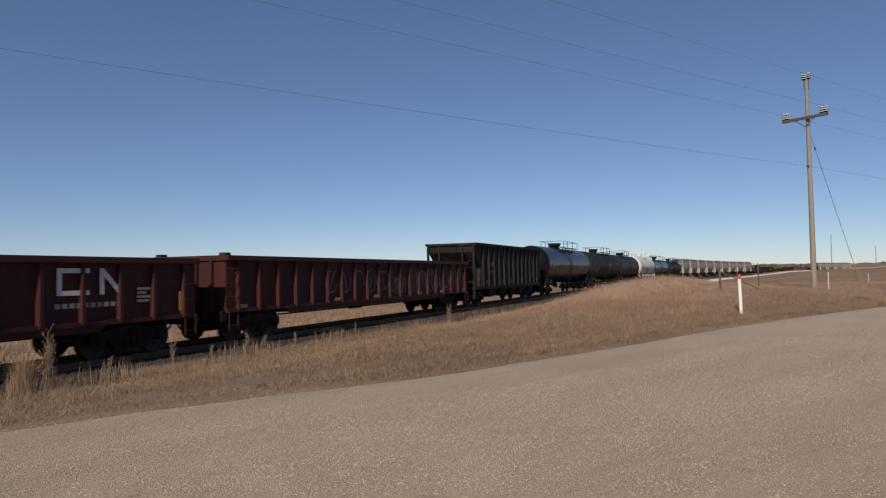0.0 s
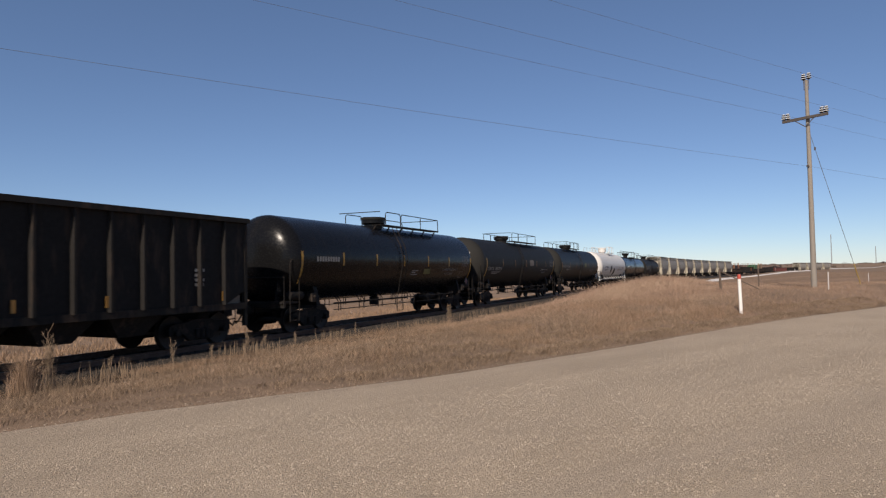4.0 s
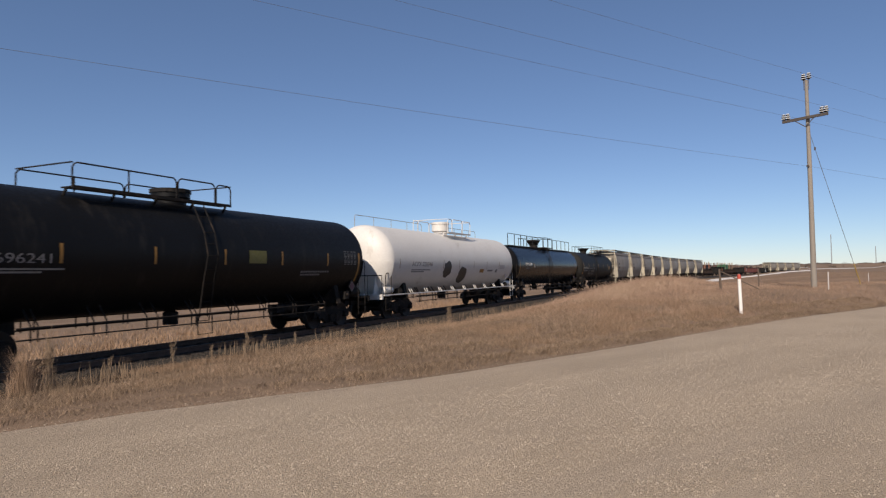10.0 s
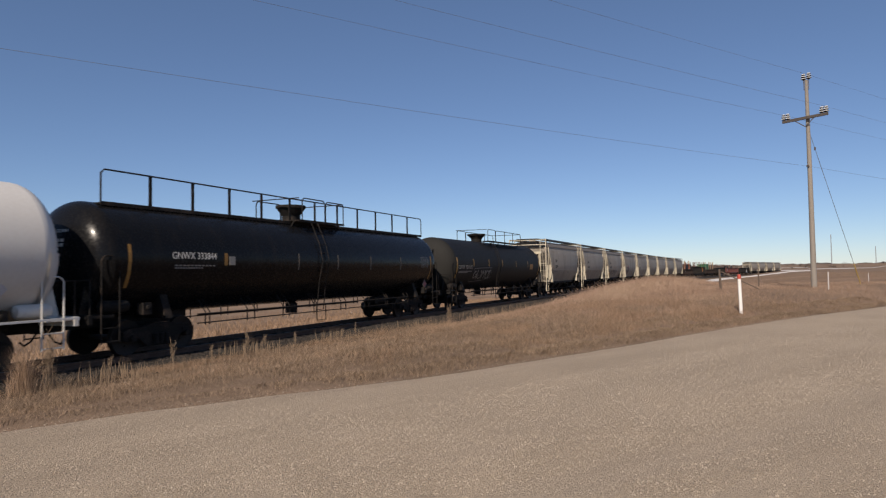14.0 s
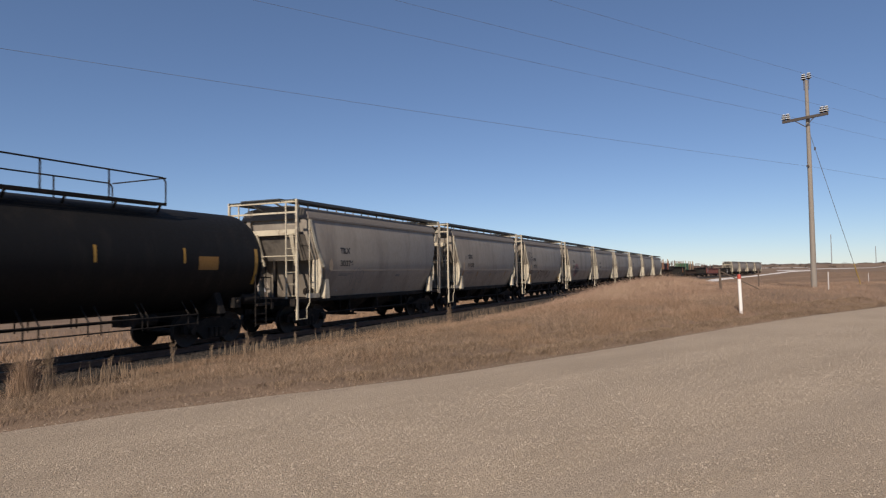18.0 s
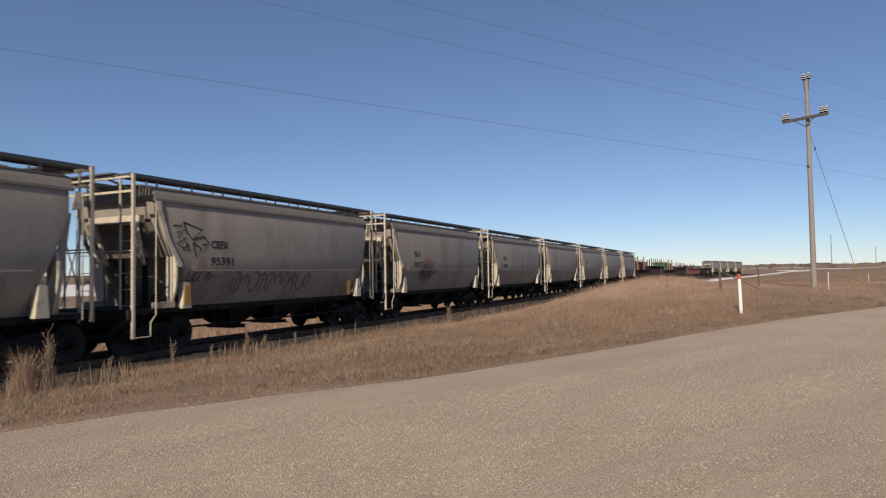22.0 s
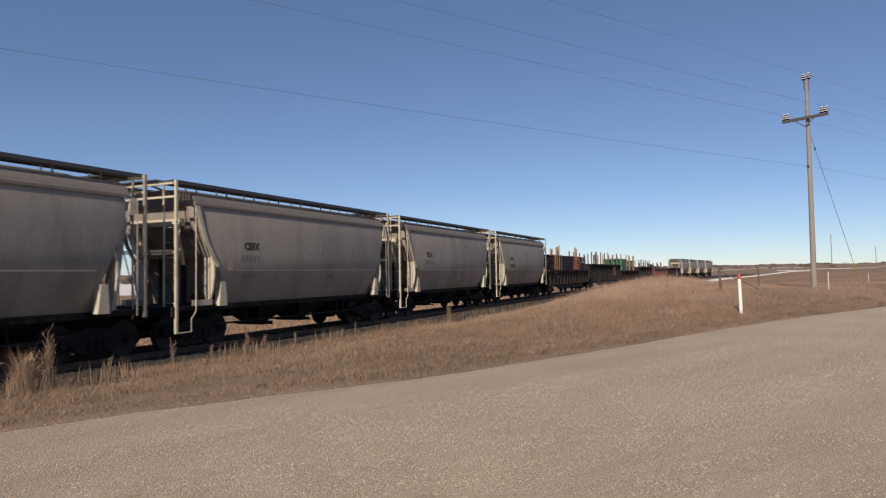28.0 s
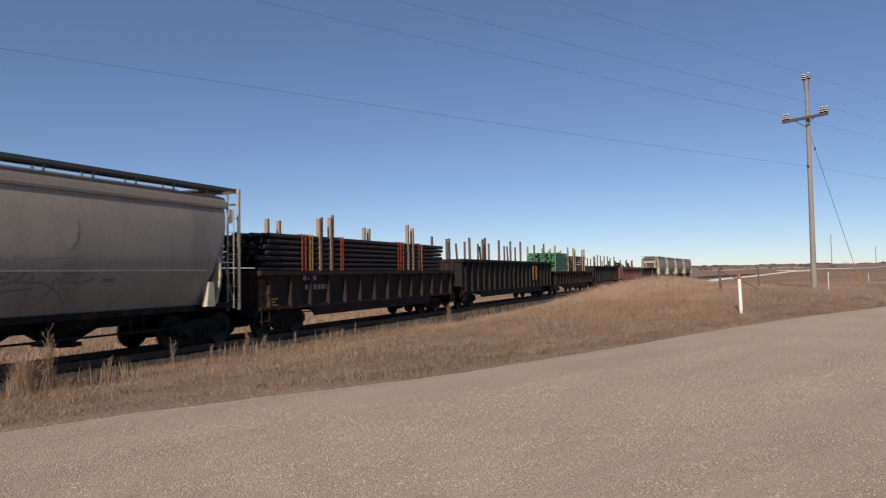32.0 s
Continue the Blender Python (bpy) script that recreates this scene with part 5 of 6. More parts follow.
head_lettering(t, "GNWX 333844", 0.12, 9.65, 1.48, 2.50, 0.40, 3.14, 0.85, M_LETTER)
head_marks(t, -9.65, 1.48, 2.50, ((-0.35, 0.50, 2.90, 0.08), (-0.35, 0.50, 2.79, 0.08), (-0.20, 0.30, 2.70, 0.06)), M_LETTER)
stencil(t, 7.55, 2.30, 0.85, 0.52, tank_side(1.484, 2.50), 9, 4, M_GREYMARK)
placard(t, 8.2, -1.33, 1.50, M_PLACARD, M_TAN)
roll_out(t, -19.82)

t = build_tank("dark grey-black tank car with yellow end reflectors", M_MATT, 8.7, 1.50, 2.50, 8.75, 6.6, -1.2, (-2.1, 4.8), 0.72, dome=(0.55, 0.48), funnel=True)
strip_marks(t, (-7.95, 7.85), 1.50, 2.50, 1.75, 2.85, M_YELLOW, 0.14)
strip_marks(t, (-5.5, -3.0, -0.5, 2.3, 5.0), 1.50, 2.50, 2.38, 2.80, M_YELLOW, 0.08)
lettering("CBTX 781585", 0.28, M_DIMLETTER, t, -7.7, tank_side(1.50, 2.50), 2.24, 2.0)
bars(t, -7.6, tank_side(1.50, 2.50), 2.08, 1.9, 0.04, M_DIMLETTER, rows=2)
scrawl(t, loops(-5.3, -2.5, 1.62, 2.18, 7, 21), tank_side(1.51, 2.50), M_DIMLETTER, "pale sprayed letters", 0.06)
scrawl(t, [[(-5.5, 1.5), (-5.3, 2.25), (-3.9, 2.3), (-2.4, 2.3), (-2.3, 1.75), (-3.6, 1.55), (-5.5, 1.5)]], tank_side(1.512, 2.50), M_GREYMARK, "pale sprayed outline", 0.035)
curved_panel(t, 5.55, 0.75, 2.2, 0.38, 1.50, 2.50, M_OCHRE, "ochre_panel")
roll_out(t, 0.0)

# covered hoppers: one built, the rest copied before each gets its own marks
hop = build_hopper()
HOPS = [hop] + [copy_thing(hop, Matrix.Identity(4)) for _ in range(12)]
HOP_S0, HOP_PITCH = 9.97 + 5.65, 12.733
HOP_MARKS = (("TILX", "30376"), ("CEFX", "96270"), ("CEFX", "95391"), ("TILX", "30357"), ("CEFX", "95853"), None, ("CEFX", ""), ("TILX", ""), ("CEFX", "95200"))
for i, h in enumerate(HOPS):
    s = HOP_S0 + HOP_PITCH * i - 0.5 * smoothstep(2.0, 7.5, i) if i < 9 else 234.3 + 5.65 + HOP_PITCH * (i - 9)
    roll_out(h, s)
    rnd = random.Random(40 + i)
    if i < 9:
        mk = HOP_MARKS[i]
        if mk:
            lettering(mk[0], 0.30, M_DARKLETTER, h, -3.12, hop_y, 2.82, 0.68, bold=0.01)
            if mk[1]:
                lettering(mk[1], 0.30, M_DARKLETTER, h, -3.15, hop_y, 2.34, 0.9, bold=0.01)
            else:
                bars(h, -3.27, hop_y, 2.44, 0.9, 0.2, M_GREYMARK, cut=5)
        else:
            bars(h, -3.2, hop_y, 2.90, 0.6, 0.2, M_GREYMARK, cut=4)
            bars(h, -3.2, hop_y, 2.46, 0.9, 0.2, M_GREYMARK, cut=5)
        bars(h, -3.2, hop_y, 2.02, 0.9, 0.03, M_GREYMARK, rows=2)
        bars(h, 1.3, hop_y, 1.9, 0.35, 0.10, M_GREYMARK)
        blot(h, 0.4 + rnd.uniform(-0.5, 0.5), 3.1, 0.45, 0.8, hop_y, M_SMUDGE, "smudge", "dull grey smudge", 60 + i)
        blot(h, -3.75, 2.35, 0.26, 0.5, hop_y, M_OCHRE_F, "rust_patch", "faint orange rust patch", 70 + i)
scrawl(HOPS[0], loops(-2.3, -1.4, 1.55, 2.30, 3, 90), hop_y, M_GREYMARK, "thin dark sprayed scrawl", 0.025)
scrawl(HOPS[1], loops(-1.2, 4.0, 1.55, 2.15, 8, 98), hop_y, M_SMUDGE, "faded dark sprayed scrawl", 0.05)
lettering("P", 0.36, M_GREYMARK, HOPS[1], -3.55, hop_y, 2.72)
lettering("P", 0.26, M_GREYMARK, HOPS[2], -3.42, hop_y, 2.72)
for x in (-3.75, -1.6, 0.6, 3.3):
    for k in (1, 2):
        blot(HOPS[k], x, 1.95, 0.12, 0.34, hop_y, M_OCHRE, "yellow_mark", "faded yellow paint mark", int(50 + x * 10))
STAR = [[(-4.4, 3.35), (-4.15, 3.38), (-4.32, 3.2), (-4.05, 3.3), (-4.3, 3.1), (-4.02, 3.1), (-4.32, 2.95), (-4.1, 2.85)], [(-4.1, 3.45), (-4.0, 3.2), (-3.85, 3.05), (-3.55, 3.3), (-4.1, 3.45)],
        [(-3.85, 3.05), (-3.5, 3.15), (-3.35, 2.98), (-3.55, 2.95)], [(-3.85, 3.0), (-3.75, 2.62), (-3.6, 2.85), (-3.85, 3.0)], [(-4.05, 3.0), (-3.95, 2.8), (-4.15, 2.82), (-3.98, 2.95)]]
STAR = [[(-3.86 + (x + 3.9) * 1.2, 3.08 + (z - 3.1) * 1.2) for x, z in line] for line in STAR]
scrawl(HOPS[2], STAR, hop_y, M_DARKLETTER, "dark sprayed outline drawing", 0.05)
scrawl(HOPS[2], loops(-2.2, 1.7, 1.50, 2.16, 10, 92), hop_y, M_SPRAY, "dark brown sprayed letters", 0.075)
scrawl(HOPS[2], loops(-4.0, -3.1, 1.85, 2.15, 4, 99), hop_y, M_DARKLETTER, "dark sprayed scrawl", 0.03)
for k in (-1, 1):
    part("yellow_plate", Build().box(k * 4.0 - 0.1, k * 4.0 + 0.1, -1.612, -1.602, 1.25, 1.78), M_YELLOW, HOPS[2])
blot(HOPS[3], -1.75, 2.18, 1.75, 1.3, hop_y, M_ROSE, "graffiti", "faded rose sprayed patch", 93, 26)
blot(HOPS[3], -1.75, 2.12, 1.30, 0.75, lambda z: hop_y(z) - 0.006, M_SLATE, "graffiti", "slate-blue sprayed patch", 94, 26)
blot(HOPS[3], -0.95, 2.12, 0.75, 0.38, lambda z: hop_y(z) - 0.008, M_GREYMARK, "graffiti", "dark sprayed patch", 89, 12)
scrawl(HOPS[3], loops(-2.4, -1.0, 1.80, 2.55, 3, 95), lambda z: hop_y(z) - 0.012, M_SPRAY, "dark sprayed outline", 0.05)
scrawl(HOPS[8], loops(-1.5, -0.2, 1.95, 2.5, 4, 96) + [[(-0.35, 2.42), (0.2, 2.46), (0.75, 2.5), (0.95, 2.3), (0.8, 2.12), (0.3, 2.1), (0.25, 2.3), (0.5, 2.38)], [(-1.3, 1.85), (-0.7, 1.95), (-0.1, 1.92), (0.3, 1.7), (0.5, 1.45)],
                                                           [(-1.35, 1.5), (-0.9, 1.75), (-0.3, 1.8)], [(-0.1, 1.5), (0.1, 1.75), (0.15, 2.0), (0.5, 2.02)], [(0.2, 1.95), (0.8, 1.9), (1.1, 2.0)]], hop_y, M_GREYMARK, "dark sprayed drawing", 0.045)

# gondolas with pipe and timber loads behind the hoppers
LOADED = ((123.9, 15.3, 2.15, 14, M_BROWN, "low rusty brown gondola loaded with pipe"), (140.5, 18.8, 2.77, 20, M_COAL, "weathered black gondola with upright stakes"),
          (160.4, 15.4, 2.02, 14, M_BROWN, "low rusty brown gondola loaded with green and bare steel"), (176.9, 15.2, 2.56, 14, M_COAL, "weathered black gondola with upright stakes"),
          (194.4, 19.6, 2.36, 14, M_REDCAR, "rust-red gondola with dark scrap load"), (216.0, 16.4, 2.40, 14, M_COAL, "dark gondola with a white painted mark"))
GONS = []
for s0, ln, top, ribs, paint, label in LOADED:
    c = build_gondola(label, paint, ln, top, ribs, floor=0.95, rib_w=0.15, fish=0.38)
    GONS.append(roll_out(c, s0 + ln / 2))
bars(GONS[0], -5.4, -1.46, 1.83, 0.85, 0.16, M_DIMLETTER, cut=3)
bars(GONS[0], -5.3, -1.46, 1.50, 1.5, 0.18, M_DIMLETTER, cut=6)
bars(GONS[0], -7.2, -1.46, 1.22, 0.45, 0.06, M_YELLOW, rows=3)
for x in (3.7, 4.5):
    part("reflector_strip", Build().box(x, x + 0.35, -1.56, -1.555, 1.45, 2.45), M_ORANGE, GONS[1])
scrawl(GONS[5], [[(1.4, 0.8), (2.1, 1.5), (2.0, 2.2)], [(2.1, 1.5), (3.0, 0.8)]], lambda z: -1.555, M_LETTER, "bold white painted strokes", 0.45)
part("corner_patch", Build().box(-9.75, -9.25, -1.58, -1.575, 1.3, 2.3), M_PALE, GONS[4], "pale flaking corner patch")


def timber_stakes(parent, xs, z0, z1, material, ys=(-1.2, 1.2), w=0.13, lean=0.0):
    for x in xs:
        for y in ys:
            zz = z1 + random.uniform(-0.12, 0.12)
            part("stake", Build().beam((x, y, z0), (x + lean + random.uniform(-0.05, 0.05), y, zz), w, w * 0.8), material, parent)


# bundled pipe on the first gondola
load = thing("pipe_load", "stack of dark steel pipe with red bands and timber stakes", "pipe load")
pipe_mesh = Build().tube([(-6.9, 0, 0), (6.9, 0, 0)], 0.085, 8).mesh("pipe", M_PIPE, 40)
for r in range(8):
    for k in range(13):
        if r < 2 and 0 < k < 12:
            continue
        o = part("pipe", pipe_mesh, None, load, at=pose(random.uniform(-0.42, 0.42) + (0.3 if k > 6 else -0.1) - 0.15, -1.17 + 0.195 * k, 2.02 + 0.19 * r))
timber_stakes(load, (-4.05, -3.35, 2.95, 3.45), 0.99, 4.2, M_TIMBER, w=0.15)
timber_stakes(load, (-3.92, -3.22), 0.99, 4.2, M_TIMBER_D, ys=(-1.2,), w=0.08)
timber_stakes(load, (-6.9, -6.75), 0.99, 3.95, M_TIMBER_D, ys=(1.2,), w=0.08)
for x, m_ in ((-5.2, M_BAND_R), (-5.0, M_BAND_R), (-4.75, M_YELLOW), (-4.6, M_YELLOW), (-2.75, M_BAND_R), (-2.6, M_BAND_R), (1.9, M_BAND_R), (2.15, M_BAND_R), (2.4, M_BAND_R), (4.0, M_BAND_R), (4.3, M_ORANGE)):
    part("tie_band", Build().box(x, x + 0.06, -1.275, -1.262, 1.9, 3.47).box(x, x + 0.06, -1.27, 1.27, 3.45, 3.465), m_, load)
roll_out(load, 123.9 + 7.65)
load = thing("stake_set", "upright timber stakes standing in a gondola", "timber stakes", "stakes in the gondolas")
timber_stakes(load, (-7.6, -5.5, -5.1, -2.6, -0.2, 2.0, 5.5, 8.2), 0.99, 4.15, M_TIMBER_D, w=0.12, lean=-0.05)
timber_stakes(load, (-3.6, 0.6, 6.6), 0.99, 3.95, M_TIMBER_D, ys=(1.2,), w=0.11, lean=-0.5)
roll_out(load, 140.5 + 9.4)
load = thing("green_steel_load", "stack of green painted frames beside bare steel with timber stakes", "steel load")
gm = Build().box(-2.3, 2.3, -0.12, 0.12, -0.09, 0.09).mesh("green_beam", M_GREEN)
for r in range(8):
    for k in range(7):
        part("green_beam", gm, None, load, at=pose(-4.6 + random.uniform(-0.3, 0.3), -1.1 + 0.36 * k, 2.0 + 0.22 * r))
gm = Build().box(-2.9, 2.9, -0.10, 0.10, -0.07, 0.07).mesh("steel_bar", M_TIMBER_D)
for r in range(8):
    for k in range(7):
        part("steel_bar", gm, None, load, at=pose(2.6 + random.uniform(-0.3, 0.3), -1.1 + 0.36 * k, 2.0 + 0.2 * r))
timber_stakes(load, (-6.6, -2.0, 0.2, 0.8, 4.0, 4.9), 0.99, 4.15, M_TIMBER, w=0.14)
for x in (-5.0, 2.5):
    part("packing_block", Build().box(x - 1.4, x + 1.4, -1.1, 1.1, 0.975, 1.91), M_UNDER, load)
roll_out(load, 160.4 + 7.7)
load = thing("stake_set", "upright timber stakes standing in a gondola", "timber stakes", "stakes in the gondolas")
timber_stakes(load, (-6.5, -4.6, -2.8, -0.5, 1.6, 3.4, 6.2), 0.99, 3.7, M_TIMBER_D, w=0.12)
roll_out(load, 176.9 + 7.6)
load = thing("scrap_load", "low heap of dark scrap steel with a few stakes", "scrap load")
for k in range(46):
    x, y = random.uniform(-8.5, 8.5), random.uniform(-1.0, 1.0)
    a = random.uniform(0, 3.1)
    part("scrap_piece", Build().beam((x - math.cos(a) * 0.9, y - math.sin(a) * 0.3, 1.0 + random.uniform(0.8, 1.9)), (x + math.cos(a) * 0.9, y + math.sin(a) * 0.3, 1.0 + random.uniform(0.9, 2.2)), 0.2, 0.16), M_PIPE, load)
part("scrap_bed", Build().box(-9.0, 9.0, -1.3, 1.3, 0.975, 2.0), M_PIPE, load)
timber_stakes(load, (-8.6, -4.0, -3.4, 1.0, 2.0), 1.0, 3.5, M_TIMBER_D, w=0.13)
roll_out(load, 194.4 + 9.8)

# ---- utility line ----
POLE = Vector((41.25, -3.95, 0.0))
POLE.z = land(POLE.x, POLE.y)
LINE_DIR = Vector((math.cos(radians(148.0)), math.sin(radians(148.0)), 0))
ARM_DIR = Vector((0.5225, 0.8526, 0))


def insulator(parent, base):
    x, y, z = base
    core = part("insulator", Build().lathe([(0.04, 0.0), (0.06, 0.03), (0.125, 0.06), (0.06, 0.10), (0.07, 0.14), (0.125, 0.18), (0.06, 0.22), (0.06, 0.26), (0.10, 0.30), (0.05, 0.345), (0.05, 0.36), (0.0, 0.38)], "z", (x, y, z), 10), M_TAR, parent, "dark porcelain insulator with pale rims", 30)
    for h, r in ((0.07, 0.155), (0.19, 0.14), (0.31, 0.115)):
        part("shed", Build().lathe([(r * 0.55, h + 0.05), (r * 0.85, h + 0.03), (r, h + 0.005), (r * 0.92, h), (r * 0.5, h + 0.03)], "z", (x, y, z), 12), M_SHED, core, "pale glazed rim")
    return core


def build_pole(place, guy=True, extra=0.0):
    po = thing("utility_pole", "weathered grey-brown wooden utility pole with one crossarm", "utility pole", "poles of the power line")
    foot_z = Vector((0, 0, -extra))
    p = Vector(place)
    lean = Vector((-0.16, 0.04, 0))
    b = Build()
    b.tube([p + foot_z + Vector((0, 0, -0.3)), p + lean * 0.05 + Vector((0, 0, 4.0)), p + lean * 0.38 + Vector((0, 0, 8.0)), p + lean + Vector((0, 0, 11.68))], 0.155, 14, taper=0.088)
    part("pole_shaft", b, M_POLE, po, "", 40)
    top = p + lean + Vector((0, 0, 11.66))
    arm = p + lean * 0.8 + Vector((0, 0, 9.52)) + ARM_DIR * 0.08
    part("crossarm", Build().beam(arm - ARM_DIR * 1.24 + LINE_DIR * 0.17, arm + ARM_DIR * 1.24 + LINE_DIR * 0.17, 0.12, 0.15), M_ARM, po, "dark weathered crossarm")
    for sg in (-1, 1):
        part("arm_brace", Build().beam(arm + ARM_DIR * 0.62 * sg + LINE_DIR * 0.2, arm + Vector((0, 0, -0.48)) + LINE_DIR * 0.13, 0.02, 0.05), M_ARM, po)
        for k in (1.16, 0.93):
            insulator(po, arm + ARM_DIR * k * sg + LINE_DIR * 0.17 + Vector((0, 0, 0.07)))
    for sg in (-0.16, 0.16):
        part("pole_top_pin", Build().beam(top + ARM_DIR * sg * 0.8 + Vector((0, 0, -0.55)), top + ARM_DIR * sg * 0.9 + Vector((0, 0, 0.05)), 0.03, 0.04), M_ARM, po)
        insulator(po, top + ARM_DIR * sg * 0.9 + Vector((0, 0, 0.02)))
    part("cable_clamp", Build().beam(p + lean * 0.6 + Vector((0, 0, 6.8)) - LINE_DIR * 0.2, p + lean * 0.6 + Vector((0, 0, 6.8)) + LINE_DIR * 0.3, 0.06, 0.09), M_ARM, po)
    if guy:
        foot = Vector((47.2, -7.05, 0))
        foot.z = land(foot.x, foot.y)
        att = p + lean * 0.75 + Vector((0, 0, 8.95))
        part("guy_wire", Build().tube([att, foot], 0.014, 5), M_WIRE, po)
        part("guy_guard", Build().tube([foot + Vector((0, 0, 0)), foot + (att - foot).normalized() * 1.6], 0.036, 8), M_GUARD, po, "yellow plastic guy guard")
        part("guy_insulator", Build().lathe([(0.0, -0.1), (0.05, -0.08), (0.05, 0.08), (0.0, 0.1)], "z", tuple(att + (foot - att) * 0.12), 8), M_ARM, po)
    return [arm + ARM_DIR * k + LINE_DIR * 0.17 + Vector((0, 0, 0.40)) for k in (1.16, -1.16)] + [top + Vector((0, 0, 0.36))] + [p + lean * 0.6 + Vector((0, 0, 6.8)) - LINE_DIR * 0.15]


heads = [build_pole(POLE)]
for k in (52.0, -48.0):
    q = POLE + LINE_DIR * k
    q.z = POLE.z + 0.12
    heads.append(build_pole(q, guy=False, extra=q.z - land(q.x, q.y)))
for i in range(4):
    for e in (1, 2):
        a, c = heads[0][i], heads[e][i]
        pts = []
        for k in range(21):
            u = k / 20
            p = a + (c - a) * u
            p.z -= 4 * 0.18 * u * (1 - u)
            pts.append(p)
        solo("power_line_wire", Build().tube(pts, 0.0055, 4), M_WIRE, "thin dark overhead wire strung between the poles", "wire", group="wires of the power line")


# ---- posts and small things by the road ----
def post_at(x, y, dz=0.0):
    return Vector((x, y, land(x, y) + dz))


mk = thing("marker_post", "white marker post with a red cap in the dry grass", "marker post")
p = post_at(23.7, -0.12)
part("post", Build().tube([p + Vector((0, 0, -0.05)), p + Vector((0.02, 0.03, 1.18))], 0.055, 12), M_PALEWHITE, mk, "", 40)
part("cap", Build().lathe([(0.06, 0), (0.06, 0.12), (0.045, 0.15), (0.0, 0.16)], "z", tuple(p + Vector((0.02, 0.03, 1.15))), 12), M_REDCAP, mk, "red plastic cap", 40)
for x, y, h, r, lean in ((36.0, 0.72, 1.08, 0.062, 0.06), (42.4, -1.22, 1.12, 0.045, 0.02)):
    p = post_at(x, y)
    f = thing("fence_post", "dark weathered wooden fence post", "fence post", "old fence posts")
    part("post", Build().tube([p + Vector((0, 0, -0.1)), p + Vector((lean * 0.4, lean, h))], r, 8, taper=r * 0.85), M_OLDWOOD, f)
    if x < 40:
        part("brace", Build().tube([p + Vector((0.2, -1.75, 0.05)), p + Vector((0, -0.03, 0.95))], 0.028, 7), M_OLDWOOD, f, "slanting wooden brace")
for x, y, h in ((38.2, -4.3, 0.9), (65.1, -10.3, 0.9)):
    p = post_at(x, y)
    solo("stake_marker", Build().tube([p + Vector((0, 0, -0.1)), p + Vector((0, 0, h))], 0.032, 8), M_PALE, "short weathered white marker stake in the grass", "marker stake", group="marker stakes")

# ---- dry grass, weeds and stones ----
M_GRASS = mat("dry_grass", (0.34, 0.228, 0.148), (0.20, 0.132, 0.088), rough=0.9, big=0.5, fine=3.0, world_space=True, spec=0.2, island=0.35)
M_TALL = mat("tall_dry_grass", (0.355, 0.238, 0.168), (0.255, 0.168, 0.12), rough=0.9, big=0.5, fine=3.0, world_space=True, spec=0.2, island=0.22, dirt=(0.40, 0.285, 0.20), dirt_amt=0.5, dirt_scale=0.3)
M_MEADOW = mat("brown_meadow_grass", (0.27, 0.185, 0.132), (0.19, 0.13, 0.093), rough=0.95, big=0.25, fine=2.0, world_space=True, spec=0.15, island=0.22)
M_GREYGRASS = mat("grey_matted_grass", (0.29, 0.208, 0.143), (0.14, 0.10, 0.069), rough=0.95, big=0.8, fine=4.0, world_space=True, spec=0.15, island=0.55)
M_STRAW = mat("pale_straw", (0.36, 0.25, 0.17), (0.23, 0.155, 0.105), rough=0.85, big=1.0, world_space=True, spec=0.2, island=0.35)
M_WEED = mat("dead_weed", (0.24, 0.17, 0.11), (0.17, 0.12, 0.08), rough=0.9, big=1.0, world_space=True, island=0.3)


def blades(name, label, material, spots, seed):
    """Many tapered bent blades as one mesh. Spots: (x, y, z, height, width, lean) rows."""
    rnd = np.random.RandomState(seed)
    a = np.array(spots, dtype=float)
    n = len(a)
    turn = rnd.uniform(0, 2 * np.pi, n)
    side = np.stack([np.cos(turn), np.sin(turn), np.zeros(n)], 1) * a[:, 4:5] * 0.5
    bend_dir = rnd.uniform(0, 2 * np.pi, n)
    bend = np.stack([np.cos(bend_dir), np.sin(bend_dir), np.zeros(n)], 1) * (a[:, 5] * a[:, 3])[:, None]
    base = a[:, :3]
    up = np.zeros((n, 3)); up[:, 2] = a[:, 3]
    mid = base + up * 0.6 + bend * 0.35
    tip = base + up + bend
    v = np.stack([base - side, base + side, mid + side * 0.8, mid - side * 0.8, tip], 1).reshape(-1, 3)
    k = np.arange(n)[:, None] * 5
    quads = (k + np.array([[0, 1, 2, 3]])).tolist()
    tris = (k + np.array([[3, 2, 4]])).tolist()
    me = bpy.data.meshes.new(name)
    me.from_pydata(v.tolist(), [], quads + tris)
    me.materials.append(material)
    ob = new(name, me)
    tagged(ob, label, "grass", kind="stuff")
    return ob


def scatter(n, x0, x1, lo, hi, seed, keep=None):
    """Places between two lines lo(x) and hi(x)."""
    rnd = random.Random(seed)
    out = []
    while len(out) < n:
        x = x0 + (x1 - x0) * rnd.random()
        a, c = lo(x), hi(x)
        if c <= a:
            continue
        y = a + (c - a) * rnd.random()
        if keep is None or rnd.random() < keep(x, y):
            out.append((x, y, rnd))
    return out


def bank_hi(x):
    return TRACK_Y - 1.95 if x < 75 else on_track(x, -2.4)[0].y


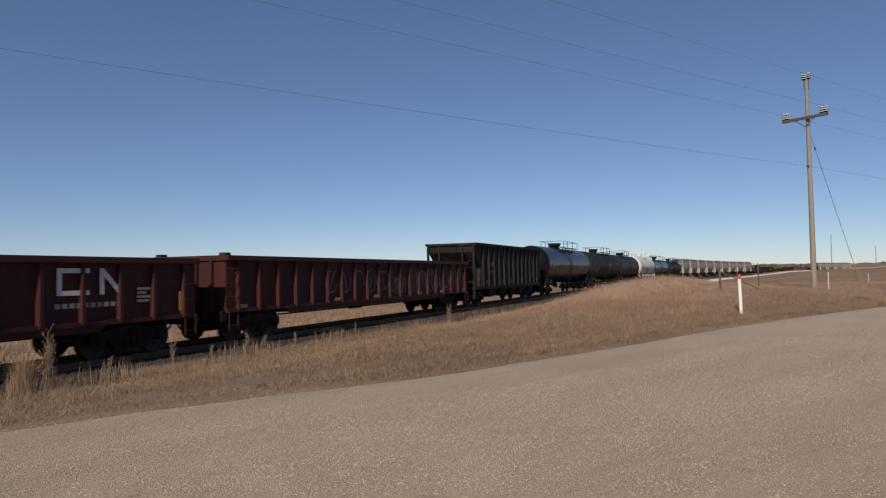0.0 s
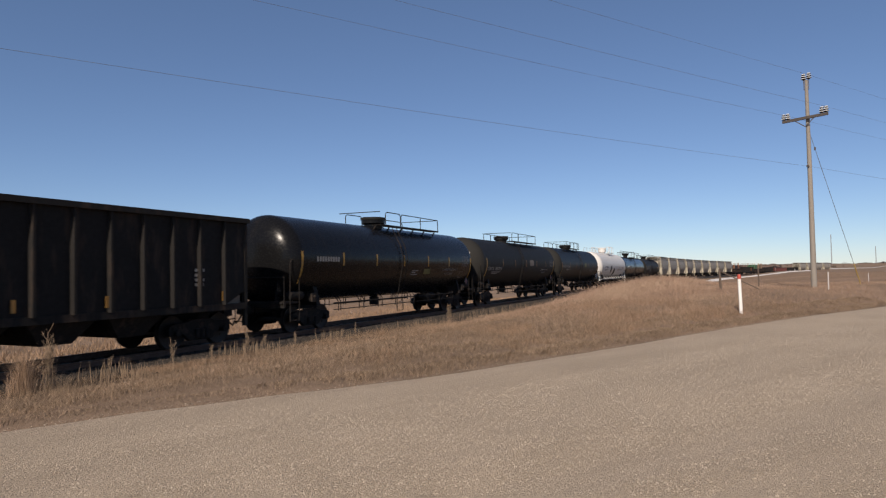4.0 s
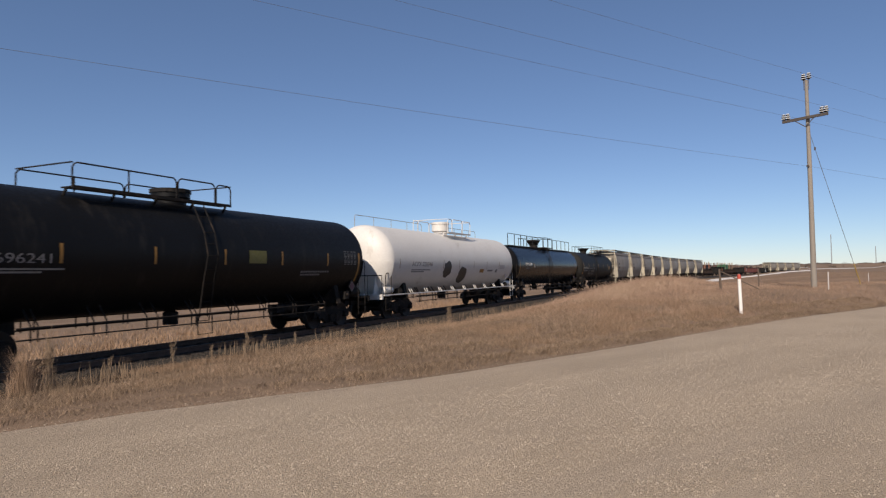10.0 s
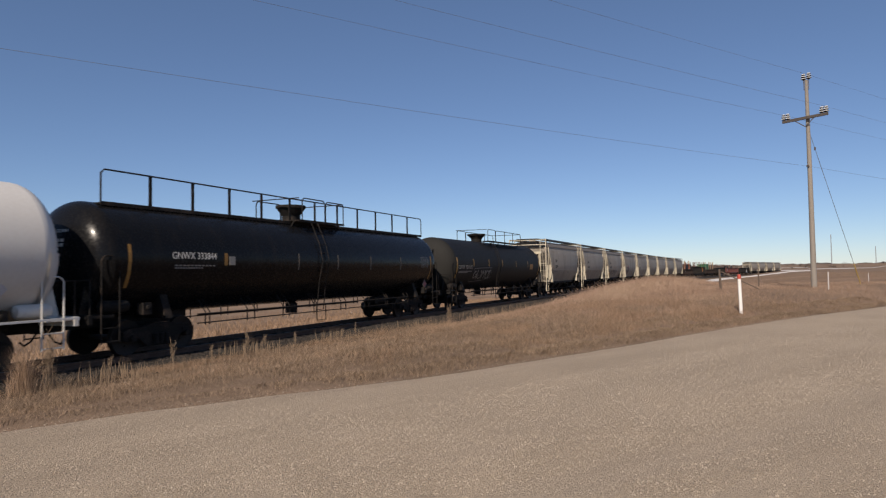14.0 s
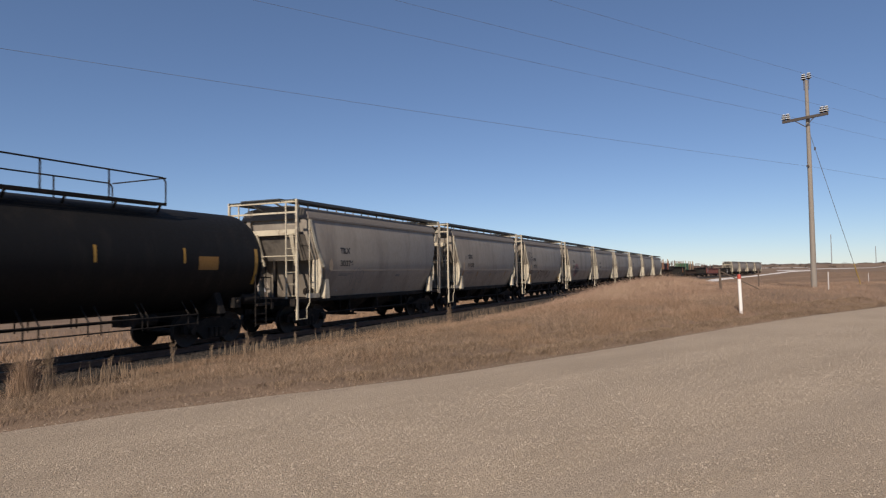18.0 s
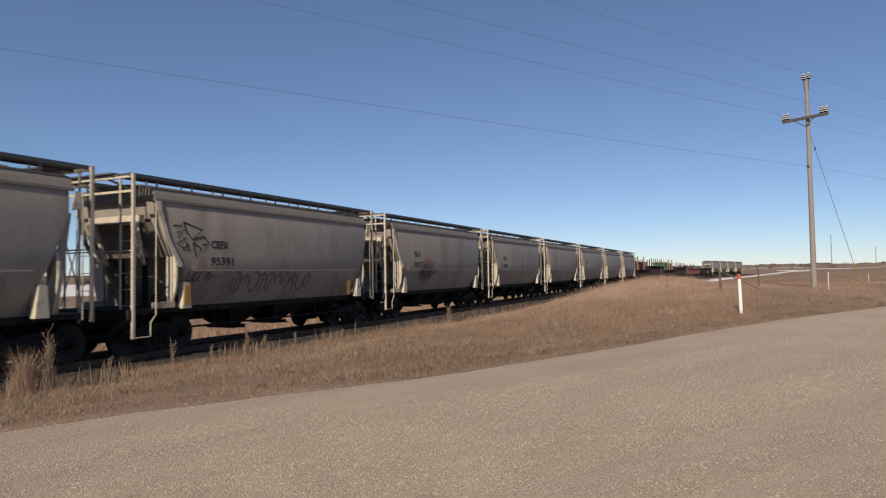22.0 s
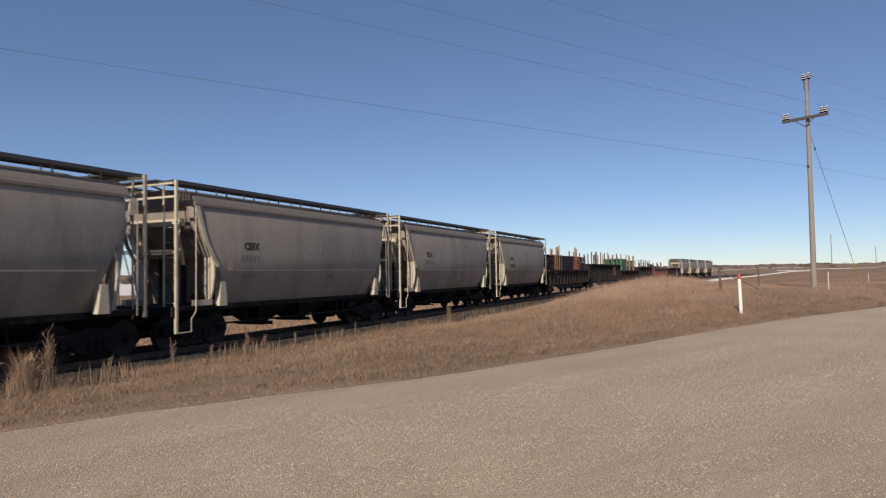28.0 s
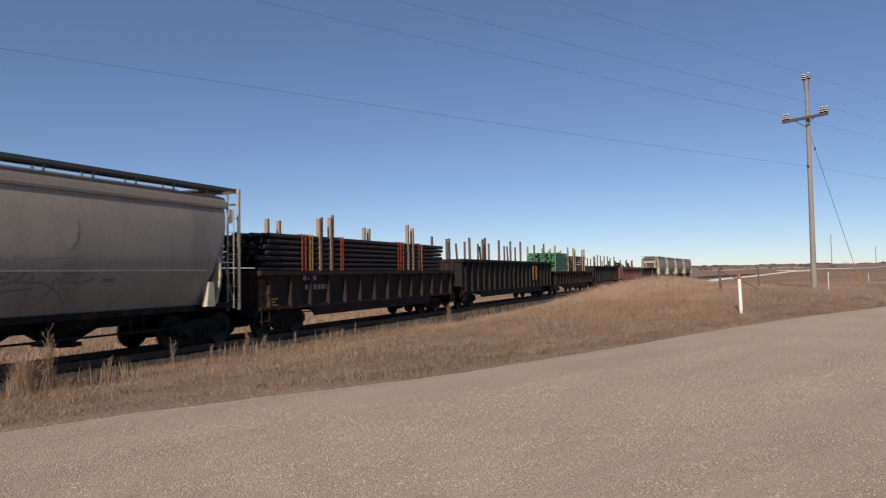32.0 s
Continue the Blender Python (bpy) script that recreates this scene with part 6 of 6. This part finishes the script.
rows = []
for x, y, r in scatter(210000, 1.5, 28.0, lambda x: edge_y(x) - 0.15, bank_hi, 11, lambda x, y: smoothstep(-0.15, 0.3, y - edge_y(x) + 0.3 * noise.noise((x * 1.7, y * 1.7, 6))) * (1.0 + 1.86 * smoothstep(-0.5, 0.35, noise.noise((x * 0.7, y * 0.7, 1))))):
    d = (y - edge_y(x)) * 0.89
    h = (0.03 + 0.065 * smoothstep(0.0, 0.25, d) * (1 - smoothstep(0.5, 0.8, d)) + 0.09 * smoothstep(1.4, 2.2, d)) * r.uniform(0.5, 1.5) * (0.75 + 0.6 * noise.noise((x * 0.5, y * 0.5, 4))) * (0.9 + 1.1 * noise.noise((x * 3.1, y * 3.1, 7)))
    rows.append((x, y, land(x, y) - 0.01, max(0.025, h), r.uniform(0.003, 0.0075), r.uniform(0.3, 1.8)))
blades("short_grass", "short matted dry tan grass beside the road", M_GREYGRASS, rows, 1)
rows = []
for x, y, r in scatter(60000, 6.0, 31.0, lambda x: edge_y(x) + 1.6, bank_hi, 12, lambda x, y: smoothstep(-0.05, 0.45, noise.noise((x * 0.33, y * 0.5, 8)) + 0.25 * smoothstep(8, 20, x) - 0.10) * (1 - smoothstep(22, 31, x))):
    h = r.uniform(0.06, 0.17 + 0.16 * smoothstep(14, 26, x)) * (0.8 + 0.5 * noise.noise((x * 0.4, y * 0.4, 2)))
    rows.append((x, y, land(x, y) - 0.01, max(0.05, h) * (0.9 + 0.8 * noise.noise((x * 2.3, y * 2.3, 3))), r.uniform(0.003, 0.0065), r.uniform(0.2, 1.3)))
blades("dry_grass", "dry straw-coloured grass on the bank", M_GRASS, rows, 2)
rows = []
for x, y, r in scatter(135000, 16.0, 75.0, lambda x: edge_y(x) + 0.6, bank_hi, 13, lambda x, y: smoothstep(0.4, 2.2, y - edge_y(x) + 0.9 * noise.noise((x * 0.6, y * 0.6, 12))) * (0.25 + 0.75 * smoothstep(-0.3, 0.3, noise.noise((x * 0.2, y * 0.3, 5)))) * (1 - 0.75 * smoothstep(2.0, -1.0, y)) * smoothstep(15, 28, x)):
    tall = smoothstep(1.0, 3.8, y) * smoothstep(24, 36, x) * (1 - smoothstep(54, 66, x)) * smoothstep(3.5, 7.5, TRACK_Y - y)
    h = r.uniform(0.07, 0.22) + tall * r.uniform(0.05, 0.62) * (0.75 + 0.6 * noise.noise((x * 0.35, y * 0.35, 15)))
    h *= 0.45 + 0.55 * smoothstep(2.5, 6.0, TRACK_Y - y)
    rows.append((x, y, land(x, y) - 0.01, h * r.uniform(0.7, 1.1), r.uniform(0.004, 0.009), r.uniform(0.25, 1.5)))
blades("tall_grass", "tall russet dry grass on the rise by the track", M_TALL, rows, 3)
rows = []
for x, y, r in scatter(90000, 24.0, 165.0, lambda x: max(edge_y(x) + 0.2, -60), lambda x: min(2.5, bank_hi(x)), 14):
    rows.append((x, y, land(x, y) - 0.01, r.uniform(0.04, 0.15 + 0.1 * smoothstep(60, 120, x)), r.uniform(0.006, 0.014) * (1 + smoothstep(50, 120, x)), r.uniform(0.3, 1.3)))
blades("meadow_grass", "short brown dry grass round the pole", M_MEADOW, rows, 4)
rows = []
for x, y, r in scatter(26000, 4.0, 60.0, lambda x: TRACK_Y + 2.2, lambda x: TRACK_Y + 16, 15, lambda x, y: 1 - 0.8 * smoothstep(19, 30, y)):
    rows.append((x, y, land(x, y) - 0.01, r.uniform(0.06, 0.25), r.uniform(0.01, 0.03), r.uniform(0.2, 1.0)))
blades("far_side_grass", "dry tan grass across the track", M_GRASS, rows, 5)
rows = []
for x, y, r in scatter(70000, 8.0, 34.0, lambda x: edge_y(x) - 0.05, lambda x: edge_y(x) + 2.6, 17, lambda x, y: 0.3 + 0.7 * smoothstep(-0.3, 0.3, noise.noise((x * 1.1, y * 1.9, 21)))):
    rows.append((x, y, land(x, y) - 0.01, r.uniform(0.03, 0.10) * (1 + 0.7 * noise.noise((x * 1.3, y * 1.3, 23))), r.uniform(0.003, 0.008), r.uniform(0.3, 1.6)))
blades("verge_grass", "rough pale dry grass along the edge of the road", M_GREYGRASS, rows, 8)
# upright dead stems along the foot of the ballast
rows = []
for x, y, r in scatter(1700, 3.0, 60.0, lambda x: TRACK_Y - 3.4, lambda x: TRACK_Y - 1.9, 16, lambda x, y: smoothstep(-0.2, 0.5, noise.noise((x * 0.45, 0, 6)))):
    rows.append((x, y, land(x, y) - 0.02, r.uniform(0.2, 0.55), r.uniform(0.008, 0.014), r.uniform(0.0, 0.25)))
blades("dead_stems", "thin dead weed stems along the ballast", M_WEED, rows, 6)


def grass_clump(x, y, n, h, spread, seed, material, label):
    r = random.Random(seed)
    rows = []
    for _ in range(n):
        a, q = r.uniform(0, 6.283), abs(r.gauss(0, spread))
        px, py = x + q * math.cos(a), y + q * math.sin(a)
        rows.append((px, py, land(px, py) - 0.02, h * r.uniform(0.45, 1.1) * (1 - 0.35 * min(1, q / (2 * spread))), r.uniform(0.0025, 0.005), r.uniform(0.05, 0.6)))
    ob = blades("grass_clump", label, material, rows, seed)
    tagged(ob, category="grass clump", kind="stuff")
    return ob


def weed(x, y, h, seed, n=14):
    """A dead branching weed: a stem with side twigs and seed heads."""
    r = random.Random(seed)
    z = land(x, y)
    b = Build()
    for _ in range(3):
        a = r.uniform(0, 6.283)
        lean = Vector((math.cos(a), math.sin(a), 0)) * r.uniform(0.02, 0.12) * h
        top = Vector((x, y, z)) + lean + Vector((0, 0, h * r.uniform(0.75, 1.0)))
        root = Vector((x + r.uniform(-0.05, 0.05), y + r.uniform(-0.05, 0.05), z - 0.03))
        b.tube([root, (root + top) / 2 + lean * 0.15, top], 0.0055, 4, taper=0.0025)
        for k in range(n):
            u = r.uniform(0.35, 0.98)
            p = root + (top - root) * u
            a = r.uniform(0, 6.283)
            q = p + Vector((math.cos(a) * 0.07 * h, math.sin(a) * 0.07 * h, r.uniform(0.06, 0.16) * h))
            b.tube([p, q], 0.0032, 4, taper=0.0018)
            for w in range(3):
                e = q + Vector((r.uniform(-0.03, 0.03), r.uniform(-0.03, 0.03), r.uniform(0.01, 0.06))) * h
                b.tube([q, e], 0.003, 3, taper=0.0015)
    return solo("dead_weed", b, M_WEED, "dead branching brown weed by the ballast", "weed", group="dead weeds")


for i, (x, y, h) in enumerate(((8.42, 12.4, 1.2), (8.5, 12.5, 1.05), (8.3, 12.45, 0.9), (11.6, 12.6, 0.75), (12.6, 12.3, 0.5), (14.6, 12.9, 0.7), (15.0, 12.6, 0.55), (16.9, 13.0, 0.5), (27.5, 12.2, 0.95), (27.9, 12.5, 0.85), (9.4, 12.0, 0.6), (20.2, 12.8, 0.55))):
    weed(x, y, h, 300 + i)
grass_clump(8.1, 12.75, 900, 0.98, 0.17, 31, M_STRAW, "tall pale bunch of dry grass by the ballast")
grass_clump(8.55, 12.6, 220, 0.55, 0.22, 32, M_WEED, "low dark clump of dead weeds")
grass_clump(8.05, 11.5, 420, 0.30, 0.22, 33, M_WEED, "low dark clump of dead weeds")
grass_clump(27.7, 12.3, 160, 0.6, 0.25, 34, M_STRAW, "pale bunch of dry grass by the ballast")
for i in range(16):
    r = random.Random(500 + i)
    x = r.uniform(8, 30)
    y = edge_y(x) + (TRACK_Y - 2.2 - edge_y(x)) * r.uniform(0.3, 0.95)
    grass_clump(x, y, 90, r.uniform(0.22, 0.4), 0.12, 600 + i, M_STRAW if i % 3 else M_WEED, "bunch of dry grass on the bank")


def pebbles(name, label, spots, material, seed):
    """Small angular stones as one mesh. Spots: (x, y, z, size)."""
    rnd = np.random.RandomState(seed)
    base = np.array([(1, 0, 0), (-1, 0, 0), (0, 1, 0), (0, -1, 0), (0, 0, 1), (0, 0, -1)], float)
    a = np.array(spots)
    n = len(a)
    v = base[None] * rnd.uniform(0.55, 1.1, (n, 6, 1)) + rnd.uniform(-0.2, 0.2, (n, 6, 3))
    t = rnd.uniform(0, 2 * np.pi, n)
    c, s = np.cos(t)[:, None], np.sin(t)[:, None]
    v = np.stack([v[..., 0] * c - v[..., 1] * s, v[..., 0] * s + v[..., 1] * c, v[..., 2] * 0.7], -1)
    v = v * a[:, 3][:, None, None] + a[:, None, :3]
    f = np.array([(0, 2, 4), (2, 1, 4), (1, 3, 4), (3, 0, 4)])
    me = bpy.data.meshes.new(name)
    me.from_pydata(v.reshape(-1, 3).tolist(), [], (np.arange(n)[:, None, None] * 6 + f[None]).reshape(-1, 3).tolist())
    me.materials.append(material)
    ob = new(name, me)
    tagged(ob, label, "stones", kind="stuff")
    return ob


M_PEBBLE = mat("road_pebble", (0.385, 0.32, 0.25), (0.22, 0.18, 0.138), rough=0.9, big=3.0, fine=20.0, world_space=True, spec=0.12, island=0.36)
rnd = random.Random(77)
rows = []
while len(rows) < 170000:
    a, q = radians(rnd.uniform(YAW - 40, YAW + 42)), 3.0 + 20.0 * rnd.random() ** 1.5
    x, y = q * math.cos(a), q * math.sin(a)
    d = y - edge_y(x)
    if d > 0.05 or d < -12:
        continue
    track_band = noise.noise(((x * 0.914 - y * 0.407) * 0.10, (x * 0.407 + y * 0.914) * 0.75, 2.2))
    dp = d * 0.89
    loose = 0.22 + 0.78 * smoothstep(-0.9, -2.4, dp)             # fines are packed hard along the edge and in the ruts
    loose *= 1 - 0.7 * math.exp(-((dp + 5.15) / 0.35) ** 2)
    if rnd.random() > loose * (0.5 + 0.5 * smoothstep(-0.3, 0.3, track_band)):
        continue
    rows.append((x, y, road_z(x, y) + 0.001, 0.0035 + 0.009 * rnd.random() ** 2.4))
pebbles("road_gravel", "loose pale gravel stones on the road", rows, M_PEBBLE, 9)
rows = []
while len(rows) < 26000:
    s, side = rnd.uniform(1.0, 46.0), rnd.choice((-1, -1, 1))
    off = side * rnd.uniform(0.9, 2.3)
    p, _ = on_track(s, off)
    z = float(np.interp(abs(off), (0, 1.4, 1.9, 2.9, 3.6), (-0.17, -0.17, -0.20, -0.52, -0.75))) + GRADE * max(s, 0)
    if z < land(p.x, p.y) - 0.06:
        continue
    rows.append((p.x, p.y, z + 0.01, rnd.uniform(0.018, 0.04)))
M_BALLSTONE = mat("ballast_stone", (0.06, 0.05, 0.042), (0.03, 0.026, 0.022), rough=0.9, big=3.0, world_space=True, spec=0.2, island=0.45)
pebbles("ballast_stones", "loose crushed stones on the shoulder of the track", rows, M_BALLSTONE, 10)


# ---- far things: snow, shrubs, masts ----
def snow_patch(name, centre_fn, n, label):
    b = Build()
    vs, fs = [], []
    for i in range(n + 1):
        u = i / n
        x, y, w = centre_fn(u)
        for k in range(5):
            q = -1 + 0.5 * k
            yy = y + q * w
            vs.append((x, yy, land(x, yy) + (0.27 - 0.07 * smoothstep(0.3, 0.8, u) if abs(q) < 0.9 else -0.12) + 0.04 * noise.noise((x * 0.2, yy, 0))))
    for i in range(n):
        for k in range(4):
            fs.append((i * 5 + k, (i + 1) * 5 + k, (i + 1) * 5 + k + 1, i * 5 + k + 1))
    b.add(vs, fs)
    return solo(name, b, M_SNOW, label, "snow", smooth=60)


def _ditch(u):
    x = 92 + 140 * u
    y = float(np.interp(x, (92, 164, 232), (6.9, 1.4, -21.5))) + 0.5 * math.sin(u * 23)
    return x, y, (0.12 + 1.2 * smoothstep(0, 0.4, u)) * (0.30 + 0.75 * smoothstep(-0.25, 0.2, noise.noise((u * 19, 0, 3))))


snow_patch("snow_bank", _ditch, 70, "thin bank of old snow lying along the ditch")
for k, (ang, dist, ln) in enumerate(((-7.0, 420.0, 60.0), (-10.0, 520.0, 90.0), (-1.5, 640.0, 80.0))):
    def _far(u, ang=ang, dist=dist, ln=ln):
        x, y = dist * math.cos(radians(ang)), dist * math.sin(radians(ang))
        return x + 6 * math.sin(u * 5), y - ln / 2 + ln * u, 0.1
    b = Build()
    vs, fs = [], []
    for i in range(13):
        x, y, _ = _far(i / 12)
        for q in (-9, 0, 9):
            vs.append((x + q, y, land(x + q, y) + (0.25 if q == 0 else -0.05)))
    for i in range(12):
        for q in (0, 1):
            fs.append((i * 3 + q, (i + 1) * 3 + q, (i + 1) * 3 + q + 1, i * 3 + q + 1))
    b.add(vs, fs)
    solo("snow_patch", b, M_SNOW, "patch of old snow lying on the far field", "snow", group="far snow patches", smooth=60)

_vs, _fs = [], []
for _i in range(23):
    _a = radians(36 + 2.0 * _i)
    for _j in range(9):
        _r = 104 + 9 * noise.noise((_i * 0.5, 0, 4)) + 30 * _j
        _x, _y = _r * math.cos(_a), _r * math.sin(_a)
        _vs.append((_x, _y, land(_x, _y) + (0.22 if 0 < _i < 22 and 0 < _j < 8 else -0.1)))
for _i in range(22):
    for _j in range(8):
        _fs.append((_i * 9 + _j, (_i + 1) * 9 + _j, (_i + 1) * 9 + _j + 1, _i * 9 + _j + 1))
solo("snow_field", Build().add(_vs, _fs), M_SNOW, "pale field under old snow across the track", "snow", smooth=60)

M_BARK = mat("bare_bark", (0.075, 0.06, 0.05), (0.05, 0.04, 0.034), rough=0.95, big=1.0, world_space=True)
M_TWIG = mat("bare_twigs", (0.11, 0.085, 0.072), (0.075, 0.06, 0.052), rough=0.95, big=0.6, world_space=True, island=0.3)


def bare_tree(seed, h):
    """A leafless prairie tree: trunk, limbs and a crown of fine twigs."""
    r = random.Random(seed)
    tree = thing("bare_tree", "leafless grey-brown prairie tree far across the field", "tree", "bare trees on the horizon")
    trunk, crown = Build(), Build()
    for _ in range(r.choice((2, 3, 4))):
        p = Vector((r.uniform(-0.3, 0.3), r.uniform(-0.3, 0.3), -0.3))
        d = Vector((r.uniform(-0.3, 0.3), r.uniform(-0.3, 0.3), 1)).normalized()
        q = p + d * h * r.uniform(0.45, 0.6)
        trunk.tube([p, (p + q) / 2, q], 0.035 * h, 5, taper=0.018 * h)
        for _ in range(5):
            a = r.uniform(0, 6.283)
            u = p + (q - p) * r.uniform(0.45, 1.0)
            e = u + Vector((math.cos(a) * r.uniform(0.15, 0.42), math.sin(a) * r.uniform(0.15, 0.42), r.uniform(0.15, 0.45))) * h
            trunk.tube([u, (u + e) / 2 + Vector((0, 0, 0.03 * h)), e], 0.012 * h, 4, taper=0.005 * h)
            for _ in range(13):
                w = u + (e - u) * r.uniform(0.35, 1.0)
                a2 = r.uniform(0, 6.283)
                t_ = w + Vector((math.cos(a2) * r.uniform(0.03, 0.16), math.sin(a2) * r.uniform(0.03, 0.16), r.uniform(0.02, 0.2))) * h
                crown.tube([w, t_], 0.007 * h, 3, closed_ends=False, taper=0.002 * h)
    part("trunk", trunk, M_BARK, tree)
    part("crown", crown, M_TWIG, tree)
    return tree


kinds = [bare_tree(700 + i, 1.0) for i in range(5)]
rnd = random.Random(5)
spots = []
for k in range(44):                              # low shrubs along the far rise
    ang = rnd.uniform(-5.5, 3.0) if k < 34 else rnd.uniform(-14, -5)
    dist = rnd.uniform(560, 760)
    spots.append((ang, dist, rnd.uniform(2.2, 5.5) * (1.2 if k % 7 == 0 else 0.8)))
for k in range(26):                              # shelterbelt seen between the passing cars
    spots.append((rnd.uniform(42, 66), rnd.uniform(240, 300), rnd.uniform(4.0, 6.5)))
for i, (ang, dist, h) in enumerate(spots):
    x, y = dist * math.cos(radians(ang)), dist * math.sin(radians(ang))
    m = Matrix.Translation((x, y, land(x, y))) @ Matrix.Rotation(rnd.uniform(0, 6.28), 4, "Z") @ Matrix.Diagonal((h * 1.3, h * 1.3, h, 1))
    t = kinds[i] if i < 5 else copy_thing(kinds[i % 5], Matrix.Identity(4))
    t.matrix_basis = m

b = Build()
rnd = random.Random(8)
for k in range(420):
    ang = radians(-22 + 0.28 * k)
    dist = 1900 + 260 * noise.noise((k * 0.05, 0, 0))
    x, y = dist * math.cos(ang), dist * math.sin(ang)
    w, h = rnd.uniform(7, 16), max(1.0, rnd.uniform(2.0, 5.5) + 4 * noise.noise((k * 0.11, 2, 0)))
    z = land(x, y)
    b.lathe([(w * 0.7, z - 2), (w, z + h * 0.4), (w * 0.7, z + h * 0.8), (0.0, z + h)], "z", (x, y, 0), 6)
solo("far_woods", b, M_TWIG, "dark line of distant woods on the horizon", "woods", kind="stuff")


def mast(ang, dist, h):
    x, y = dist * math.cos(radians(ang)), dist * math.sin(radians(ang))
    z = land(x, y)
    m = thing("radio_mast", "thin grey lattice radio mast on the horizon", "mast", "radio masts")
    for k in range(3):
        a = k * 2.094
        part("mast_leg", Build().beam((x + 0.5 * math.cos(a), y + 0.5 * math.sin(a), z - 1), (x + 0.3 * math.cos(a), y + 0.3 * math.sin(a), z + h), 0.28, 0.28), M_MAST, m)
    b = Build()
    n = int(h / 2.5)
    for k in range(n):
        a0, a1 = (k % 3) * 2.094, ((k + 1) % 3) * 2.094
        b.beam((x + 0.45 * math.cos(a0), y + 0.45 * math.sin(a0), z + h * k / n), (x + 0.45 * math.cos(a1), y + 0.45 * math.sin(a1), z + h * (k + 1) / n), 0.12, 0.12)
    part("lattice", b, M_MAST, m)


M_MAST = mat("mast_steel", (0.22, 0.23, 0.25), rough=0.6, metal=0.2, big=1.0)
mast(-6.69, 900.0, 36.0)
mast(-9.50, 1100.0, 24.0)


# ---- what moves ----
def motions():
    times = [0.0] + [1.0 * k for k in range(1, 32)] + [32.0]
    for car, s in CARS:
        rows = []
        for t in times:
            p, h = on_track(s + run(t))
            rows.append((t, Matrix.Translation(p) @ Matrix.Rotation(h, 4, "Z") @ Matrix.Rotation(-GRADE if s + run(t) > 0 else 0.0, 4, "Y")))
        walk(car, rows)
    # every wheelset turns alike: one rolling action for each axle place, shared by all
    wheels = [o for o in scene.objects if "axle" in o]
    for k, x in enumerate((-0.89, 0.89)):
        mine = [o for o in wheels if o["axle"] == k]
        rows = []
        for i in range(481):
            t = i * 2 / 30
            a = -(run(0.0) - run(t)) / WHEEL_R
            rows.append((t, Matrix.Translation((x, 0, WHEEL_R)) @ Matrix.Rotation(a, 4, "Y")))
        walk(mine[0], rows)
        keys = mine[0].animation_data
        for o in mine[1:]:
            o.rotation_mode = "QUATERNION"
            o.animation_data_create()
            o.animation_data.action = keys.action
            o.animation_data.action_slot = keys.action_slot


motions()
